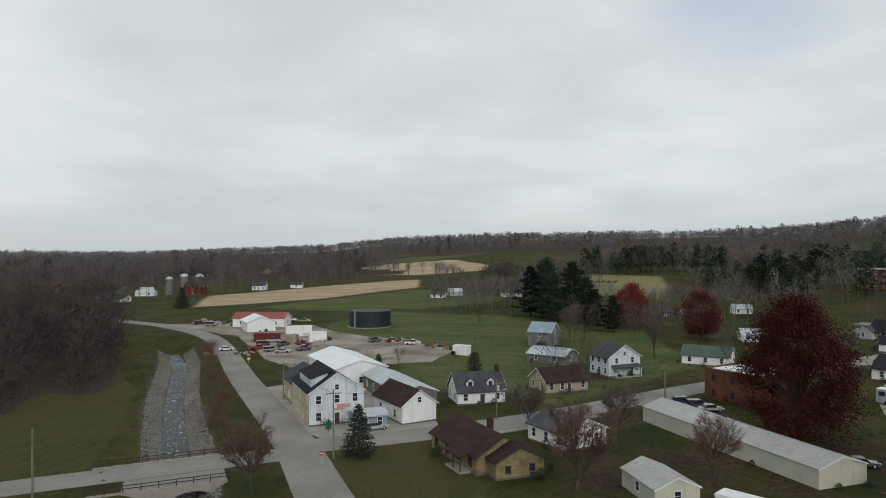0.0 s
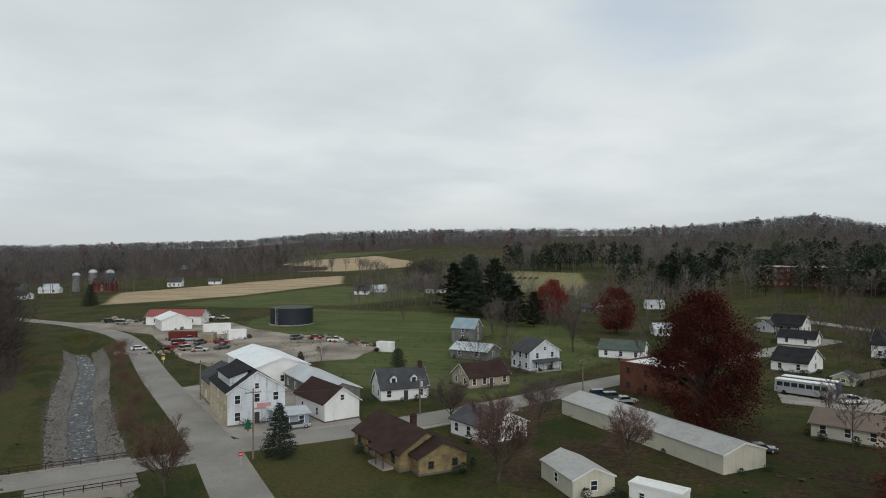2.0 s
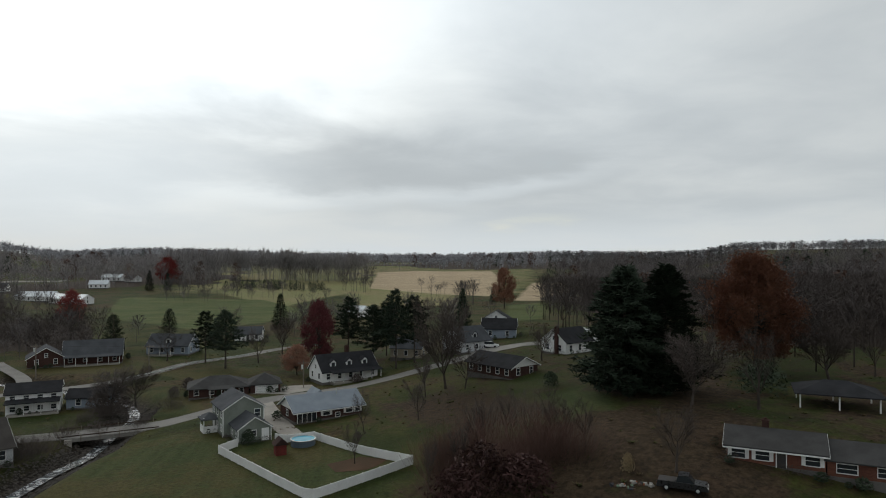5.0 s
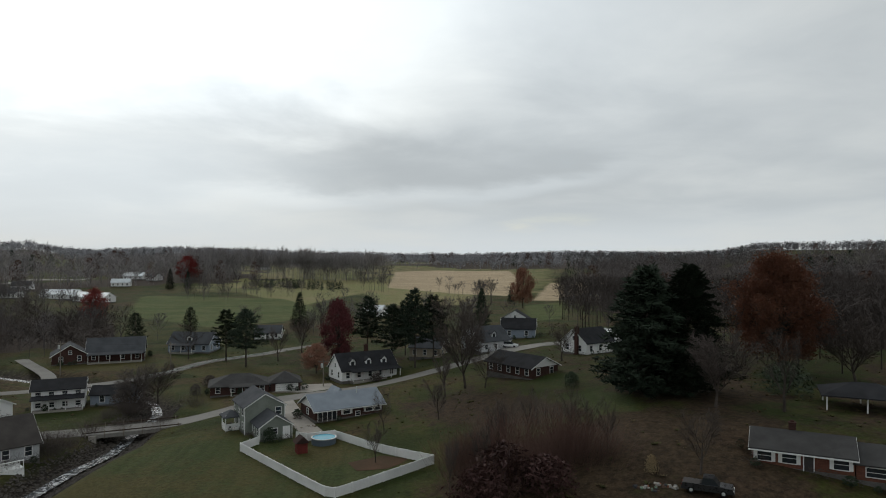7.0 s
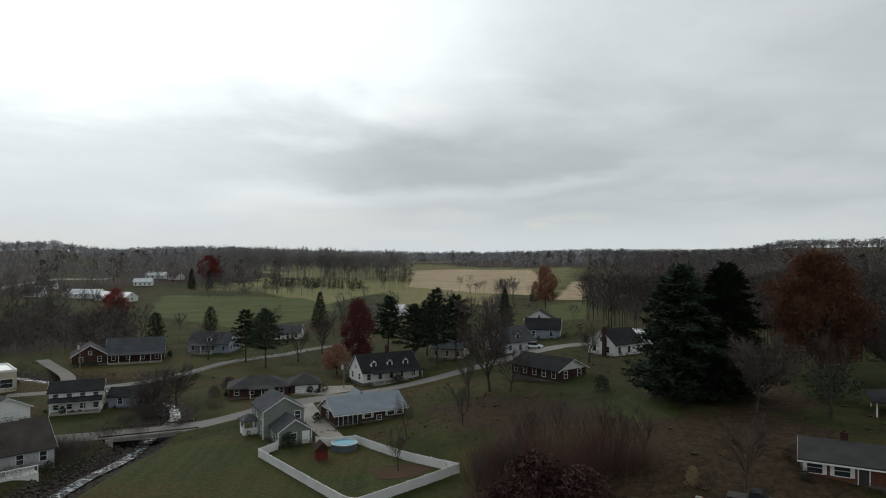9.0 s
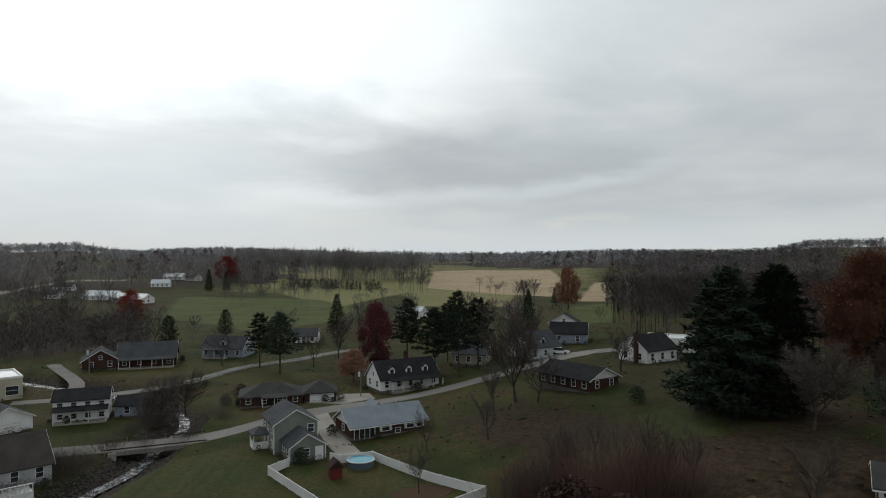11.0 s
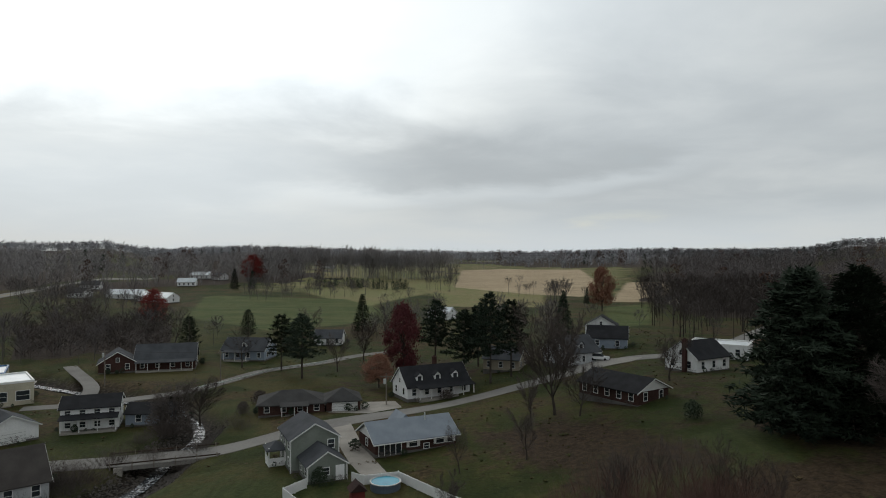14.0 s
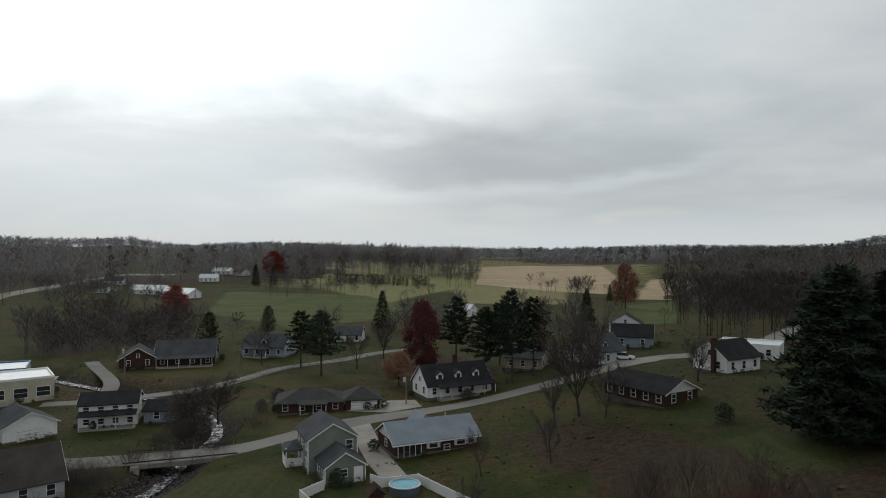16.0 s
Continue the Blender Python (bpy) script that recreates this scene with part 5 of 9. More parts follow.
def wire(a, b, sag=0.8, label="thin black overhead cable", r=0.025):
    bld = Build()
    a, b = Vector(a), Vector(b)
    n = 14
    pts = [a.lerp(b, i / n) - Vector((0, 0, sag * 4 * (i / n) * (1 - i / n))) for i in range(n + 1)]
    side = (b - a).cross(Vector((0, 0, 1))).normalized() * r
    for p in pts:
        bld.v += [tuple(p + side), tuple(p - side), tuple(p + Vector((0, 0, r * 1.7)))]
    for i in range(n):
        bld.f += [(3 * i + j, 3 * i + (j + 1) % 3, 3 * i + 3 + (j + 1) % 3, 3 * i + 3 + j) for j in range(3)]
    return tagged(new("overhead_cable", bld.mesh("overhead_cable", DARK_TRIM, False)), label, "cable", "overhead cables")


def fence(name, pts, h, label, material, gap=2.4, picket=0.15):
    """A vinyl fence: each post, each grooved panel and its top rail."""
    ob = tagged(new(name), label, "fence")
    x0, y0 = pts[0]
    ob.matrix_basis = pose(x0, y0, float(land(x0, y0, False)))
    base = float(land(x0, y0, False))
    meshes = {}
    for (ax, ay), (bx, by) in zip(pts, pts[1:]):
        L = math.hypot(bx - ax, by - ay)
        n = max(1, round(L / gap))
        turn = math.degrees(math.atan2(by - ay, bx - ax))
        step = L / n
        for i in range(n):
            px, py = ax + (bx - ax) * i / n, ay + (by - ay) * i / n
            z = float(land(px, py, False)) - base
            z2 = float(land(px + (bx - ax) / n, py + (by - ay) / n, False)) - base
            if "post" not in meshes:
                meshes["post"] = Build().box(-0.065, -0.065, -0.4, 0.065, 0.065, h + 0.08).cone(0, 0, h + 0.08, h + 0.2, 0.1, 0.0, 4, math.pi / 4).mesh("post", material)
            part("post", meshes["post"], material, ob, at=(px - x0, py - y0, z), turn=turn)
            pn = Build()
            k = (z2 - z) / step
            m = max(2, int(step / picket))
            line = [(step * (j + f) / m, v) for j in range(m) for f, v in ((0.04, 0.0), (0.12, -0.03), (0.88, -0.03), (0.96, 0.0))]
            ring = line + [(u, v + 0.045) for u, v in reversed(line)]
            c = len(ring)
            pn.v += [(u, v, k * u + 0.06) for u, v in ring] + [(u, v, k * u + h) for u, v in ring]
            pn.f += [(q, (q + 1) % c, c + (q + 1) % c, c + q) for q in range(c)]
            half = len(line)
            pn.f += [(c + q, c + q + 1, c + c - 2 - q, c + c - 1 - q) for q in range(half - 1)]
            part("panel", pn, material, ob, at=(px - x0, py - y0, z), turn=turn)
            cap = Build().prism([(0, h - 0.06), (step, h - 0.06 + k * step), (step, h + 0.05 + k * step), (0, h + 0.05)], "y", -0.05, 0.04)
            part("top_rail", cap, material, ob, at=(px - x0, py - y0, z), turn=turn)
    return ob


def sign(x, y, turn, h, w, board_h, colour, label, name="road_sign", round_board=False):
    ob = thing(name, x, y, turn, label, "sign", "road signs")
    part("post", Build().box(-0.04, 0.0, -0.3, 0.04, 0.06, h), STEEL, ob)
    b = Build()
    if round_board:
        b.prism([(w / 2 * math.cos(math.pi * (i + 0.5) / 4), h - w / 2 + w / 2 * math.sin(math.pi * (i + 0.5) / 4)) for i in range(8)], "y", -0.03, 0.0)
    else:
        b.box(-w / 2, -0.03, h - board_h, w / 2, 0.0, h)
    bd = part("board", b, surface("sign_%d%d%d" % tuple(int(c * 99) for c in colour), colour, None, 0.5), ob)
    part("bar", Build().box(-w * 0.32, -0.04, h - board_h * 0.58, w * 0.32, -0.03, h - board_h * 0.42), TRIM if sum(colour) < 1.5 else DARK_TRIM, bd)
    return ob

# ---- north: the mill and its neighbours ----
mill = house("tall white-boarded feed mill with dark roof and cream side", -64.6, 119.2, 42, 10.5, 16, 6.2, 9.6, WHITE_OLD, ROOF_DARK, "y", front=3, sides=5, storeys=2, door=0.0,
             name="feed_mill", category="mill", over=0.35, wsize=(0.95, 1.5))
part("side_cladding", Build().box(-5.31, -8, 0, -5.25, 8, 6.1), CREAM, mill, "cream-painted weathered side boards")
part("roof_monitor", Build().prism([(-4.4, 6.9), (-1.2, 8.6), (-1.2, 9.4), (-4.4, 8.4)], "y", -6.0, 4.5), WHITE_OLD, mill, "long white shed dormer")
part("monitor_roof", Build().prism([(-4.7, 8.4), (-4.7, 8.52), (-0.4, 9.82), (-0.4, 9.7)], "y", -6.3, 4.8), ROOF_DARK, mill)
part("sign_board", Build().box(0.0, -8.12, 3.05, 2.6, -8.02, 3.75).box(-0.6, -8.12, 2.7, 1.6, -8.02, 3.0), surface("faded_red_sign", (0.5, 0.2, 0.2), (0.45, 0.3, 0.3), 0.7), mill,
     "faded red-lettered signboard")
house("cream mill annexe with grey roof", -75.0, 131.0, 42, 9.5, 15, 4.6, 7.0, CREAM, ROOF_GREY, "y", front=0, sides=3, name="mill_annexe", category="mill")
house("long open-sided shed with galvanised roof", -57.5, 139, -47, 25, 8, 3.4, 4.8, BARN_GREY, ROOF_METAL, "x", front=5, sides=1, name="storage_shed", category="shed", foundation=False)
house("large white steel warehouse with pale roof", -79, 156, -47, 26, 13, 4.4, 6.4, WHITE_PLAIN, ROOF_WHITE, "x", front=4, sides=1, name="warehouse", category="warehouse", foundation=False)
house("blue-grey lean-to with shallow roof", -53.0, 113.5, 42, 5.5, 6, 2.6, 3.2, BLUE_GREY, ROOF_METAL, "x", front=2, sides=1, name="mill_lean_to", category="shed", foundation=False)
house("white clapboard barn with brown roof and loft door", -49.6, 123.2, 48, 7.2, 13, 3.6, 6.2, WHITE, ROOF_BROWN, "y", front=0, sides=2, name="small_barn", category="barn")
house("white cottage with grey roof and two dormers", -39.8, 140.8, 32, 10.5, 8, 2.9, 6.2, WHITE, ROOF_GREY, front=3, sides=2, door=0.2, dormers=2, chimney=(4.6, 0, 7.4))
house("yellow stone house with long brown roof", -28.4, 101.5, -46, 15.5, 9, 2.7, 5.3, STONE_YELLOW, ROOF_BROWN, "x", front=4, sides=1, trim=DARK_TRIM, chimney=(2.0, 1.0, 6.3), porch=(1.0, 6.0, 1.8))
house("yellow stone wing with brown gable roof", -22.6, 97.2, 38, 7.6, 8, 2.6, 4.4, STONE_YELLOW, ROOF_BROWN, "y", front=2, sides=0, trim=DARK_TRIM, name="house_wing", wsize=(0.7, 0.9))
house("small white house with grey roof beneath bare trees", -16.5, 114.5, -40, 9.5, 9, 2.9, 4.9, WHITE, ROOF_GREY, "x", front=3, sides=2)
house("tan brick cottage with brown roof", -24.6, 157.6, 40, 11, 8, 2.7, 5.3, TAN, ROOF_BROWN, front=4, sides=2, door=0.5)
house("old white two-storey farmhouse with grey roof", -13.5, 181.7, 42, 10, 8, 5.0, 8.0, WHITE_OLD, ROOF_GREY, "y", front=2, sides=3, porch=(-4, 4, 2))
house("white bungalow with green-grey roof", 10.6, 203.8, -13, 12.6, 9, 2.8, 5.0, WHITE, surface("green_grey_shingles", (0.09, 0.115, 0.10), None, 0.85, 0.8, 9), front=3, sides=2)
house("long cream metal storage shed with pale ridge roof", 10.6, 120.0, -53, 39.5, 8.6, 2.7, 4.0, CREAM_METAL, ROOF_PALE, "x", front=0, sides=0, name="storage_shed", category="shed", foundation=False, over=0.15)
house("cream metal garage with pale roof", -1.3, 93.0, 30, 6.2, 9, 2.4, 3.7, CREAM_METAL, ROOF_PALE, "y", front=1, sides=1, name="garage", category="garage", foundation=False, over=0.2)
house("white travel trailer with flat roof", 8.9, 87.7, -28, 6.8, 2.6, 2.3, 2.5, WHITE_PLAIN, ROOF_WHITE, flat=True, front=2, sides=1, name="trailer", category="trailer", wsize=(0.6, 0.7))
house("old red-brick commercial building with white flat roof", 17.5, 159.3, -40, 13.7, 15, 6.4, 7, BRICK_OLD, ROOF_WHITE, flat=True, front=3, sides=2, storeys=2, trim=BRICK_OLD, name="brick_shop", category="shop")
house("low brick annexe of the shop", 24.5, 151.0, -40, 7, 10, 3.4, 4, BRICK_OLD, ROOF_GREY, flat=True, front=2, sides=0, trim=BRICK_OLD, name="brick_annexe", category="shop")
house("grey weathered barn with bluish metal roof", -40.0, 225.7, -11, 8, 8, 4.8, 7.6, BARN_GREY, surface("blue_metal_roof", (0.24, 0.33, 0.38), None, 0.45, 1.0, 3), "x", front=1, sides=1, name="barn", category="barn", foundation=False)
house("low grey shed with galvanised roof", -32.2, 195.1, -19, 12.0, 8, 2.5, 4.2, BARN_GREY, ROOF_METAL, "x", front=2, sides=1, name="shed", category="shed", foundation=False)
house("white quonset-style workshop with round roof", -158, 234, 45, 11, 14, 3.8, 6.0, WHITE_PLAIN, ROOF_WHITE, "y", front=0, sides=2, name="workshop", category="workshop", foundation=False)
house("long shed with red metal roof", -164, 246, 15, 22, 10, 3.6, 5.6, WHITE_PLAIN, ROOF_RED, "x", front=3, sides=1, name="shed", category="shed", foundation=False)
house("white box trailer in the yard", -132.7, 223, 40, 9.5, 2.7, 3.4, 3.6, WHITE_PLAIN, ROOF_WHITE, flat=True, front=0, sides=0, name="box_trailer", category="trailer")
house("white box trailer with rear doors", -119.1, 213.0, 42, 6, 2.6, 3.0, 3.2, WHITE_PLAIN, ROOF_WHITE, flat=True, front=0, sides=0, name="box_trailer", category="trailer")
house("small white shipping box on the yard edge", -61.0, 199.5, -11, 5.1, 2.5, 2.6, 2.7, WHITE_PLAIN, ROOF_WHITE, flat=True, front=0, sides=0, name="box_trailer", category="trailer")
house("white farmhouse far across the fields", -270.5, 403, 20, 9, 8, 3.4, 6, WHITE, ROOF_GREY, front=3, sides=2)
house("small white farm shed in fields", -250, 418, 20, 8, 6, 2.5, 4, WHITE, ROOF_GREY, front=1, sides=0, name="shed", category="shed")
house("low white farm building on the rise", -85, 375, 10, 12, 5, 2.8, 3.8, WHITE, ROOF_GREY, front=3, sides=0, name="shed", category="shed")
house("dark farm shed beside the silos", -352, 352, 20, 16, 10, 4, 6, BARN_GREY, ROOF_DARK, front=0, sides=0, name="barn", category="barn")
house("white farm outbuilding by the silos", -325, 355, 20, 12, 6, 2.6, 4, WHITE, ROOF_METAL, front=2, sides=0, name="shed", category="shed")
house("red-brown barn beside the silos", -300, 372, 20, 12, 10, 5, 8, BARN_RED, ROOF_BROWN, front=1, sides=1, name="barn", category="barn")

# storage tank
tank = thing("storage_tank", -117.9, 255, 0, "round dark blue slurry store with steel ladder", "tank")
part("shell", Build().cone(0, 0, -0.5, 6.4, 8.6, 8.6, 40), surface("dark_blue_enamel", (0.012, 0.017, 0.026), (0.02, 0.026, 0.036), 0.45, 2.0, 3, 0.05, lap=1.4), tank)
part("rim", Build().cone(0, 0, 6.4, 6.6, 8.72, 8.72, 40), DARK_TRIM, tank)
part("ladder", Build().box(-3.2, -8.25, 0, -3.1, -8.1, 7).box(-2.6, -8.25, 0, -2.5, -8.1, 7), STEEL, tank)
part("plinth", Build().cone(0, 0, -0.6, 0.12, 9.4, 9.4, 40), CONCRETE, tank)


def silo(x, y, h, r, material, dome):
    ob = thing("silo", x, y, 0, "tall farm silo with domed cap", "silo", "silos")
    part("barrel", Build().cone(0, 0, -0.5, h, r, r, 18), material, ob)
    cap = Build()
    for i in range(4):
        a, b = math.pi / 2 * i / 4, math.pi / 2 * (i + 1) / 4
        cap.cone(0, 0, h + r * 0.8 * math.sin(a), h + r * 0.8 * math.sin(b), r * math.cos(a), r * math.cos(b) + 0.01, 18)
    part("cap", cap, dome, ob)


silo(-316, 366, 10.5, 2.3, BARN_GREY, ROOF_METAL)
silo(-308, 371, 12.0, 2.5, BARN_GREY, ROOF_METAL)
silo(-298, 374, 11.5, 2.7, surface("blue_silo", (0.03, 0.05, 0.085), None, 0.4), ROOF_METAL)

# ---- north-east: the convent quarter ----
house("tan-sided bungalow with grey-brown roof", 44.5, 126.5, -30, 11, 8.5, 2.6, 4.4, CREAM_METAL, ROOF_TAN, "x", front=3, sides=1)
house("white gabled garage house with dark roof", 54, 191.5, -35, 9, 11, 2.9, 5.8, WHITE, ROOF_DARK, "x", front=2, sides=1)
house("white cottage with grey roof", 66.6, 234, -30, 11, 7, 2.6, 4.6, WHITE, ROOF_DARK, front=2, sides=1)
house("white house with columned porch", 71, 259.8, -37, 11, 8, 3.4, 6.3, WHITE, ROOF_DARK, front=4, sides=2, porch=(-5, 5, 2.2))
house("white two-winged house with slate roof", 88, 214, -35, 13, 10, 4.2, 8.2, WHITE, ROOF_DARK, "x", front=3, sides=2, storeys=1)
house("red-brick wing with pale roof", 106, 231.8, -37, 11, 8, 5.4, 7.6, BRICK, ROOF_SLATE, "x", front=3, sides=2, storeys=2)
house("small pale green garden shed", 60, 175.5, -30, 4.6, 4, 1.9, 3.0, surface("pale_green_boards", (0.42, 0.47, 0.33), None, 0.8), ROOF_GREY, "y", front=1, sides=0, name="garden_shed", category="shed", foundation=False)
house("low brick block with flat roof", 136.4, 303.9, -37, 14, 10, 4.6, 5, BRICK, ROOF_WHITE, flat=True, front=4, sides=1, name="brick_block", category="building")
house("long greenhouse range with pale green roof", 148.5, 256.7, -37, 46, 10, 3.2, 5.2, WHITE_PLAIN, ROOF_GREEN, front=12, sides=1, name="greenhouse", category="greenhouse")
house("brick boiler house with slate gable", 160, 302, -37, 13, 13, 8.4, 13.4, BRICK, ROOF_SLATE, "y", front=2, sides=3, storeys=2, name="boiler_house", category="building")
house("brick workshop with glazed roof", 187, 285, -37, 18, 11, 5, 9, BRICK, ROOF_SLATE, "x", front=4, sides=2, name="workshop", category="workshop")
house("low flat-roofed building with yellow and brick bays", 169, 225.2, -37, 24, 9, 4.6, 5, surface("pale_yellow_block", (0.42, 0.37, 0.24), None, 0.8), ROOF_WHITE, flat=True, front=6, sides=1,
      name="flat_block", category="building")
house("small white garage with gable roof", 181.2, 172.7, -41, 7, 6, 2.4, 4.4, WHITE, ROOF_WHITE, "y", front=1, sides=0, name="garage", category="garage")
stack = thing("factory_chimney", 174.3, 314.2, 0, "tall tapering yellow-brick boiler chimney", "chimney")
part("shaft", Build().cone(0, 0, -0.5, 26.4, 2.1, 1.5, 20), surface("yellow_chimney_brick", (0.42, 0.32, 0.17), (0.34, 0.26, 0.14), 0.9, 1.0, 6, 0.3, rows=(0.5, 0.2)), stack)
part("cap", Build().cone(0, 0, 26.4, 27.0, 1.65, 1.65, 20), CONCRETE, stack)
house("three-storey brick school with yellow parapet", 118, 416, -15, 40, 20, 11, 12, BRICK, STONE_YELLOW, flat=True, front=12, sides=5, storeys=3, name="school", category="school", trim=TRIM)
house("long brick school wing with flat roof", 160, 395, -15, 46, 14, 10.5, 11, BRICK_DARK, ROOF_GREY, flat=True, front=13, sides=3, storeys=3, name="school_wing", category="school")
house("four-storey brick convent wing with flat roof", 205, 290, -37, 42, 17, 17, 18, BRICK_DARK, ROOF_GREY, flat=True, front=13, sides=3, storeys=4, name="convent_wing", category="convent", wsize=(1.0, 1.9))
house("brick convent block with hipped slate roof", 228, 262, -37, 28, 20, 17, 23, BRICK, ROOF_SLATE, hip=True, front=9, sides=4, storeys=4, name="convent_block", category="convent", wsize=(1.0, 1.9))
oct_bay = thing("convent_bay", 214, 250, -37, "round brick bay of the convent with white bands", "convent")
part("wall", Build().cone(0, 0, -1, 15, 5.0, 5.0, 10), BRICK, oct_bay)
part("roof", Build().cone(0, 0, 15, 18, 5.4, 0.2, 10), ROOF_SLATE, oct_bay)
for zz in (3.6, 7.4, 11.2):
    part("band", Build().cone(0, 0, zz, zz + 0.35, 5.1, 5.1, 10), TRIM, oct_bay)
for i in range(10):
    t = 36 * i + 18
    for zz in (1.4, 5.2, 9.0, 12.4):
        window(oct_bay, 4.78 * math.sin(radians(t)), -4.78 * math.cos(radians(t)), zz, t, 0.9, 1.7)
chapel = house("long brick convent chapel with slate roof", 259, 232, -51, 50, 16, 14, 22, BRICK, ROOF_SLATE, "x", front=13, sides=2, storeys=2, arch=True, name="chapel", category="chapel", wsize=(1.1, 2.6))
gable = part("cross_gable", Build().prism([(-6.5, -1), (6.5, -1), (6.5, 15.5), (0, 24), (-6.5, 15.5)], "y", -11.5, 0), BRICK, chapel, at=(-4, 0, 0))
top = Build()
for s in (1, -1):
    top.prism([(s * 7.0, 15.0), (s * 7.0, 15.2), (0, 24.4), (0, 24.1)], "y", -11.9, 0)
part("gable_roof", top, ROOF_SLATE, gable)
rose = Build()
for i in range(24):
    p, q = 2 * math.pi * i / 24, 2 * math.pi * (i + 1) / 24
    rose.prism([(2.5 * math.cos(p), 14 + 2.5 * math.sin(p)), (3.2 * math.cos(p), 14 + 3.2 * math.sin(p)), (3.2 * math.cos(q), 14 + 3.2 * math.sin(q)), (2.5 * math.cos(q), 14 + 2.5 * math.sin(q))], "y", -11.75, -11.45)
for i in range(8):
    p = math.pi * i / 4
    rose.prism([(0.12 * math.sin(p), 14 - 0.12 * math.cos(p)), (2.5 * math.cos(p) + 0.12 * math.sin(p), 14 + 2.5 * math.sin(p) - 0.12 * math.cos(p)),
                (2.5 * math.cos(p) - 0.12 * math.sin(p), 14 + 2.5 * math.sin(p) + 0.12 * math.cos(p)), (-0.12 * math.sin(p), 14 + 0.12 * math.cos(p))], "y", -11.7, -11.45)
rw = part("rose_window", rose, TRIM, gable, "round white-traceried rose window")
part("pane", Build().prism([(2.5 * math.cos(2 * math.pi * i / 24), 14 + 2.5 * math.sin(2 * math.pi * i / 24)) for i in range(24)], "y", -11.6, -11.45), GLASS, rw)
for u in (-2.6, 0, 2.6):
    window(gable, u, -11.5, 6.5, 0, 1.0, 2.6, TRIM, True)
house("tall brick convent range with dormered slate roof", 300, 262, -37, 60, 16, 17, 24, BRICK_DARK, ROOF_DARK, "x", front=14, sides=3, storeys=4, dormers=5, name="convent_range", category="convent",
      dormer_wall=TRIM, wsize=(1.0, 1.8))


def lantern(x, y, z, w, h, label, body, cap):
    """A small square cupola with a pointed cap."""
    ob = thing("cupola", x, y, -37, label, "cupola", "cupolas", z)
    part("base", Build().box(-w / 2, -w / 2, -1.5, w / 2, w / 2, h * 0.45), body, ob)
    for s in (-1, 1):
        window(ob, 0, s * w / 2, h * 0.05, 0 if s < 0 else 180, w * 0.4, h * 0.25, TRIM, True)
        window(ob, s * w / 2, 0, h * 0.05, 90 * s, w * 0.4, h * 0.25, TRIM, True)
    part("cornice", Build().box(-w / 2 - 0.2, -w / 2 - 0.2, h * 0.45, w / 2 + 0.2, w / 2 + 0.2, h * 0.5), TRIM, ob)
    part("cap", Build().cone(0, 0, h * 0.5, h, w * 0.62, 0.03, 8), cap, ob)
    return ob


lantern(236, 268, 27.0, 1.8, 8, "white roof cupola with slender cap", WHITE_PLAIN, STEEL)
lantern(254, 247, 25.5, 1.8, 6.5, "white roof cupola beside the chapel", WHITE_PLAIN, STEEL)
lantern(214, 286, 22.0, 3.4, 4.5, "square brick stair turret with slate cap", BRICK, ROOF_BROWN)


def convent_tower():
    ob = thing("convent_tower", 271, 211, -51, "tall brick bell tower with green copper dome and corner turret", "tower")
    part("shaft", Build().box(-4.2, -4.2, -1, 4.2, 4.2, 33), BRICK, ob)
    for s in (-1, 1):
        window(ob, 0, s * 4.2, 21, 0 if s < 0 else 180, 2.4, 6.5, TRIM, True)
        window(ob, s * 4.2, 0, 21, 90 * s, 2.4, 6.5, TRIM, True)
        window(ob, 0, s * 4.2, 11, 0 if s < 0 else 180, 1.6, 3.2, TRIM, True)
    part("cornice", Build().box(-4.6, -4.6, 31.5, 4.6, 4.6, 32.6).box(-4.45, -4.45, 18.5, 4.45, 4.45, 19.2), TRIM, ob)
    part("roof", Build().cone(0, 0, 33, 40, 5.4, 2.2, 4, math.pi / 4), ROOF_DARK, ob)
    for sx in (-1, 1):
        for sy in (-1, 1):
            part("pinnacle", Build().cone(sx * 3.9, sy * 3.9, 32.6, 35.0, 0.55, 0.5, 8).cone(sx * 3.9, sy * 3.9, 35.0, 38.5, 0.6, 0.03, 8), ROOF_DARK, ob)
    part("drum", Build().cone(0, 0, 40, 45.5, 1.9, 1.8, 10), STEEL, ob, "pale open belfry drum")
    dome = Build()
    r = (2.3, 2.5, 2.1, 1.3, 0.5, 0.1)
    h = (45.5, 46.6, 48.4, 50.2, 51.6, 53.6)
    for i in range(5):
        dome.cone(0, 0, h[i], h[i + 1], r[i], r[i + 1], 12)
    part("dome", dome, COPPER, ob)
    part("cross", Build().box(-0.08, -0.08, 53, 0.08, 0.08, 56.4).box(-0.6, -0.07, 55.1, 0.6, 0.07, 55.3), STEEL, ob)
    tur = part("turret", Build().box(-2.0, -2.0, -1, 2.0, 2.0, 36.5), BRICK, ob, at=(-5.2, 2.0, 0))
    part("turret_roof", Build().cone(0, 0, 36.5, 45, 2.9, 0.05, 4, math.pi / 4), ROOF_DARK, tur)
    window(tur, 0, -2.0, 31, 0, 1.2, 3.2, TRIM, True)


convent_tower()

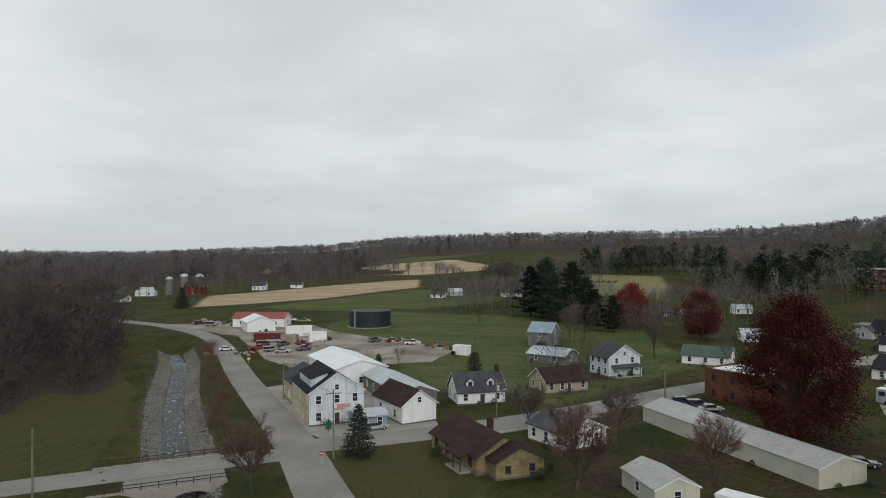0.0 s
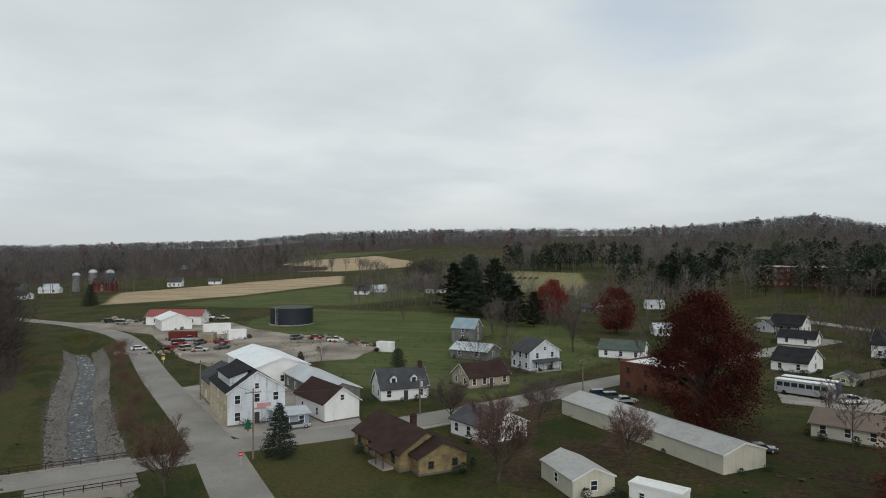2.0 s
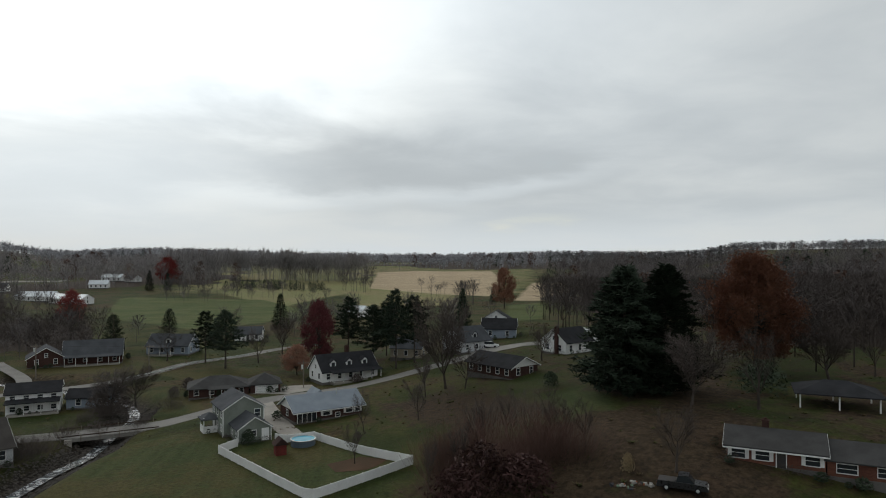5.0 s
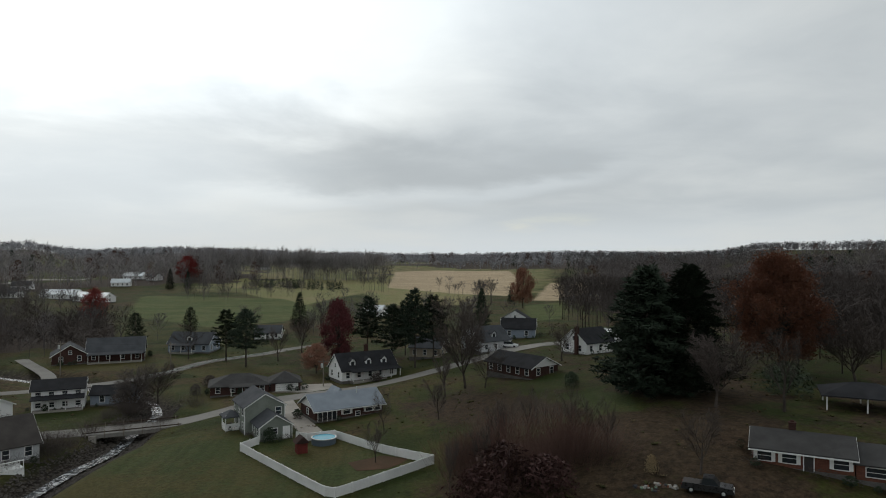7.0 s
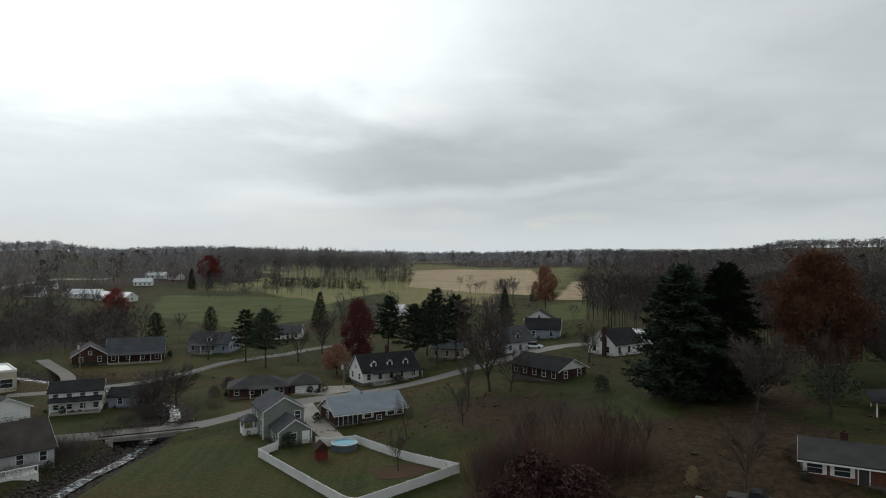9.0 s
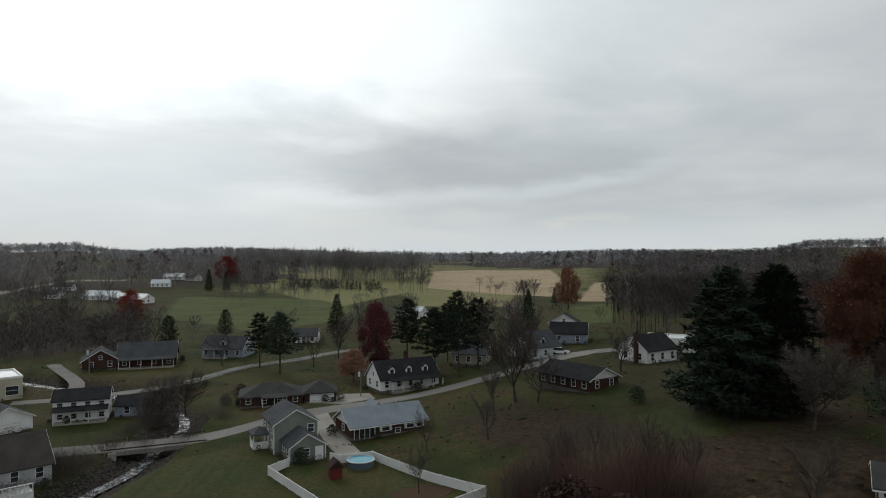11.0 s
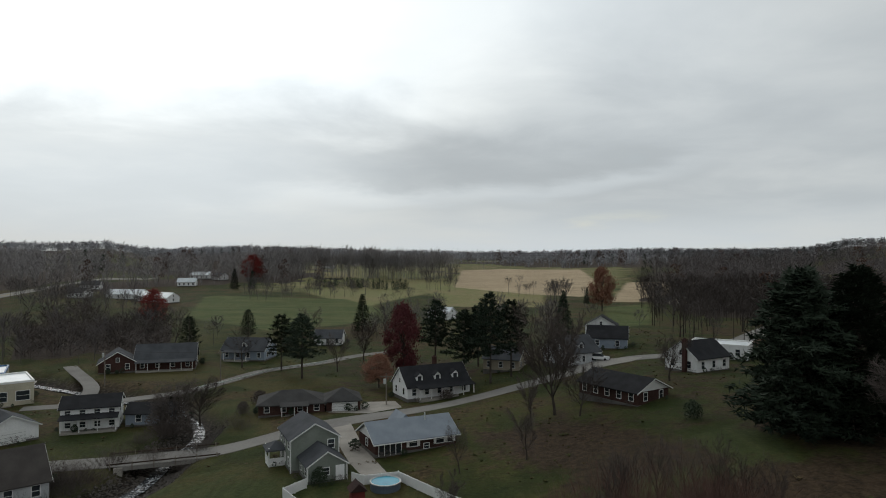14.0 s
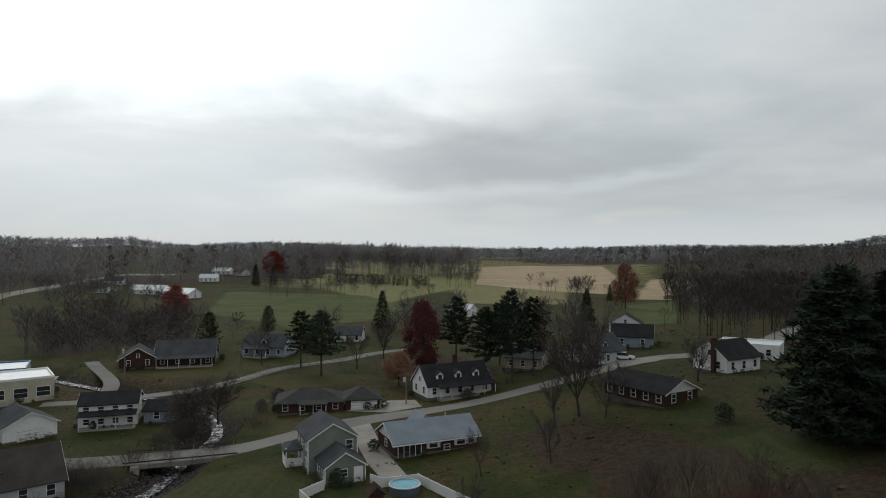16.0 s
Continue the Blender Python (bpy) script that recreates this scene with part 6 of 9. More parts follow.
# ---- east: the main street ----
house("deep red metal-sided long building with charcoal roof", 86.8, 72.0, -52, 17.5, 11, 6.0, 8.0, RED_METAL, ROOF_DARK, "x", front=1, sides=3, storeys=1, name="red_hall", category="building")
house("dark red shop with charcoal roof", 117, 91, -54, 11.6, 12, 4.6, 7.6, RED_METAL, ROOF_DARK, "x", front=1, sides=2, name="red_shop", category="shop")
house("white two-storey house with black roof and brick chimney", 72.9, 59.5, -36, 8.2, 9, 5.2, 7.2, WHITE, ROOF_DARK, "y", front=2, sides=2, chimney=(0.6, -4.8, 8.4), porch=(1, 6.4, 2))
house("low white wing with black roof", 66.4, 58.2, -40, 5.2, 6, 2.8, 4.4, WHITE, ROOF_DARK, "y", front=1, sides=1, name="house_wing")
house("white shed with black shingled roof", 57.6, 65.3, -45, 9.4, 6.5, 2.4, 4.0, WHITE, ROOF_DARK, "x", front=2, sides=1, name="shed", category="shed")
house("large brick house with slate roof and white cornice", 157, 123, -54, 21, 13, 11.0, 14.6, BRICK_DARK, ROOF_DARK, hip=True, front=6, sides=4, storeys=3, name="brick_hotel", category="hotel")
house("tall red-brick house with dark gable roof", 144.5, 111.5, -54, 10, 9, 8.6, 12.2, BRICK, ROOF_DARK, "y", front=3, sides=3, storeys=2)
house("white gabled house with brick ground floor", 119, 100.5, -60, 9.5, 10, 5.6, 9.0, WHITE, ROOF_GREY, "y", front=3, sides=2, storeys=2)
house("white flat-roofed two-storey shop with cornice", 114, 46.2, -55, 15, 9, 6.2, 6.6, WHITE_PLAIN, ROOF_WHITE, flat=True, front=4, sides=2, storeys=2, trim=TRIM, name="white_shop", category="shop")
house("white flat-roofed rear extension of the shop", 117.5, 34.8, -55, 9, 8, 3.3, 3.6, WHITE_PLAIN, ROOF_WHITE, flat=True, front=2, sides=1, name="shop_extension", category="shop")
house("dark-roofed low house behind the white shop", 143, 66, -55, 16, 9, 3.0, 5.4, BRICK_DARK, ROOF_DARK, "x", front=3, sides=2)
house("blue two-storey house with grey roof", 188, 101, -55, 11, 9, 5.5, 8.6, BLUE, ROOF_GREY, "y", front=3, sides=3, storeys=2, porch=(-5, 5, 2))
house("red-brick house with white oriel and porch", 160, 79.5, -52, 10, 9, 6.3, 9.2, BRICK, ROOF_SLATE, "y", front=3, sides=3, storeys=2, porch=(-5, 0, 2))
house("brown bungalow with broad gable", 209, 96, -55, 13, 9, 3.8, 7.4, BRICK_DARK, ROOF_DARK, "y", front=3, sides=2)
house("pink-sided house with blue-grey roof", 178, 65.5, -60, 11, 10, 5.6, 9.0, PINK, ROOF_BLUE, "y", front=3, sides=2, storeys=2)
house("pink garage with brown roof", 166.5, 62.8, -60, 7, 6, 2.4, 4.2, PINK, ROOF_BROWN, "y", front=0, sides=0, garage=(0, 4.5), name="garage", category="garage")
house("white flat-roofed block behind the houses", 205, 83, -55, 14, 8, 5, 5.4, WHITE_PLAIN, ROOF_WHITE, flat=True, front=2, sides=1, name="flat_block", category="building")
house("red-brick four-square house with white trim", 218, 67.5, -56, 12, 10, 5.8, 9.2, BRICK, ROOF_DARK, hip=True, front=3, sides=3, storeys=2, dormers=1, porch=(-5.5, 5.5, 2.2))
house("white garage with charcoal gable roof", 187, 50.5, -41, 8, 10, 2.9, 5.6, WHITE, ROOF_DARK, "y", front=1, sides=1, name="garage", category="garage")
house("white shed with rusty galvanised roof", 127, 16.5, -54, 10, 10, 2.8, 5.2, WHITE_OLD, surface("rusty_galvanised_roof", (0.46, 0.47, 0.47), (0.22, 0.12, 0.08), 0.5, 1.2, 2, 0.2), "x", front=0, sides=1, name="shed", category="shed")
house("dark red outbuilding with black roof", 94.8, 37.4, -37, 10, 8, 3.8, 5.6, BARN_RED, ROOF_DARK, "x", front=2, sides=1, name="outbuilding", category="shed")
house("dark-roofed house close to the green", 89.5, 27.0, -70, 9.5, 10, 3.0, 5.0, GREY_SIDING, ROOF_DARK, hip=True, front=2, sides=2)
house("brown-roofed long house with white trim", 140, 4.6, -58, 17, 10, 2.8, 5.6, BRICK_DARK, ROOF_DARK, "x", front=4, sides=1)
house("grey stone church with steep gable", 262, 72, -46, 13, 20, 9.0, 16.0, STONE_GREY, ROOF_DARK, "y", front=3, sides=4, arch=True, storeys=1, name="stone_church", category="church", wsize=(1.1, 3.0))
house("grey stone church porch wing", 247, 61.5, -46, 10.5, 6, 5.4, 10.5, STONE_GREY, ROOF_DARK, "y", front=3, sides=1, arch=True, name="church_wing", category="church", wsize=(0.9, 2.2))
house("red-brick school hall with white gable trim", 231, 41, -65, 20, 14, 6.2, 10.6, BRICK_OLD, ROOF_DARK, "y", front=3, sides=4, name="brick_hall", category="hall")
house("tan brick fire station with two bays", 225, 20.4, -65, 11, 12, 4.4, 7.4, surface("tan_brick", (0.36, 0.27, 0.17), None, 0.85, 1.0, 6), ROOF_DARK, "y", front=0, sides=1, garage=(-2.4, 3.6), name="fire_station", category="building")

# gambrel-roofed barn
gam = thing("gambrel_barn", 152, 29.4, -92, "white barn with dark gambrel roof", "barn")
part("wall", Build().prism([(-4, -1), (4, -1), (4, 2.8), (2.9, 5.2), (0, 6.5), (-2.9, 5.2), (-4, 2.8)], "x", -8, 8), WHITE, gam)
rf = Build()
for s in (1, -1):
    rf.prism([(s * 4.3, 2.3), (s * 4.3, 2.5), (s * 2.95, 5.45), (s * 2.95, 5.25)], "x", -8.3, 8.3)
    rf.prism([(s * 2.95, 5.25), (s * 2.95, 5.45), (0, 6.75), (0, 6.55)], "x", -8.3, 8.3)
part("roof", rf, ROOF_DARK, gam)
window(gam, -8, 0, 3.6, -90, 0.9, 1.2)


def parish_church():
    """The brick parish church: nave, tower and tall spire."""
    ob = thing("parish_church", 260.5, 107.5, -54.5, "large red-brick parish church with blue-grey slate roof and tall spire", "church")
    L, D, eave, ridge = 54, 18, 13.6, 21.5
    part("nave", Build().prism([(-D / 2, -1), (D / 2, -1), (D / 2, eave), (0, ridge), (-D / 2, eave)], "x", -L / 2 + 3, L / 2), BRICK, ob)
    part("roof", gable_roof(L - 6, D, eave, ridge, 0.5, "x", 0.3), ROOF_SLATE, ob, at=(3, 0, 0))
    part("cornice", Build().box(-L / 2 + 3, -D / 2 - 0.35, eave - 0.7, L / 2, -D / 2, eave - 0.2), BRICK_DARK, ob)
    for i in range(7):
        u = -L / 2 + 4.6 + i * (L - 5.2) / 6
        bt = part("buttress", Build().box(-0.55, -0.9, -1, 0.55, 0, eave - 1.5).prism([(-0.9, eave - 1.5), (0, eave - 1.5), (0, eave - 0.4)], "x", -0.55, 0.55), BRICK, ob, at=(u, -D / 2, 0))
        part("coping", Build().box(-0.35, -0.98, 0.5, 0.35, -0.9, eave - 1.4), TRIM if i % 2 == 0 else CONCRETE, bt)
        if i < 6:
            window(ob, u + (L - 5.2) / 12, -D / 2, 3.2, 0, 2.0, 5.6, CONCRETE, True)
    ch = part("chimney", Build().box(-1, -0.9, -1, 1, 0.9, eave + 6), BRICK, ob, at=(-4.2, -D / 2 + 0.2, 0))
    part("cap", Build().box(-1.15, -1.05, eave + 6, 1.15, 1.05, eave + 6.4), BRICK_DARK, ch)
    tw = part("tower", Build().box(-4.2, -4.2, -1, 4.2, 4.2, 24.5), BRICK, ob, at=(-L / 2 + 4.4, 0, 0))
    part("stone_band", Build().cone(0, 0, 24.5, 26.6, 6.4, 4.6, 4, math.pi / 4), surface("pale_limestone", (0.5, 0.46, 0.38), None, 0.8), tw)
    part("belfry", Build().box(-3.3, -3.3, 26.4, 3.3, 3.3, 38), BRICK, tw)
    for s in (-1, 1):
        for turn, px, py in ((0 if s < 0 else 180, 0, s), (90 * s, s, 0)):
            window(tw, px * 3.3, py * 3.3, 28.2, turn, 1.7, 5.2, BRICK_DARK, True)
            window(tw, px * 4.2, py * 4.2, 12, turn, 1.5, 3.6, CONCRETE, True)
            g = Build().prism([(-3.4, 37), (3.4, 37), (0, 43.5)], "y", -3.45, -2.8)
            part("spire_gable", g, BRICK, tw, turn=turn, at=(0, 0, 0))
            ring = Build()
            for i in range(14):
                p, q = 2 * math.pi * i / 14, 2 * math.pi * (i + 1) / 14
                ring.prism([(0, 36.3), (1.35 * math.cos(p), 36.3 + 1.35 * math.sin(p)), (1.35 * math.cos(q), 36.3 + 1.35 * math.sin(q))], "y", -3.46, -3.36)
            part("clock", ring, DARK_TRIM, tw, turn=turn, at=(0, 0, 0))
    sp = part("spire", Build().cone(0, 0, 37.5, 61, 4.0, 0.35, 8, math.pi / 8), surface("green_grey_spire", (0.13, 0.15, 0.14), (0.085, 0.10, 0.095), 0.6, 0.8, 5, 0.2), tw)
    part("collar", Build().cone(0, 0, 50.0, 50.8, 1.9, 1.7, 8, math.pi / 8), DARK_TRIM, sp)
    part("cross", Build().box(-0.09, -0.09, 60.5, 0.09, 0.09, 65.6).box(-0.8, -0.08, 63.8, 0.8, 0.08, 64.05).cone(0, 0, 61.2, 61.9, 0.35, 0.35, 8), DARK_TRIM, sp)
    for sx in (-1, 1):
        for sy in (-1, 1):
            part("pinnacle", Build().cone(sx * 3.3, sy * 3.3, 37.0, 39.2, 0.6, 0.6, 8).cone(sx * 3.3, sy * 3.3, 39.2, 42.5, 0.7, 0.03, 8), ROOF_SLATE, tw)


parish_church()
cup = thing("church_cupola", 283, 77, -54, "white octagonal church belfry with dark onion cap", "cupola", z=2.0)
part("drum", Build().cone(0, 0, 0, 27.5, 3.0, 2.7, 8), WHITE_PLAIN, cup)
part("cornice", Build().cone(0, 0, 27.5, 28.2, 3.3, 3.3, 8).cone(0, 0, 19, 19.6, 3.4, 3.4, 8), TRIM, cup)
part("cap", Build().cone(0, 0, 28.2, 30.2, 2.5, 2.4, 12).cone(0, 0, 30.2, 32, 2.4, 0.5, 12).cone(0, 0, 32, 36.5, 0.3, 0.05, 8), ROOF_DARK, cup)
lantern(256, 31, 9.0, 2.4, 7.5, "small white belfry with louvred openings", WHITE_PLAIN, ROOF_GREY)

# ---- south-east: the highway bridge and the inn ----
inn = house("white-painted inn gable with dark shuttered windows", 137.7, -104.5, -118, 7.6, 9, 5.2, 7.8, WHITE_PLAIN, ROOF_BROWN, "y", front=3, sides=3, storeys=2, name="inn", category="inn", chimney=(0, 1.5, 9.2))
for k in range(3):
    for e in (-0.68, 0.68):
        for zz in (0.93, 3.53):
            part("shutter", Build().box(-2.53 + 2.53 * k + e - 0.17, -4.6, zz, -2.53 + 2.53 * k + e + 0.17, -4.52, zz + 1.35), HEDGE_PAINT, inn, "dark green louvred shutter")
inn_wing = house("white-painted inn wing with brown roof and door canopy", 132.3, -113.9, -118, 14, 7, 4.8, 7.4, WHITE_PLAIN, ROOF_BROWN, "x", front=5, sides=2, storeys=2, door=0.0, name="inn_wing", category="inn")
part("canopy", Build().prism([(-1.5, 2.4), (1.5, 2.4), (0, 3.3)], "y", -5.2, -3.45), ROOF_SLATE, inn_wing, "small gabled door canopy")
for u in (-1.3, 1.3):
    part("post", Build().box(u - 0.07, -5.1, 0, u + 0.07, -4.96, 2.45), TRIM, inn_wing)
house("dark red-brick two-storey flats with hipped dark roof", 134, -57.5, -141, 12.5, 12, 5.8, 8.2, BRICK_DARK, ROOF_DARK, hip=True, front=3, sides=2, storeys=2, name="flats", category="flats", trim=DARK_TRIM)
house("red-brick flats wing with hipped dark roof", 127.5, -66.5, -100, 9.7, 11, 5.8, 8.0, BRICK_OLD, ROOF_DARK, hip=True, front=3, sides=2, storeys=2, name="flats_wing", category="flats")
house("dark hip-roofed house with white-framed windows", 169.2, -89.9, -146, 14.5, 10, 3.2, 5.4, BRICK_DARK, ROOF_DARK, hip=True, front=3, sides=2)
house("brick office building with broad slate-grey roof", 80.0, -41.5, -112, 24, 15, 3.0, 6.0, BRICK, surface("blue_grey_shingles", (0.075, 0.088, 0.10), (0.06, 0.07, 0.08), 0.8, 0.8, 9), hip=True, front=5, sides=3, name="office_building", category="office")
house("white gabled house with dark vertical bands", 160, -62, -140, 8, 8, 5, 8, WHITE, ROOF_DARK, "y", front=2, sides=2, storeys=2)
gas = house("pale concrete former filling station with white flat roof", 101, -164, -141, 12, 12, 4.6, 4.3, surface("pale_block", (0.48, 0.44, 0.34), None, 0.8), ROOF_WHITE, flat=True, front=3, sides=3, storeys=1, name="filling_station",
            category="shop", wsize=(2.4, 1.9), trim=TRIM)
house("low office wing with blue fascia and white roof", 113.5, -176, -150, 11, 12, 4.0, 4.3, surface("pale_block", (0.48, 0.44, 0.34)), ROOF_WHITE, flat=True, front=2, sides=1, trim=surface("blue_fascia", (0.03, 0.12, 0.26), None, 0.5), name="station_office", category="shop", wsize=(2.2, 2.0))
house("tan two-storey house with grey gable", 91.1, -129.7, -135, 10, 8, 4.2, 6.6, TAN, ROOF_GREY, "x", front=3, sides=2, storeys=2, dormers=1)
house("white gabled garage beside the tan house", 81.5, -137, -130, 8, 9, 2.6, 4.6, WHITE, ROOF_GREY, "y", front=1, sides=1, garage=(0, 4), name="garage", category="garage")
house("pale grey cape house with steep gable and dark roof", 74.4, -101.5, -140, 8.0, 11, 3.0, 6.2, LIGHT_GREY, ROOF_UMBER, "y", front=3, sides=2)
cape = house("pale grey house with long brown-grey roof, dormer and white deck", 65.4, -107.5, -138, 15, 9.5, 2.8, 6.2, LIGHT_GREY, ROOF_UMBER, "x", front=5, sides=2, dormers=1)
deck = part("deck", Build().box(-4.5, -8.4, -1.2, 4.5, -4.8, 0.3), TRIM, cape, "white-railed wooden deck")
for i in range(19):
    part("baluster", Build().box(-0.05, -0.05, 0, 0.05, 0.05, 1.0), TRIM, deck, at=(-4.4 + i * 0.49, -8.3, 0.3))
part("rail", Build().box(-4.5, -8.4, 1.3, 4.5, -8.2, 1.42), TRIM, deck)
house("white clapboard house with black roof", 70.6, -145.4, -160, 9.4, 6.6, 4.2, 5.7, WHITE, ROOF_DARK, "x", front=4, sides=2, storeys=2, porch=(-4.5, 4.5, 2))
house("dark-roofed wing of the white house", 60.4, -148.5, -172, 9, 5.6, 2.4, 3.7, BLUE_GREY, ROOF_DARK, "x", front=2, sides=1, name="house_wing")
house("long brick ranch house with grey roof and porch", 82.5, -205.5, -163, 15, 10, 2.6, 6.4, BRICK_DARK, ROOF_GREY, "x", front=4, sides=2, porch=(-7, 7, 2))
house("brick gabled wing of the ranch house", 93.5, -200.5, -155, 9, 9, 2.6, 5.4, BRICK_DARK, ROOF_GREY, "y", front=2, sides=2, name="house_wing")
house("blue-grey bungalow with white porch and shed dormer", 64.5, -220.4, 172, 13, 9, 3.0, 6.0, BLUE_GREY, ROOF_GREY, "x", front=4, sides=2, dormers=1, porch=(-5, 2, 2.2), dormer_wall=TRIM)
house("white cottage behind the pines", 46, -248.7, -179, 9, 8, 2.6, 4.8, WHITE, ROOF_GREY, front=3, sides=2)

# ---- south: the lane, the grey house and the hill ----
gh = house("sage-grey two-storey house with gabled roof", 25.9, -121.2, 205, 6.8, 8.0, 4.5, 6.5, GREY_SIDING, ROOF_GREY, "y", front=0, sides=3, storeys=2, z=1.2, over=0.3)
window(gh, 2.3, -4.0, 2.9, 0, 0.9, 1.2)
garage_wing = house("sage-grey single-storey wing with gabled roof", 22.7, -115.25, 205, 5.3, 5.3, 2.3, 4.0, GREY_SIDING, ROOF_GREY, "y", front=0, sides=2, name="house_wing", z=1.2, over=0.3)
window(garage_wing, -0.3, -2.65, 1.0, 0, 1.0, 0.9)
part("double_door", Build().box(1.1, -2.72, 0.1, 2.3, -2.62, 2.1), WHITE_PLAIN, garage_wing, "white double door")
for gx, gy, gw in ((-3.42, -4.02, 4.5), (3.42, -4.02, 4.5)):
    part("corner_board", Build().box(gx - 0.07, gy - 0.02, 0, gx + 0.07, gy + 0.1, gw), TRIM, gh)
for gx in (-2.67, 2.67):
    part("corner_board", Build().box(gx - 0.07, -2.68, 0, gx + 0.07, -2.56, 2.3), TRIM, garage_wing)
porch = thing("porch", 30.6, -120.6, 205, "small grey side porch with white rails and posts", "porch", z=1.2)
part("floor", Build().box(-1.2, -1.4, -0.8, 1.2, 1.4, 0.35), TRIM, porch)
part("roof", hip_roof(2.6, 3.0, 2.5, 3.3, 0.25), ROOF_GREY, porch)
for u0, v0, u1, v1 in ((-1.2, -1.4, -1.1, 1.4), (-1.1, -1.4, 1.2, -1.3)):
    part("railing", Build().box(u0, v0, 0.5, u1, v1, 1.15), TRIM, porch)
for u, v in ((-1.15, -1.35), (1.1, -1.35), (-1.15, 1.35), (1.1, 1.35)):
    part("post", Build().box(-0.08, -0.08, 0.4, 0.08, 0.08, 2.65), TRIM, porch, at=(u, v, 0))
blue_ranch = house("red-brick ranch house with pale blue-grey roof", 12.0, -129.4, 206, 13.4, 7.6, 2.2, 4.2, BRICK_DARK, ROOF_BLUE, "x", front=0, sides=1, over=0.6, z=1.4)
part("gable_panel", Build().prism([(-3.7, 2.15), (3.7, 2.15), (0, 4.1)], "x", -6.76, -6.72), TRIM, blue_ranch, "white-painted gable triangle")
for wx, ww in ((-0.6, 1.3), (3.9, 1.3), (5.6, 0.9)):
    window(blue_ranch, wx, -3.8, 0.85, 0, ww, 1.15)
    for e in (-1, 1):
        part("shutter", Build().box(wx + e * (ww / 2 + 0.28) - 0.17, -3.9, 0.8, wx + e * (ww / 2 + 0.28) + 0.17, -3.81, 2.05), TRIM, blue_ranch, "white shutter")
window(blue_ranch, 1.6, -3.8, 0.3, 0, 0.85, 0.75)
part("screened_porch", Build().box(-6.2, -3.92, 0.2, -2.6, -3.81, 2.0), GLASS, blue_ranch, "dark screened porch bay")
for u in (-6.2, -5.3, -4.4, -3.5, -2.6):
    part("porch_post", Build().box(u - 0.05, -3.98, 0, u + 0.05, -3.9, 2.1), TRIM, blue_ranch)
part("roof_vent", Build().cone(0, 0, 3.2, 5.0, 0.12, 0.12, 8), STEEL, blue_ranch, at=(2.6, -0.9, 0))
part("rear_gable", Build().prism([(-2.4, 2.2), (2.4, 2.2), (0, 4.75)], "y", 0.2, 4.5), ROOF_BLUE, blue_ranch, at=(-0.2, 0, 0))
part("gutter", Build().box(-7.2, -4.5, 1.78, 7.2, -4.38, 1.92), TRIM, blue_ranch, "white eaves gutter")
dorm = house("white cape house with black roof, three dormers and porch", 9.5, -171.6, 208, 15.0, 8, 2.9, 6.4, WHITE, ROOF_DARK, "x", front=5, sides=2, dormers=3, chimney=(1.0, 0.5, 8.0), porch=(-5.5, 7.6, 2.0))
house("brick ranch house with dark hipped roof", 36.8, -156.8, 193, 12.5, 8.6, 2.3, 4.2, BRICK_DARK, ROOF_SMOKE, hip=True, front=4, sides=2, porch=(-2, 3, 1.6))
house("brick double garage with dark hipped roof", 27.0, -158.4, 192, 6.6, 7, 2.3, 4.2, BRICK_DARK, ROOF_SMOKE, hip=True, front=0, sides=1, garage=(0.3, 5.0), name="garage", category="garage")
dark_ranch = house("dark brick ranch house with white gable end", -25.0, -141.5, 125, 13.0, 8, 2.5, 4.3, BRICK_DARK, ROOF_DARK, "x", front=5, sides=2, over=0.6)
part("gable_panel", Build().prism([(-3.9, 2.45), (3.9, 2.45), (0, 4.2)], "x", 6.52, 6.56), TRIM, dark_ranch, "white-painted gable triangle")
house("white gabled house with black roof and dark chimney", -46.0, -163.5, 212, 10, 8, 3.1, 6.0, WHITE, ROOF_DARK, "x", front=3, sides=2, chimney=(-5.3, -1.2, 6.6))
house("white flat-roofed modern house on the hill", -57.9, -181.1, 150, 12.8, 9, 3.0, 3.3, WHITE_PLAIN, ROOF_WHITE, flat=True, front=3, sides=1)
house("grey gabled house with dormer on the hill", -23.8, -185.3, 210, 10, 9, 3.2, 6.6, LIGHT_GREY, ROOF_GREY, "x", front=3, sides=2, dormers=1)
house("tan house beneath the pines", -8.6, -192, 160, 9, 9, 3.0, 5.4, TAN, ROOF_GREY, "x", front=3, sides=2)
house("dark house behind the grey gable", -36, -200, 165, 10, 8, 3.0, 5.6, BLUE_GREY, ROOF_DARK, "x", front=2, sides=2)
house("white house at the paddock edge", -40, -225, 165, 9, 8, 3.0, 5.6, WHITE, ROOF_DARK, "y", front=2, sides=2)
house("small tan cottage across the paddock", -118, -389.3, 179, 8.2, 7, 3.2, 6.2, TAN, ROOF_GREY, "y", front=1, sides=1)
long_ranch = house("long red-brick ranch house with grey roof and white shutters", -46.9, -79.1, 148, 10.6, 7.5, 2.35, 3.75, BRICK_OLD, ROOF_SMOKE, "x", front=4, sides=2, over=0.5, z=6.3, wsize=(1.5, 1.2), door=0.7, chimney=(-1, 0.4, 4.7))
for wx in (-3.98, -1.32, 3.98):
    for e in (-1.0, 1.0):
        part("shutter", Build().box(wx + e - 0.18, -3.85, 0.8, wx + e + 0.18, -3.76, 2.15), TRIM, long_ranch, "white louvred shutter")
part("gutter", Build().box(-5.7, -4.42, 2.02, 5.7, -4.3, 2.16), TRIM, long_ranch, "white eaves gutter")
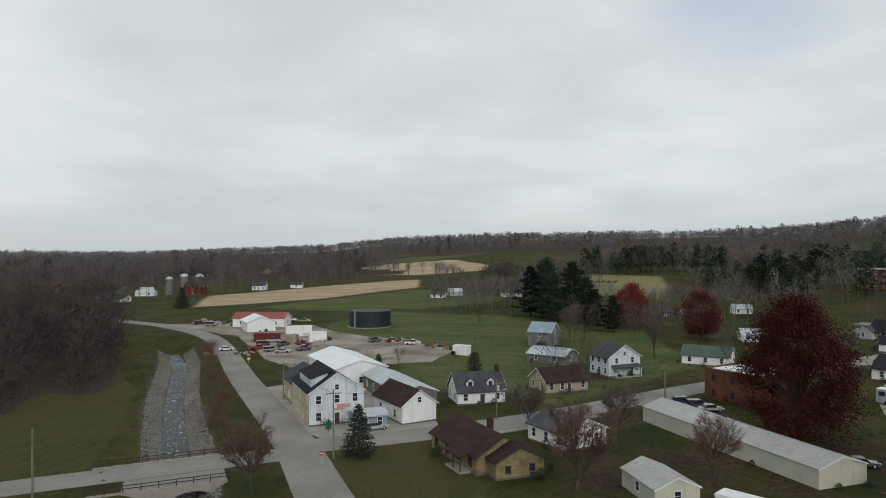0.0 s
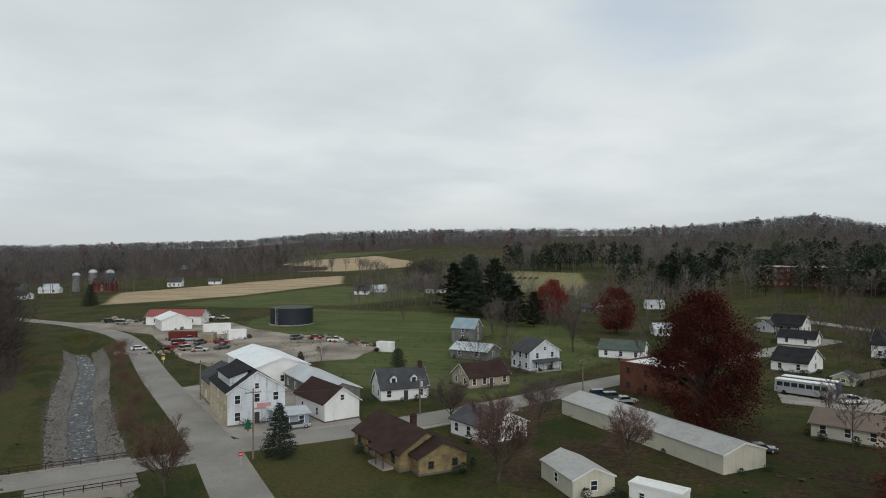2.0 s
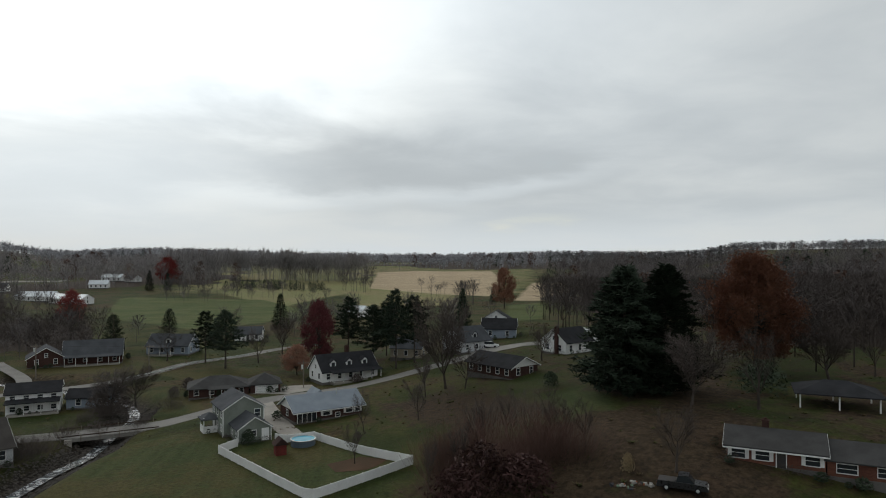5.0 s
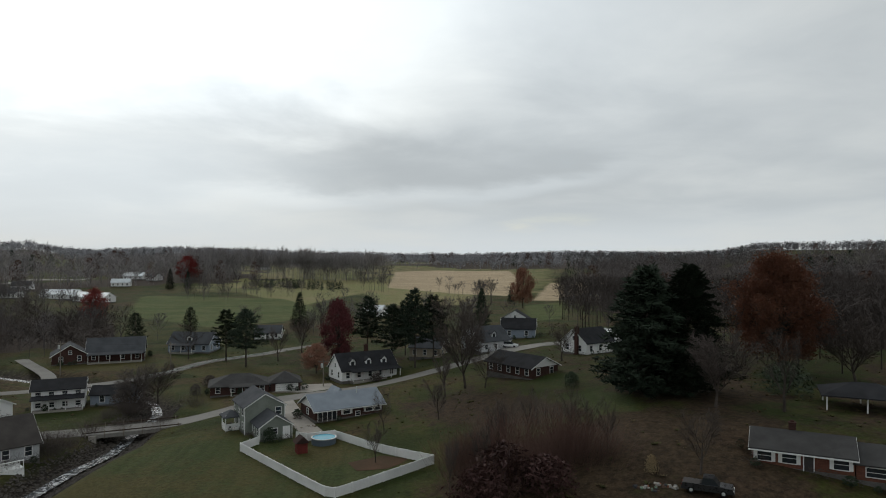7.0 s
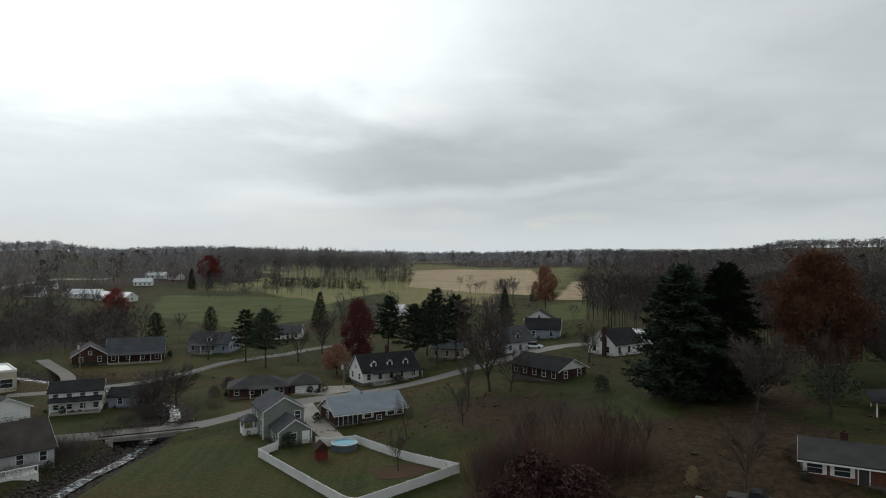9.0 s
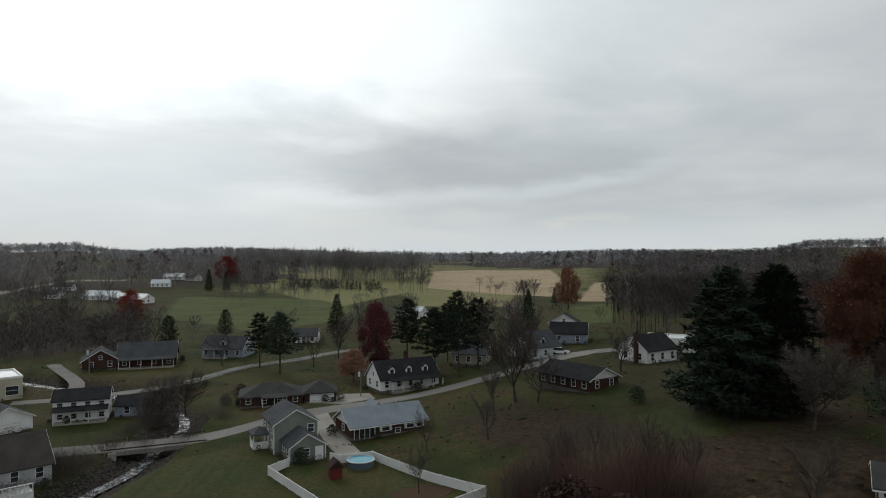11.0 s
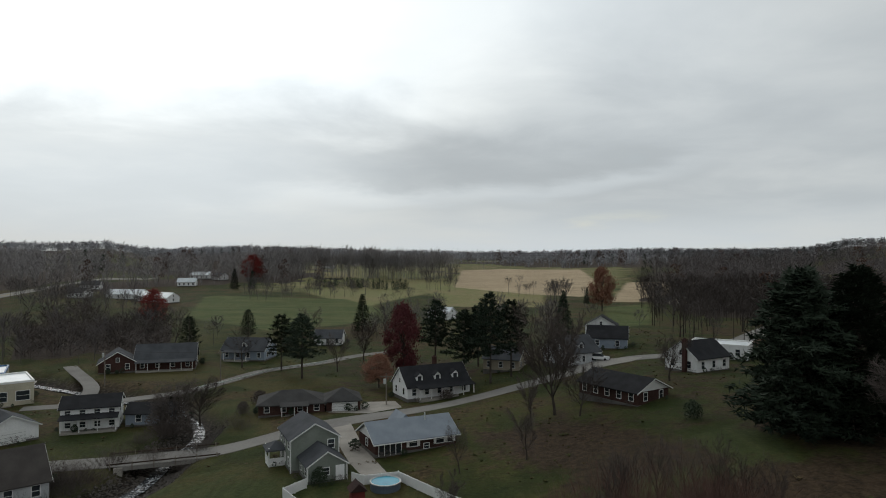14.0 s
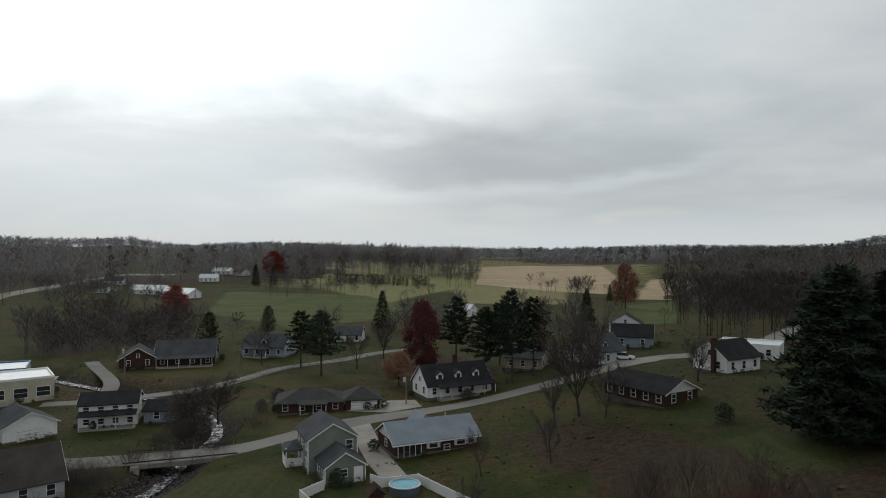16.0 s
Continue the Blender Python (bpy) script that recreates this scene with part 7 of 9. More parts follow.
house("white-framed porch wing of the brick ranch house", -54.9, -74.1, 148, 8.0, 7.0, 2.2, 3.6, BRICK_OLD, ROOF_SMOKE, "x", front=2, sides=1, z=5.9, name="house_wing", wsize=(2.0, 1.7))
pav = thing("open_shelter", -68.5, -97.0, 150, "open shelter with dark roof on white posts", "shelter", z=8.2)
part("roof", hip_roof(11, 8, 2.7, 4.2, 0.5), ROOF_DARK, pav)
for u in (-5.2, 0, 5.2):
    for v in (-3.7, 3.7):
        part("post", Build().box(-0.1, -0.1, -1, 0.1, 0.1, 2.6), TRIM, pav, at=(u, v, 0))

fence("picket_fence", ((23.9, -110.4), (26.0, -106.8), (11.3, -86.2), (9.9, -85.4)), 1.25, "white vinyl picket fence round the lawn", TRIM)
fence("picket_fence", ((9.9, -85.4), (3.9, -89.3), (-2.9, -93.4), (4.0, -101.7), (12.1, -113.0)), 1.25, "white vinyl picket fence round the lawn", TRIM)
fence("picket_fence", ((12.1, -113.0), (16.6, -111.6), (18.4, -113.0)), 1.25, "short white vinyl picket fence beside the grey house", TRIM)
pool = thing("swimming_pool", 13.6, -110.3, 0, "round above-ground swimming pool with turquoise water", "pool")
part("wall", Build().cone(0, 0, -0.4, 0.95, 1.95, 1.95, 28), surface("pool_wall", (0.10, 0.13, 0.16), None, 0.5), pool)
part("water", Build().cone(0, 0, 0.9, 0.98, 1.88, 1.88, 28), surface("pool_cover", (0.04, 0.30, 0.40), (0.03, 0.22, 0.32), 0.25, 0.6, 4, 0.2), pool, "turquoise winter cover")
rim = Build()
for i in range(28):
    p, q = 2 * math.pi * i / 28, 2 * math.pi * (i + 1) / 28
    rim.prism([(1.86 * math.cos(p), 1.86 * math.sin(p)), (2.04 * math.cos(p), 2.04 * math.sin(p)), (2.04 * math.cos(q), 2.04 * math.sin(q)), (1.86 * math.cos(q), 1.86 * math.sin(q))], "z", 0.95, 1.05)
part("rim", rim, STEEL, pool)
play = thing("playhouse", 16.6, -105.6, 20, "dark red wooden playhouse with pitched roof", "playhouse")
part("wall", Build().box(-0.8, -0.8, -0.2, 0.8, 0.8, 1.7), BARN_RED, play)
part("roof", Build().prism([(-1.1, 1.6), (1.1, 1.6), (0, 2.6)], "y", -1.1, 1.1), ROOF_BROWN, play)

for i, (x, y, w, roof, wall) in enumerate(((174.7, -7.7, 11, ROOF_GREY, LIGHT_GREY), (185.9, -15, 10, ROOF_BROWN, TAN), (203.6, -20.9, 12, ROOF_BROWN, BRICK_DARK), (210.6, -30, 11, ROOF_GREY, WHITE), (267.7, -35.9, 14, ROOF_DARK, WHITE),
                                      (310, 5.5, 14, ROOF_DARK, BARN_RED), (352, 20.5, 12, ROOF_GREY, WHITE), (285.5, -10.5, 13, ROOF_BROWN, TAN), (207.8, 2, 12, ROOF_BROWN, BRICK_DARK), (238, 26, 9, ROOF_DARK, WHITE), (195.8, 15.5, 9, ROOF_DARK, BRICK_DARK),
                                      (300, 48, 11, ROOF_GREY, WHITE), (318, 60, 10, ROOF_DARK, LIGHT_GREY), (290, 26, 10, ROOF_DARK, WHITE))):
    house("modest village house with dark roof and small yard", x, y, (-75, -55, -85, -60)[i % 4], w, 8, 3.0 + 0.8 * (i % 3), 5.4 + 0.9 * (i % 3), wall, roof, "xy"[i % 2], front=3, sides=2, group="village houses")
patch("lot_village", [(176, 20), (205, 30), (222, 6), (196, -2)], ASPHALT, "worn asphalt yard between the houses", 0.05, 6, 0.8)
for i, (x, y, h, w) in enumerate(((131.4, 31.2, 10, 6), (129, 34, 8, 5), (166.7, 51.3, 5, 4), (163, 48, 5, 4), (159.5, 44.2, 5, 4), (221.6, 14.8, 9, 6), (413.7, -57, 17, 12), (428, -11, 16, 10), (181, 258, 15, 9), (250, 20, 10, 6))):
    conifer(x, y, h, w, i, "dark evergreen among the village houses", "cedar" if h < 6 else "pine")
strip("road_garden_track", ((97.6, 130.8), (120, 150), (147.9, 170.5)), 3.4, ASPHALT, "pale garden track behind the street", lift=0.05)
strip("road_cross", ((131.2, 211.5), (148, 183), (164.5, 156.4), (176, 138), (190, 116)), 6.5, ASPHALT, "cross street below the convent", lift=0.05)

# ---- trees and bushes ----
conifer(-46.6, 96.4, 8.2, 6.4, 0, "dark green spruce at the street corner")
conifer(-247.5, 296.3, 11, 10, 1, "dark spruce beside the highway")
for dx, dy, h, w in ((0, 0, 27, 17), (10, 6, 25, 16), (-9, 8, 23, 15), (4, -8, 21, 14), (17, -4, 19, 14), (-3, 12, 26, 15)):
    conifer(-50 + dx, 292 + dy, h, w, int(h) % 3, "tall dark white pine in a grove", "pine")
conifer(-27.7, 264.7, 16, 12, 1, "dark broad pine by the grove", "pine")
conifer(-20, 262, 14, 9, 2, "dark pine by the grove", "pine")
conifer(-49.1, 172, 5.5, 5, 0, "dark conical evergreen on the lawn", "cedar")
conifer(-76.4, 170.8, 3.9, 2.6, 1, "clipped dark cedar beside the warehouse", "cedar")
leafy(20.8, 126.5, 25, 23.5, DEEP_RED_LEAVES, "maroon_a", "large maroon oak still in leaf", 56000, 0.17, 0.08, 3, 0.25)
leafy(43.8, 90.3, 21.5, 25, DEEP_RED_LEAVES, "maroon_b", "large maroon oak holding its leaves", 56000, 0.17, 0.03, 8, 0.75)
leafy(-13.9, 284.6, 17.5, 18, RED_LEAVES, "crimson_a", "bright crimson maple in full leaf", 12000, 0.30, 0.12, 5)
leafy(10.7, 252.3, 17.5, 18, DEEP_RED_LEAVES, "maroon_c", "dark red maple in full leaf", 12000, 0.30, 0.12, 6)
leafy(-72.0, -124.5, 23.5, 21, RUST_LEAVES, "rust_a", "large rust-brown oak in leaf", 46000, 0.23, 0.2, 9)
leafy(17.4, -197.2, 18.5, 12, WINE_LEAVES, "crimson_b", "narrow crimson maple behind the houses", 12000, 0.3, 0.1, 10)
leafy(158, -540, 20, 20, RED_LEAVES, "crimson_a", "far russet oak on the meadow")
leafy(-65.7, -338.7, 21, 15, RUST_LEAVES, "rust_b", "russet oak at the field edge", 10000, 0.3, 0.18, 12)
leafy(22, -180, 8, 9, RUST_LEAVES, "rust_b", "low russet beech beside the pines")
leafy(128, -300, 15, 14, RED_LEAVES, "crimson_a", "russet maple in the woods edge")
conifer(76.5, 111.5, 14, 12.5, 2, "broad green pine in the garden", "pine")
conifer(64.3, 91.2, 7, 4.8, 0, "dark upright juniper on the lawn", "cedar")
conifer(47.5, 78.8, 7, 4.8, 1, "dark upright juniper on the lawn", "cedar")
conifer(76, 190, 8, 6, 2, "dark round cedar by the white house", "cedar")
for x, y, h, w in ((208.4, 198.1, 20, 13), (219.1, 197.7, 19, 12), (214, 206, 17, 11)):
    conifer(x, y, h, w, int(x) % 3, "dark spruce before the convent")
for x, y, h in ((315, 233, 24), (304, 220, 19), (330, 240, 21)):
    conifer(x, y, h, 10, int(x) % 3, "tall dark pine beside the convent tower", "tall")
conifer(160, 215, 17, 9, 1, "slender green pine before the convent", "pine")
for x, y, h, w in ((229.6, -88.5, 18.5, 9), (236, -97, 16, 9), (224, -94, 15, 8)):
    conifer(x, y, h, w, int(h) % 3, "dark cedar cluster on the lawn", "cedar")
conifer(301, -79, 19, 10, 0, "dark spruce on the meadow")
for i, (x, y, h) in enumerate(((166, -160, 31), (158, -166, 33), (152, -172, 30), (147, -178, 29), (171, -170, 27), (162, -182, 28))):
    conifer(x, y, h, 12, i, "very tall ragged white pine at the wood's edge", "tall")
for i, (x, y, h) in enumerate(((210, -120, 22), (203, -132, 20))):
    conifer(x, y, h, 10, i, "green pine among bare trees", "pine")
conifer(-40.0, -110.5, 21.5, 17, 0, "large dense dark pine on the lawn", "broad")
conifer(-47.0, -110.0, 21.5, 15, 1, "large dense dark pine on the lawn", "broad")
conifer(-43, -114.5, 19, 14, 2, "large dense dark pine on the lawn", "broad")
for i, (x, y, h, w) in enumerate(((-3.9, -177, 20.5, 10), (2, -182, 17, 9), (-9, -181, 18, 9), (9.4, -207, 18, 10), (-2, -200, 16, 9))):
    conifer(x, y, h, w, i, "dark pine behind the white cape house", "tall")
conifer(42.4, -190.8, 16, 10, 1, "ragged dark pine by the farm road", "tall")
conifer(50, -200.4, 15, 8.5, 2, "ragged dark pine by the farm road", "tall")
conifer(85.9, -229.5, 11.2, 7.6, 0, "dark conical cedar behind the house", "cedar")
conifer(78, -263.5, 9.8, 6.6, 1, "dark conical cedar behind the house", "cedar")
conifer(39.3, -281.3, 14.5, 9.5, 2, "dark spruce in the meadow")
conifer(-26.9, -215, 15, 8, 0, "dark spruce behind the houses")
for x, y, h in ((150, -470, 14), (140, -476, 12), (-70, -395, 9)):
    conifer(x, y, h, h * 0.55, int(x) % 3, "far dark spruce in the fields")
for i, (x, y, h, w) in enumerate(((-73.3, 178, 6, 1), (-16, 118, 8, 1),
                                  (-75, 272, 10, 1), (-30, 178, 12, 1), (-20, 176, 13, 1), (-4, 210, 14, 1), (-28, 240, 15, 1), (-60, 330, 18, 1), (-75, 335, 16, 1), (-5, 235, 14, 1),
                                  (108, 110, 11, 1.1), (118, 186, 12, 1), (88, 180, 12, 1), (45, 140, 8, 1.1), (140, 215, 14, 1), (160, 180, 9, 1), (98, 208, 10, 1), (75, 240, 11, 1),
                                  (118.3, -20.7, 13, 1.2), (135, -26, 17, 1), (123, -45, 14, 1), (148, -40, 15, 1),
                                  (160, -20, 14, 1), (150, -10, 12, 1), (175, -45, 15, 1), (190, -60, 14, 1), (142, 22, 9, 1), (170, 15, 10, 1), (200, 5, 13, 1), (240, -20, 13, 1),
                                  (-55, -95.7, 14, 0.9), (-5.3, -116.5, 7.4, 0.9), (3.9, -114.3, 7.6, 0.8), (5.1, -97.8, 6.5, 0.8), (-92, -118, 12, 1),
                                  (-33.1, -77, 9, 1), (-36, -150, 9, 1.2), (-8, -133, 9, 1), (-16, -134, 10, 1), (62, -205, 12, 1),
                                  (35, -200, 11, 1), (30, -215, 12, 1), (95, -240, 15, 1), (25, -240, 13, 1), (-15, -230, 14, 1), (-45, -120, 8, 1), (-88, -140, 15, 1), (-70, -150, 16, 1),
                                  (60, -98, 7, 1), (-60, -215, 15, 1), (10, -260, 14, 1), (55, -262, 12, 1), (110, -255, 15, 1), (-95, -105, 15, 1))):
    bare(x, y, h, i, width=w)
for i, (x, y, h, w) in enumerate(((-53.6, 77.7, 11, 1.0), (-11.9, 91.2, 13, 1.0), (6, 102, 10.5, 1.0))):
    big_bare(x, y, h, i, "large russet-twigged leafless tree near the houses", w, True)
for i, (x, y, h, w) in enumerate(((54.5, -142, 10.5, 1.1), (51.5, -147, 9, 1.2), (110, -14, 15, 1), (125, -20, 17, 0.9), (139, -12, 16, 1), (146, -30, 16, 0.9), (114, -34, 13, 1), (155, -52, 15, 0.9), (119.9, -4.3, 18.5, 0.9), (130.9, -33.3, 18.5, 0.9), (-12.5, -137.3, 19.5, 0.8), (-24.5, 122.8, 8.5, 1.2), (-8.4, 121.9, 11, 1.0), (-80.6, -115.1, 13, 1.2), (-46.5, -99.9, 13, 1.0), (127.5, -38.4, 16, 1.0))):
    big_bare(x, y, h, i, width=w)
for i, (x, y, h) in enumerate(((-17, -90, 8.5), (-12, -88, 8.5), (-20, -86, 7.5), (-14, -83, 8), (-23, -84, 6), (-7, -79, 6))):
    brush(x, y, h, 7, TWIGS_RED, "russet leafless thicket on the slope", "slope" + str(i % 2))
for i in range(12):
    a, d = rng.uniform(0, 6.28), rng.uniform(0, 1) ** 0.5
    brush(-15 + 12 * d * math.cos(a), -83 + 10 * d * math.sin(a), rng.uniform(3, 7.5), 6, TWIGS_RED if i % 3 else TWIGS, "dense leafless thicket on the near slope", "slope" + str(i % 3))
for i, (x, y, h) in enumerate(((-11, -90, 9), (-13, -93, 8), (-16, -91, 9.5), (-19, -92, 8.5), (-21, -89, 9), (-8, -84, 8), (-23, -88, 7.5), (-4, -82, 7), (-6, -87, 6), (-25, -86, 7))):
    bare(x, y, h, i, "slender leafless sapling on the slope", 0.62, "saplings")
bush(-10.5, -80.5, 5.8, 9, DARK_RED_TWIGS, "dense dark red-brown bush on the slope", "dark_red")
bush(-7, -77, 4.8, 8, DARK_RED_TWIGS, "dense dark red-brown bush on the slope", "dark_red")
big_bare(92.5, 95.5, 14.5, 1, "dark spreading leafless yard tree behind the red barn")
bush(91, 103.5, 2.4, 3.0, HEDGE, "clipped dark evergreen shrub in a back yard", "ever")
bush(94.5, 106.5, 1.9, 2.6, HEDGE, "low dark evergreen shrub in a back yard", "ever")
bush(-15, -78, 4.5, 8, DARK_RED_TWIGS, "dense dark red-brown bush on the slope", "dark_red")
bush(-62.3, -107.1, 5.5, 9.5, HEDGE, "broad dark evergreen shrub on the lawn", "ever")
bush(-27.9, -78.7, 2.2, 1.8, DRY_GRASS, "tuft of pale ornamental grass", "tuft", "ornamental_grass")
for x, y in ((72, -86), (74, -87.5), (70, -85)):
    bush(x, y, 1.8, 3, DRY_GRASS, "clump of pale ornamental grass on the bank", "tuft", "ornamental_grass")
bush(22.4, -111.3, 2.5, 2.8, HEDGE, "round dark evergreen shrub by the fence", "ever")
bush(-30.6, -123, 2.8, 3.4, HEDGE, "dark rounded shrub beside the lawn", "ever")

# ---- vehicles ----
car(3.0, 149.5, 20, C_BLUE, "suv", "blue hatchback parked by the brick shop")
car(5.6, 147.5, 20, C_GREY, "suv", "grey estate car parked by the brick shop")
car(8.0, 145.2, 20, C_WHITE, "saloon", "white saloon parked by the brick shop")
car(-50.8, 111.8, 42, C_SILVER, "saloon", "silver car parked by the mill")
car(27, 114.4, 10, C_GREY, "saloon", "grey car parked under the maroon oak")
car(54, 154, 15, C_WHITE, "pickup", "white pickup truck on the concrete pad")
car(102.5, -117.7, 125, C_SILVER, "pickup", "silver pickup on the highway")
for x, y, k in ((185.8, -237.7, "saloon"), (216, -285.8, "saloon"), (226, -308, "suv"), (231, -320, "suv"), (250, -360, "saloon")):
    car(x, y, -56, C_WHITE if k == "saloon" else C_TAN, k, "pale car on the highway", group="cars on the highway")
car(94.5, -67, 60, C_WHITE, "pickup", "white pickup in the car park")
car(93.4, -64, 60, C_GREY, "suv", "dark suv in the car park")
car(92.6, -61.2, 60, C_WHITE, "saloon", "white car in the car park")
car(80.8, -69.5, -20, C_TAN, "suv", "tan suv in the car park")
car(98.1, -75.5, 0, C_BLACK, "van", "dark utility van in the car park")
car(129.5, -132.9, -10, C_WHITE, "suv", "white suv beside the inn")
car(125, -127.5, -10, C_BLACK, "saloon", "black car beside the inn")
car(120, -121.7, -10, C_SILVER, "pickup", "silver pickup beside the inn")
car(125.2, 2.6, 30, C_WHITE, "saloon", "white car on the lawn edge")
car(-30, -183, 160, C_WHITE, "suv", "white suv on the hill driveway")
car(-32.2, -73.4, 150, C_BLACK, "pickup", "black pickup below the brick ranch house")
u = np.array([math.cos(radians(35.4)), math.sin(radians(35.4))])
for s, side, kind, colour in ((92, -3.75, "suv", C_GREY), (113, 3.75, "saloon", C_WHITE), (133, 3.75, "suv", C_WHITE), (139, 3.75, "van", C_WHITE), (147, 3.2, "suv", C_BLACK),
                              (94, -3.75, "saloon", C_SILVER), (101, -3.75, "saloon", C_BLACK), (121, -3.75, "pickup", C_BLACK), (134, -3.75, "suv", C_GREY), (150, -3.75, "saloon", C_WHITE),
                              (159, -3.75, "saloon", C_SILVER), (98, 3.75, "suv", C_GREY), (205, -2, "saloon", C_WHITE), (212, 3.75, "suv", C_BLACK), (226, -3.75, "saloon", C_BLACK),
                              (233, -3.75, "suv", C_RED), (240, -3.75, "saloon", C_GREY), (248, -3.75, "suv", C_BLACK), (256, -3.75, "saloon", C_WHITE), (268, 3.75, "saloon", C_SILVER),
                              (280, 3.75, "suv", C_GREY), (290, -3.75, "saloon", C_BLACK), (298, -3.75, "suv", C_GREY), (306, -3.75, "saloon", C_WHITE), (330, -3.75, "saloon", C_GREY),
                              (345, -3.75, "suv", C_BLACK), (360, -3.75, "saloon", C_SILVER), (380, -3.75, "suv", C_BLACK), (318, 3.75, "suv", C_RED)):
    line = centre_line(MAIN_STREET, 1.0)
    i = int(np.argmin(np.abs(np.hypot(line[:, 0], line[:, 1]) - s)))
    d = line[i + 1] - line[i]
    d = d / np.hypot(*d)
    p = line[i] + side * np.array([-d[1], d[0]])
    car(float(p[0]), float(p[1]), math.degrees(math.atan2(d[1], d[0])) + (180 if side > 0 else 0), colour, kind, "car parked along the main street", group="cars on the main street")

# ---- poles ----
for x, y, h, t in ((-49.9, 94.2, 10.8, 40), (-0.8, 151.3, 8.3, 50), (-31.6, 126.2, 7.5, 50), (-80.5, 128.8, 8.5, 40), (120, -130, 9, 30), (77, -66, 9.5, 30),
                   (86, -106.5, 6, 30), (96, 66, 9.5, 35), (150, 105, 9.5, 35), (200, 142, 9.5, 35), (80, 36, 9, 35), (112, -147, 9, 30), (170, 10, 10, 60), (60.5, -184, 8, 20),
                   (88, -183, 8.5, 20), (18.5, -162, 6.5, 0)):
    pole(x, y, h, t, lamp=h - 2 if int(x) % 2 else None, box=int(y) % 3 == 0)

pole(-79.5, 66.5, 9.2, 40, False)

# ---- woods ----


def spots_in(test, n_try, r0, r1, seed, gap, h, w, az=(-235, 60)):
    """Evenly random places, between two distances and headings, that pass the test."""
    g = np.random.RandomState(seed)
    area = radians(az[1] - az[0]) * (r1 * r1 - r0 * r0) / 2
    n = int(area / (gap * gap))
    r = np.sqrt(g.uniform(r0 * r0, r1 * r1, n))
    a = np.radians(g.uniform(az[0], az[1], n))
    x, y = -np.sin(a) * r, np.cos(a) * r
    keep = test(x, y)
    x, y = x[keep], y[keep]
    hh = g.uniform(h[0], h[1], len(x))
    return np.stack([x, y, land(x, y), g.uniform(0, 6.28, len(x)), hh * g.uniform(w[0], w[1], len(x)), hh], -1)


near = spots_in(wooded, 0, 150, 440, 1, 6.8, (9, 19), (0.8, 1.2))
# the southern copse is scrub, lower than the other woods
scrub = (near[:, 0] > 80) & (near[:, 1] < -200) & (near[:, 1] > -320)
near[scrub, 5] *= 0.55
near[scrub, 4] *= 0.8
for k in range(3):
    scatter("woodland_near", "leafless grey-brown woodland", wood_template(31 + k, 10, 5, 8, 0.42, 0.12, 0.007, 0.105, 0.0034), near[near[:, 0] < 0][k::3], TWIGS_DARK)
    scatter("woodland_near", "leafless grey woodland", wood_template(34 + k, 10, 5, 8, 0.42, 0.12, 0.007, 0.105, 0.0034), near[near[:, 0] >= 0][k::3], TWIGS)
under = spots_in(wooded, 0, 150, 440, 41, 5.2, (2.5, 6.5), (1.0, 1.5))
scatter("undergrowth", "leafless brown undergrowth along the woods", wood_template(44, 8, 4, 5, 0.8, 0.03, 0.008, 0.22, 0.007), under, TWIGS_DARK)
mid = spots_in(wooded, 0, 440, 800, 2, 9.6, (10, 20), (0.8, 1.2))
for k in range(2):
    # slopes to the south take the twig colour paled by painted haze
    scatter("woodland_mid", "leafless woodland on the slopes", wood_template(51 + k, 7, 4, 3, 0.42, 0.10, 0.010, 0.13, 0.0085), mid[(mid[:, 1] < -220) & (mid[:, 0] > -60)][k::2], TWIGS_MID_HAZE)
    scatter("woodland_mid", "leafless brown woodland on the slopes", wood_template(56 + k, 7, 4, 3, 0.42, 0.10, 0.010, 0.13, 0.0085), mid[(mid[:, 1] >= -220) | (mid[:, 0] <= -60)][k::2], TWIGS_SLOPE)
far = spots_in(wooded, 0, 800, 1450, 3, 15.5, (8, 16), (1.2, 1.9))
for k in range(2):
    # southern ridge takes the palest twigs, with haze in their colour
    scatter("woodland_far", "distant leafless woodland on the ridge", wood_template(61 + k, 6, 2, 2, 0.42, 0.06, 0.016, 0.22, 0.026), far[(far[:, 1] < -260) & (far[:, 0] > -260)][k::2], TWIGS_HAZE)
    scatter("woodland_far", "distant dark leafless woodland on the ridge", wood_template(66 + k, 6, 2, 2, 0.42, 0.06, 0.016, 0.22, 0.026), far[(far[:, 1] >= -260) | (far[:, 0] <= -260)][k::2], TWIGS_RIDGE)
russet = spots_in(wooded, 0, 220, 1000, 21, 60, (12, 19), (0.8, 1.1))
scatter("russet_woods", "russet oaks holding leaves among the bare woods", leaf_template(22, 110, 0.06), russet, leaves("dull_russet_leaves", (0.060, 0.034, 0.026), (0.115, 0.068, 0.052)))
ever = spots_in(lambda x, y: wooded(x, y) & (np.sin(x / 37) * np.sin(y / 41 + x / 90) > 0.8), 0, 300, 900, 4, 15, (10, 19), (0.7, 1.2))
scatter("evergreen_woods", "dark evergreens among the bare woods", far_conifer_template(5), ever, NEEDLES)


def cluster(x0, y0, x1, y1, n, seed, h, w):
    """Random places in a long clump between two points."""
    g = np.random.RandomState(seed)
    u, v = g.uniform(0, 1, n), g.normal(0, 0.5, n)
    d = math.hypot(x1 - x0, y1 - y0)
    side = 0.22 * d
    x, y = x0 + (x1 - x0) * u - (y1 - y0) / d * v * side, y0 + (y1 - y0) * u + (x1 - x0) / d * v * side
    hh = g.uniform(h[0], h[1], n)
    return np.stack([x, y, land(x, y), g.uniform(0, 6.28, n), hh * g.uniform(w[0], w[1], n), hh], -1)


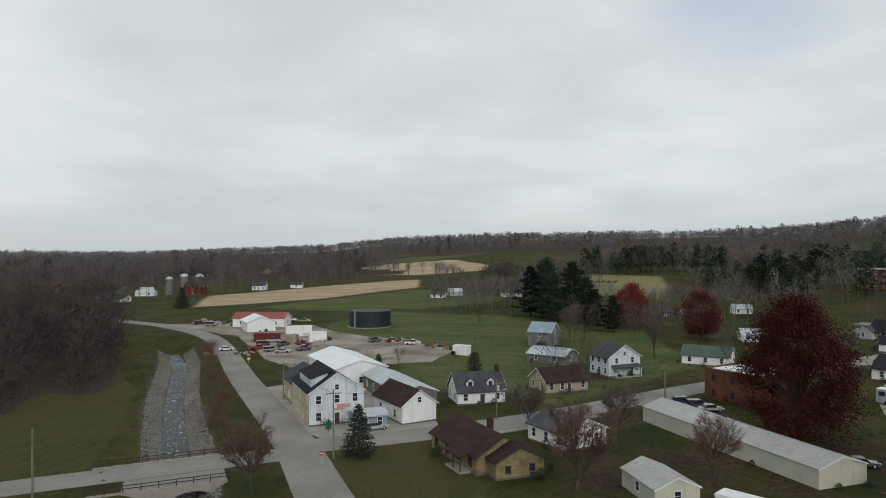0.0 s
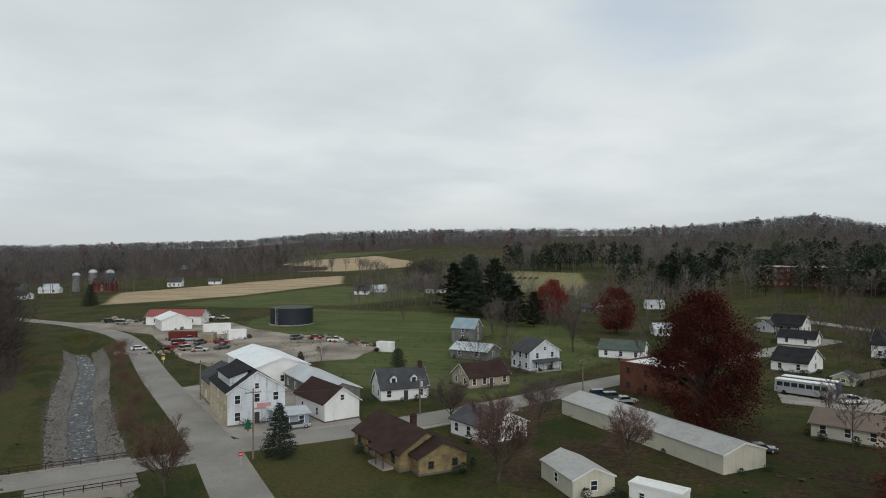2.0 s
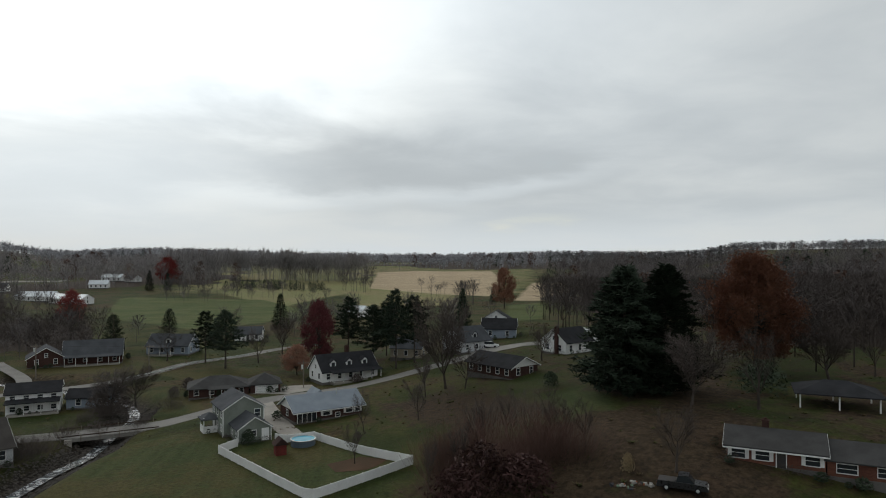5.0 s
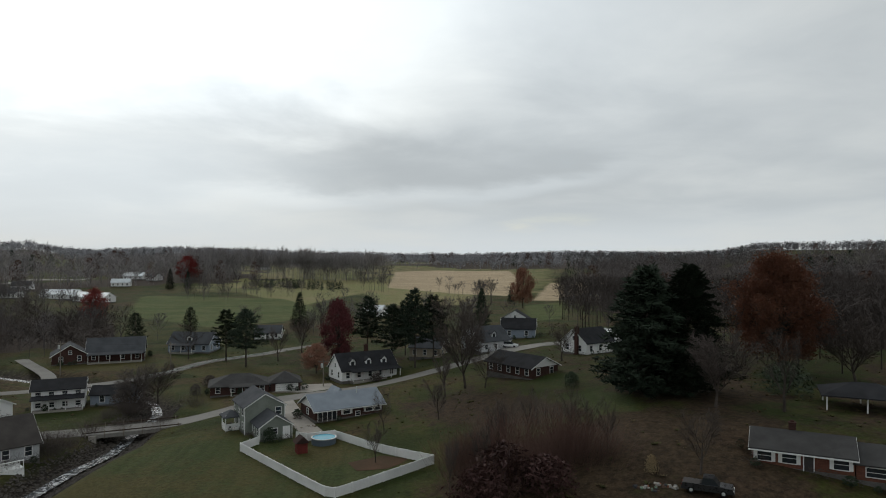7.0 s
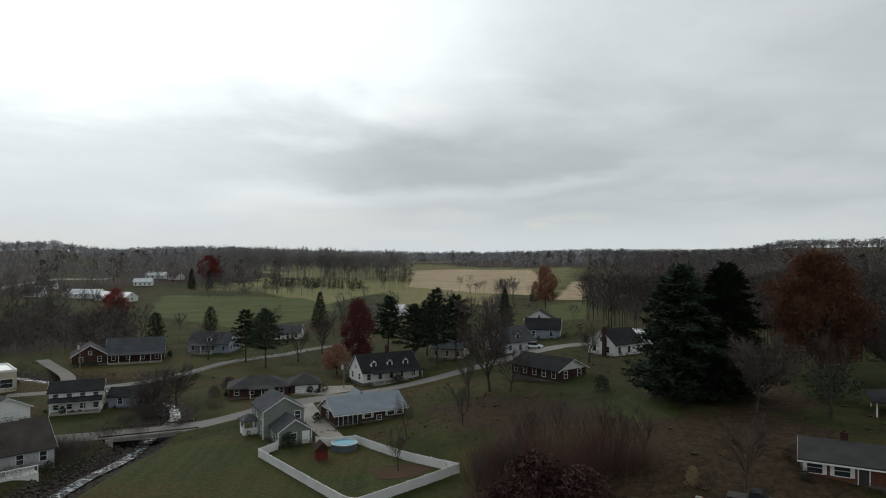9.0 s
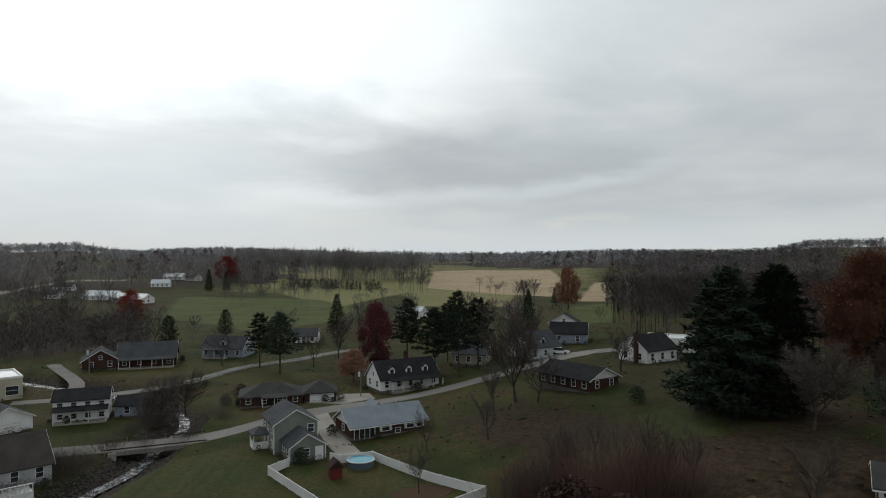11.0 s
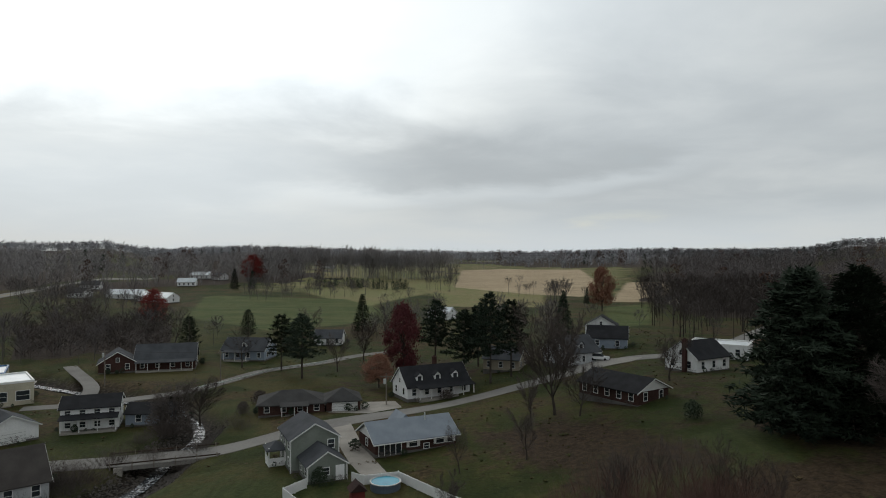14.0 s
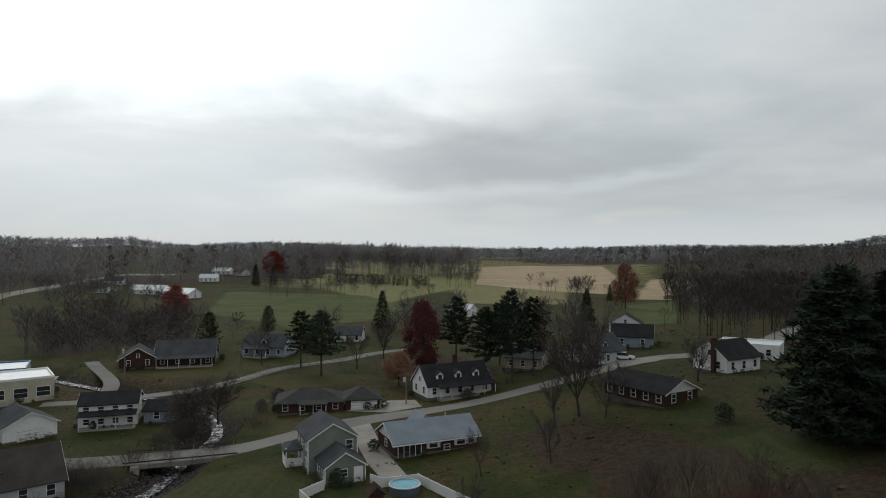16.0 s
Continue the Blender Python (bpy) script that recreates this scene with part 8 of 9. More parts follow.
grove = np.concatenate([cluster(20, 405, 70, 395, 26, 6, (15, 24), (0.8, 1.2)), cluster(90, 400, 190, 370, 40, 7, (15, 24), (0.8, 1.2)), cluster(-60, 540, 40, 530, 46, 8, (14, 22), (0.8, 1.2)),
                        cluster(60, 480, 240, 470, 60, 9, (14, 24), (0.8, 1.2))])
for k in range(2):
    scatter("pine_grove", "dark irregular pine grove beside the cemetery", far_conifer_template(8 + k, 34, 7, 0.2, 0.6, 0.6, 0.55, 0.085), grove[k::2], NEEDLES)
mixed = np.concatenate([cluster(-70, 545, 60, 535, 90, 70, (12, 20), (0.9, 1.2)), cluster(10, 410, 200, 385, 120, 71, (10, 18), (0.9, 1.2)), cluster(60, 500, 260, 480, 120, 72, (12, 20), (0.9, 1.2)),
                        cluster(-95, 330, -20, 320, 60, 73, (8, 16), (0.8, 1.1)), cluster(-10, 300, 60, 320, 40, 74, (8, 15), (0.8, 1.1))])
scatter("woodland_edge", "leafless trees round the cemetery and pines", wood_template(75), mixed, TWIGS_GREY)
young = cluster(104, -505, 36, -500, 90, 9, (4, 8), (0.9, 1.3))
scatter("young_pines", "young pines dotted over rough pasture", far_conifer_template(10), young, NEEDLES)
hedge_a = spots_in(lambda x, y: (line_distance(x, y, ((-320, 300), (-250, 440), (-170, 480), (-130, 420))) < 5) | (line_distance(x, y, ((-100, 300), (-85, 380), (-60, 430))) < 9), 0, 250, 620, 12, 6, (8, 16), (0.8, 1.1))
scatter("hedgerow", "leafless hedgerow trees between fields", wood_template(13), hedge_a, TWIGS_GREY)
crops_free = lambda x, y: zones(x, y, STUBBLE_FIELDS + GREEN_FIELDS + MEADOWS + LAWNS, 6) < 0.4
town = spots_in(lambda x, y: (np.abs(line_distance(x, y, MAIN_STREET)) > 26) & crops_free(x, y) & ~wooded(x, y), 0, 150, 600, 14, 15, (6, 13), (0.8, 1.2), (-118, -66))
scatter("garden_trees", "leafless garden trees among the far houses", wood_template(15, 8, 5, 7, 0.50, 0.25, 0.011, 0.12, 0.0045), town, TWIGS)
open_land = lambda x, y: crops_free(x, y) & ~wooded(x, y) & (line_distance(x, y, SOUTH_ROAD) > 9) & (line_distance(x, y, HIGHWAY) > 12)
south_garden = spots_in(lambda x, y: open_land(x, y) & (np.sin(x / 23) * np.sin(y / 31) > 0.3), 0, 205, 420, 16, 17, (5, 12), (0.8, 1.2), (-205, -146))
scatter("garden_trees", "leafless trees dotted over the southern meadows", wood_template(17, 8, 5, 7, 0.55, 0.25, 0.012, 0.12, 0.005), south_garden, TWIGS_SLOPE)
belts = ((70, -596), (30, -606), (2, -616)), ((24, -512), (6, -488)), ((-38, -486), (-46, -420), (-58, -376)), ((128, -436), (96, -446), (66, -440)), ((130, -215), (104, -250))
belt = spots_in(lambda x, y: (np.min([line_distance(x, y, q) for q in belts], axis=0) < 8) & (crops_free(x, y) | (y < -440)) & (zones(x, y, STUBBLE_FIELDS + GREEN_FIELDS, 6) < 0.4), 0, 200, 760, 19, 6.5, (7, 15), (0.7, 1.0), (-205, -146))
scatter("tree_belt", "leafless tree belts between the southern meadows", wood_template(20, 8, 5, 6, 0.45, 0.3, 0.012, 0.11, 0.005), belt, TWIGS_SLOPE)
tall = np.concatenate([cluster(165, -560, 119, -618, 60, 91, (18, 27), (0.6, 0.85)), cluster(122, -616, 66, -618, 70, 92, (18, 28), (0.6, 0.85)), cluster(72, -618, 6, -630, 80, 93, (18, 27), (0.6, 0.85))])
for k in range(2):
    scatter("tall_woods", "tall leafless wood standing over the pasture", wood_template(94 + k, 9, 5, 5, 0.42, 0.18, 0.009, 0.11, 0.006), tall[k::2], TWIGS_MID_HAZE)
roadside = np.concatenate([cluster(150, -330, 255, -400, 70, 95, (8, 15), (0.7, 1.0)), cluster(120, -400, 60, -430, 24, 96, (6, 12), (0.8, 1.1)), cluster(44, -268, -30, -286, 22, 97, (7, 13), (0.8, 1.1))])
scatter("roadside_trees", "leafless trees among the far southern gardens", wood_template(98, 9, 5, 6, 0.48, 0.2, 0.010, 0.115, 0.005), roadside, TWIGS_SLOPE)
hill_trees = spots_in(lambda x, y: (x < -58) & (y < -124), 0, 130, 420, 18, 8.5, (9, 17), (0.7, 1.0), (-236, -194))
for k in range(2):
    scatter("hillside_trees", "leafless trees on the western hillside", wood_template(19 + k * 7, 7, 5, 4), hill_trees[k::2], TWIGS_DARK)
north_trees = spots_in(lambda x, y: ~wooded(x, y) & (np.sin(x / 19) * np.sin(y / 27 + 1) > 0.05) & (line_distance(x, y, SIDE_STREET) > 9), 0, 195, 400, 26, 12, (7, 14), (0.8, 1.1), (-40, 8))
scatter("garden_trees", "leafless trees among the northern gardens", wood_template(27, 8, 5, 7, 0.50, 0.25, 0.011, 0.12, 0.0045), north_trees, TWIGS)
convent_trees = spots_in(lambda x, y: ~wooded(x, y) & (line_distance(x, y, MAIN_STREET) > 30), 0, 120, 300, 28, 13, (6, 13), (0.8, 1.1), (-52, -18))
scatter("garden_trees", "leafless trees in the convent gardens", wood_template(29, 8, 5, 7, 0.50, 0.25, 0.011, 0.12, 0.0045), convent_trees, TWIGS)

# ---- water, banks and bridges ----
def running_water(name, low, high):
    """Rippled water, white where it breaks over stones."""
    m = bpy.data.materials.new(name)
    m.use_nodes = True
    wn = Nodes(m.node_tree)
    place = wn.add("ShaderNodeNewGeometry").outputs["Position"]
    ripple = wn.noise(place, 1.1, 5, 0.7, 0.6)
    foam = wn.ramp(wn.noise(place, 0.7, 6, 0.75, 1.0), low, high)
    col = wn.mix(foam, (0.025, 0.03, 0.035, 1), (0.42, 0.43, 0.44, 1))
    bump = wn.add("ShaderNodeBump", {"Strength": 1.0, "Distance": 0.5, "Height": ripple}).outputs[0]
    shade = wn.add("ShaderNodeBsdfPrincipled", {"Base Color": col, "Roughness": wn.ramp(foam, 0, 1, 0.12, 0.6), "Normal": bump, "Specular IOR Level": 0.7})
    wn.add("ShaderNodeOutputMaterial", {0: shade.outputs[0]})
    return m


strip("water_stream", STREAM[1:8], 5.0, running_water("stream_water", 0.53, 0.70), "shallow rippled stream between stone banks", lift=-2.9, depth=0.02)
strip("water_creek", CREEK[1:], 2.0, running_water("creek_water", 0.48, 0.62), "narrow creek with white riffles", lift=-2.0, depth=0.02)


def pebble():
    b = Build()
    top, low = (0.05, 0.0, 0.5), (0, 0, -0.5)
    ring = [(0.5, 0.05, 0.05), (0.1, 0.45, -0.05), (-0.5, 0.1, 0.08), (-0.05, -0.5, 0.0)]
    for p, q in zip(ring, ring[1:] + ring[:1]):
        b.face(p, q, top).face(q, p, low)
    return b


def rubble(line, n, inner, outer, size, seed, far=260):
    g = np.random.RandomState(seed)
    c = centre_line(line, 1.0)
    c = c[np.hypot(c[:, 0], c[:, 1]) < far]
    p = c[g.randint(0, len(c), n)] + g.uniform(-outer, outer, (n, 2))
    d = line_distance(p[:, 0], p[:, 1], line)
    p = p[(d > inner) & (d < outer)]
    k = len(p)
    s = g.uniform(0.5, 1.3, k) * size
    return np.stack([p[:, 0], p[:, 1], land(p[:, 0], p[:, 1]) + 0.1, g.uniform(0, 6.28, k), s, s * g.uniform(0.5, 0.9, k)], -1)


scatter("stone_bank", "pale quarried rubble lining the stream banks", pebble(), rubble(STREAM[1:7], 24000, 2.4, 5.7, 0.5, 3), ROCK, "stones")
scatter("stone_bank", "grey-brown rubble along the creek", pebble(), rubble(CREEK[1:12], 7000, 1.15, 5.2, 0.5, 4, 190), leaves("brown_rubble", (0.04, 0.034, 0.03), (0.13, 0.115, 0.10)), "stones")
g5 = np.random.RandomState(5)
spread = np.stack([g5.uniform(88, 108, 1500), g5.uniform(-94, -76, 1500)], -1)
keep = (spread[:, 0] * 0.82 - spread[:, 1] * 0.57 < 138) & (spread[:, 0] * 0.82 - spread[:, 1] * 0.57 > 124)
spread = spread[keep]
scatter("stone_bank", "rubble slope below the inn street", pebble(), np.stack([spread[:, 0], spread[:, 1], land(spread[:, 0], spread[:, 1]) + 0.1, g5.uniform(0, 6, len(spread)), g5.uniform(0.5, 1.0, len(spread)),
                                                                            g5.uniform(0.4, 0.7, len(spread))], -1), leaves("grey_rubble", (0.10, 0.09, 0.08), (0.26, 0.24, 0.21)), "stones")


def wall_line(name, pts, h, thick, material, label, low=0.3, category="wall"):
    """One unbroken wall along a line of points."""
    b = Build()
    p = np.array(pts, float)
    d = np.gradient(p, axis=0)
    nrm = np.stack([-d[:, 1], d[:, 0]], -1) / np.hypot(d[:, 0], d[:, 1])[:, None] * thick / 2
    for q, m in zip(p, nrm):
        z = float(land(q[0], q[1], False))
        b.v += [(q[0] - m[0], q[1] - m[1], z - low), (q[0] + m[0], q[1] + m[1], z - low), (q[0] + m[0], q[1] + m[1], z + h), (q[0] - m[0], q[1] - m[1], z + h)]
    for i in range(len(p) - 1):
        b.f += [(4 * i + j, 4 * i + (j + 1) % 4, 4 * i + 4 + (j + 1) % 4, 4 * i + 4 + j) for j in range(4)]
    k = 4 * (len(p) - 1)
    b.f += [(3, 2, 1, 0), (k, k + 1, k + 2, k + 3)]
    return tagged(new(name, b.mesh(name, material)), label, category)


def arch_bridge():
    """The wide concrete bridge with two arches that carries the lane over the stream."""
    ob = thing("arch_bridge", -66.0, 74.4, 42, "concrete bridge with two low arches and dark pipe rail", "bridge", z=0.0)
    for y in (0.0, 13.0):
        out = [(-9.0, -3.4), (-9.0, 0.2), (9.0, 0.2), (9.0, -3.4), (8.2, -3.4)]
        for c in (4.2, -4.2):
            out += [(c + 3.6 * math.cos(math.pi * i / 10), -3.0 + 2.2 * math.sin(math.pi * i / 10)) for i in range(11)]
        out += [(-8.2, -3.4)]
        part("spandrel", Build().prism(out, "y", y - 0.25, y + 0.25), CONCRETE, ob, "stained concrete spandrel with two arches")
        for zz in (1.05, 0.62):
            part("rail", Build().box(-9.0, y - 0.05, zz, 9.0, y + 0.05, zz + 0.09), RUST, ob, "dark rusty pipe rail")
        for i in range(9):
            part("rail_post", Build().box(-0.06, -0.06, 0.2, 0.06, 0.06, 1.12), RUST, ob, at=(-8.9 + i * 2.22, y, 0))
    part("deck", Build().box(-9.0, 0.25, -0.7, 9.0, 12.75, -0.05), ASPHALT, ob)
    part("pier", Build().box(-0.6, 0.3, -3.4, 0.6, 12.7, -0.6), CONCRETE, ob)


RUST = surface("rusty_dark_steel", (0.035, 0.028, 0.024), (0.055, 0.035, 0.025), 0.8)
arch_bridge()
for a in (-5.9, 5.9):
    line = offset_line(HIGHWAY[8:12], a)
    line = [p for p in line if 60 < p[0] - p[1] * 0.75 < 175]
    wall_line("bridge_parapet", line, 0.75, 0.35, CONCRETE, "low pale concrete bridge parapet along the highway", 2.2, "parapet")
creek_bridge = thing("creek_bridge", 49.5, -127.3, 21, "small concrete bridge with timber guard rails over the creek", "bridge", z=0.0)
part("slab", Build().box(-6.5, -2.9, -0.6, 6.5, 2.9, 0.0), ASPHALT, creek_bridge)
for y in (-2.95, 2.95):
    gr = part("guard_rail", Build().box(-8, y - 0.05, 0.40, 8, y + 0.05, 0.58), RUST, creek_bridge)
    for i in range(6):
        part("rail_post", Build().box(-0.08, -0.08, -0.6, 0.08, 0.08, 0.8), WOOD_GREY, gr, at=(-7.5 + 3 * i, y, 0))
for u in (-6.4, 6.4):
    part("abutment", Build().box(u - 0.6, -3.4, -2.4, u + 0.6, 3.4, -0.1), CONCRETE, creek_bridge)
rail_line = ((63.6, -176.4), (57.4, -187.2), (52.4, -200.0), (40.0, -212.6))
for (ax, ay), (bx, by) in zip(rail_line, rail_line[1:]):
    length, turn = math.hypot(bx - ax, by - ay), math.degrees(math.atan2(by - ay, bx - ax))
    gr = thing("guard_rail", ax, ay, turn, "pale steel guard rail beside the farm road", "guard rail", "guard rails")
    part("rail", Build().box(0, -0.05, 0.45, length, 0.05, 0.78), STEEL, gr)
    for k in range(int(length / 2.6) + 1):
        part("rail_post", Build().box(-0.07, 0.05, -0.3, 0.07, 0.2, 0.75), WOOD_GREY, gr, at=(0.4 + 2.6 * k, 0, 0))
cul = thing("culvert", 115.0, -93.5, 208, "concrete culvert mouth below the inn street", "culvert", z=0.0)
part("headwall", Build().box(-8, -0.4, -2.2, -4, 0.4, 0.5).box(4, -0.4, -2.2, 8, 0.4, 0.5).box(-4, -0.4, -0.1, 4, 0.4, 0.5), CONCRETE, cul)
# dark slab closing the mouth, painted as the shade inside the culvert
part("opening", Build().box(-4, 0.0, -2.2, 4, 0.3, -0.1), DARK_TRIM, cul)
for yy in (1.0, 7.4):
    part("guard_rail", Build().box(-9, yy - 0.05, 0.5, 9, yy + 0.05, 0.72), RUST, cul)

# ---- the water tower and the hill farm ----
tw = thing("water_tower", 628, -164, 20, "pale steel village water tower on slender legs", "water tower")
for i in range(6):
    a = math.pi / 3 * i
    part("leg", Build().limb((8.5 * math.cos(a), 8.5 * math.sin(a), -1), (5.2 * math.cos(a), 5.2 * math.sin(a), 33), 0.55, 0.5, 8), STEEL, tw)
part("riser", Build().cone(0, 0, -1, 34, 1.4, 1.4, 12), STEEL, tw)
for z in (11, 22):
    ring = Build()
    r = 8.5 - 3.3 * z / 33
    for i in range(6):
        a, b = math.pi / 3 * i, math.pi / 3 * (i + 1)
        ring.limb((r * math.cos(a), r * math.sin(a), z), (r * math.cos(b), r * math.sin(b), z), 0.18, 0.18, 4)
    part("brace", ring, STEEL, tw)
bowl = Build()
rr, zz = (1.5, 4.8, 6.9, 7.3, 7.3, 6.6, 4.2, 0.3), (31.5, 32.6, 34.6, 36.2, 40.6, 42.4, 43.8, 44.4)
for i in range(7):
    bowl.cone(0, 0, zz[i], zz[i + 1], rr[i], rr[i + 1], 28)
part("tank", bowl, surface("tower_paint", (0.46, 0.45, 0.38), (0.36, 0.35, 0.30), 0.5, 3, 3, 0.05, streak=0.3), tw)
part("balcony", Build().cone(0, 0, 36.0, 36.9, 7.9, 7.9, 28), STEEL, tw)
house("big barn with white metal roof", 505, -147, -100, 20, 14, 8, 13, BARN_RED, ROOF_WHITE, "x", front=5, sides=2, name="barn", category="barn")
house("long low barn with white-trimmed doors", 494, -150, -100, 18, 6, 3.5, 5.2, BRICK_DARK, ROOF_BROWN, "x", front=6, sides=1, name="barn", category="barn")
house("dark red barn on the hill", 502, -101, -113, 26, 12, 5.5, 9.6, BARN_RED, ROOF_BROWN, "x", front=3, sides=2, name="barn", category="barn")
house("small grey shed on the hill", 509, -128, -100, 9, 7, 4, 6, BARN_GREY, ROOF_GREEN, "x", front=1, sides=1, name="shed", category="shed")
house("white two-storey farmhouse below the hill", 354, -154, -115, 12, 8, 5.2, 7.8, WHITE, ROOF_GREY, "x", front=4, sides=2, storeys=2)
house("white farmhouse wing with grey roof", 338, -160, -115, 8, 7, 3, 5, WHITE, ROOF_GREY, "y", front=2, sides=1, name="house_wing")
house("white farm cottage below the hill", 330, -146, -115, 7, 7, 3, 5.2, WHITE, ROOF_GREY, "y", front=2, sides=1)

# ---- far houses ----
FAR = ((614, 291, 0), (650, 300, 1), (690, 310, 0), (711, 327, 2), (740, 330, 0), (766, 334, 1), (710, 297, 0), (688, 275, 2), (660, 262, 0), (647, 250, 1), (730, 300, 0), (700, 285, 0),
       (603, 147, 3), (597, 132, 0), (371, 71, 2), (325, 30, 0), (384, 24, 3), (272, -17, 2), (461, 50, 0), (253, -38, 0), (214, -39, 2), (203, -23, 2), (182, -17, 0), (188, 16, 1))
for i, (x, y, k) in enumerate(FAR):
    house("small far village house with pale walls" if k != 1 else "small far brick village house", x, y, (35, -55, 20, -70)[i % 4], (10, 9, 12, 22)[k], (8, 8, 9, 7)[k], (3.0, 3.4, 4.2, 3)[k], (5.6, 6.2, 7, 4.4)[k],
          (WHITE, BRICK, LIGHT_GREY, WHITE)[k], (ROOF_GREY, ROOF_BROWN, ROOF_DARK, ROOF_METAL)[(i + k) % 4], "xy"[i % 2], front=3, sides=2, group="far village houses")
house("dark red shop with grey metal roof", 321, 4, -70, 18, 10, 4.6, 6.2, BARN_RED, ROOF_METAL, "x", front=4, sides=2, name="shop", category="shop")
for x, y, w in ((338, -12, 24), (345, -48, 30), (352, -85, 24), (330, 10, 14)):
    house("long single-storey building with orange-brown roof", x, y, -98, w, 12, 2.8, 5.6, TAN, ROOF_TERRA, "x", front=6, sides=2, name="care_home", category="building")
house("long grey low warehouse with metal roof", 296, -96, -100, 26, 10, 3, 4.4, LIGHT_GREY, ROOF_METAL, "x", front=4, sides=1, name="warehouse", category="warehouse")
for i, (x, y, w, roof) in enumerate(((201, -548, 16, ROOF_METAL), (183, -538, 9, ROOF_GREY), (190, -491, 12, ROOF_METAL), (190, -404, 22, ROOF_METAL), (168, -394, 26, ROOF_WHITE), (186, -783, 18, ROOF_GREY),
                                     (136, -731, 14, ROOF_GREY), (9, -322, 10, ROOF_METAL), (230, -440, 11, ROOF_GREY), (215, -400, 10, ROOF_GREY))):
    house("far white farm building among trees", x, y, (170, 150, -170)[i % 3], w, 8, 3.0, 5.4, WHITE, roof, "x", front=4, sides=1, group="far farm buildings")
for i, (x, y) in enumerate(((-124, 360), (-118, 372), (2, 311), (27, 250), (65, 261), (-320, 314), (-309, 318), (-339, 371), (-349, 529), (31, 329))):
    house("small far outbuilding with pale walls", x, y, (10, 40, -30)[i % 3], 8, 6, 2.6, 4.4, (WHITE, LIGHT_GREY, BARN_GREY)[i % 3], (ROOF_GREY, ROOF_METAL)[i % 2], "x", front=2, sides=1, name="outbuilding", category="shed", group="far outbuildings")
for i, (x, y) in enumerate(((399, 621), (430, 600), (470, 575))):
    house("far brick institution wing with pale roof", x, y, -37, 30, 12, 8, 9, BRICK_DARK, ROOF_GREY, flat=True, front=9, sides=2, storeys=2, name="institution", category="building")
for i, (x, y, wall) in enumerate(((440, 288, BRICK_DARK), (396, 233, BRICK), (349, 196, BRICK_DARK), (322, 176, BRICK), (470, 330, WHITE), (380, 285, LIGHT_GREY), (405, 305, BRICK), (350, 262, BRICK_DARK), (300, 158, BRICK_DARK))):
    house("two-storey house along the upper main street", x, y, -54, 12, 10, 6, 8.4, wall, (ROOF_DARK, ROOF_METAL, ROOF_GREY)[i % 3], "xy"[i % 2], front=4, sides=2, storeys=2, group="upper street houses")

# ---- yard clutter north of the mill ----
for i, (x, y, t, k, c) in enumerate(((-128, 190, 30, "pickup", C_RED), (-122, 188, 60, "suv", C_TAN), (-117, 187, 20, "saloon", C_SILVER), (-113, 193, 70, "pickup", C_GREY), (-131, 197, 40, "van", C_RED),
                                     (-125, 200, 80, "suv", C_GREY), (-119, 203, 10, "pickup", C_RED), (-137, 185, 40, "saloon", C_WHITE), (-92, 218, 30, "saloon", C_RED), (-83, 214, 10, "pickup", C_WHITE),
                                     (-187, 242, 20, "pickup", C_GREY), (-192, 241, 50, "suv", C_BLACK), (-184, 238, 10, "van", C_TAN), (-160, 262, 10, "pickup", C_WHITE), (-152, 260, 15, "pickup", C_TAN),
                                     (-98, 216, 60, "suv", C_GREY), (-133, 206, 30, "pickup", C_SILVER))):
    car(x, y, t, c, k, "old vehicle in the storage yard", group="vehicles in the yard")
rnd = random.Random(77)
JUNK = [surface("junk_%d" % i, c, None, 0.8) for i, c in enumerate(((0.12, 0.08, 0.06), (0.3, 0.29, 0.27), (0.06, 0.06, 0.065), (0.25, 0.1, 0.06), (0.16, 0.22, 0.16), (0.42, 0.4, 0.36)))]


def heap(x, y, size, k, name="scrap_heap", label="heap of scrap and broken concrete"):
    ob = thing(name, x, y, rnd.uniform(0, 360), label, "scrap", "scrap heaps")
    for j in range(6):
        b = Build()
        w, d, h = rnd.uniform(0.4, 1.4) * size, rnd.uniform(0.3, 0.9) * size, rnd.uniform(0.25, 0.8) * size
        b.prism([(-w / 2, 0), (w * 0.5, -0.1), (w * 0.42, h * 0.8), (w * 0.05, h), (-w * 0.45, h * 0.7)], "y", -d / 2, d / 2)
        part("scrap", b, JUNK[(k + j * 2) % 6], ob, at=(rnd.uniform(-1, 1) * size, rnd.uniform(-0.8, 0.8) * size, -0.05), turn=rnd.uniform(0, 360))


for i in range(30):
    t = i / 29
    heap(-64 - 34 * t + rnd.uniform(-3, 3), 205 + 18 * t + rnd.uniform(-4, 4), rnd.uniform(0.8, 1.7), i)
for i in range(20):
    heap(-118 - 20 * rnd.random() + rnd.uniform(-4, 4), 176 + 22 * rnd.random(), rnd.uniform(0.7, 1.5), i)
for i in range(12):
    heap(-180 - 22 * rnd.random(), 244 + 14 * rnd.random(), rnd.uniform(0.9, 1.8), i)
for i in range(6):
    heap(-25.4 - 0.7 * i, -76.2 + 0.5 * (i % 3), 0.45, i, "log_pile", "small pile of split logs and stones")
house("low red-brown container beside the yard", -136, 207, 15, 9, 2.6, 2.5, 2.6, BARN_RED, ROOF_BROWN, flat=True, front=0, sides=0, name="container", category="container", trim=BARN_RED)
house("low tan block wall store", -126, 206, 15, 5, 4, 2.6, 2.7, surface("tan_block", (0.34, 0.28, 0.2), None, 0.9), CONCRETE, flat=True, front=0, sides=0, name="store", category="shed", trim=CONCRETE)

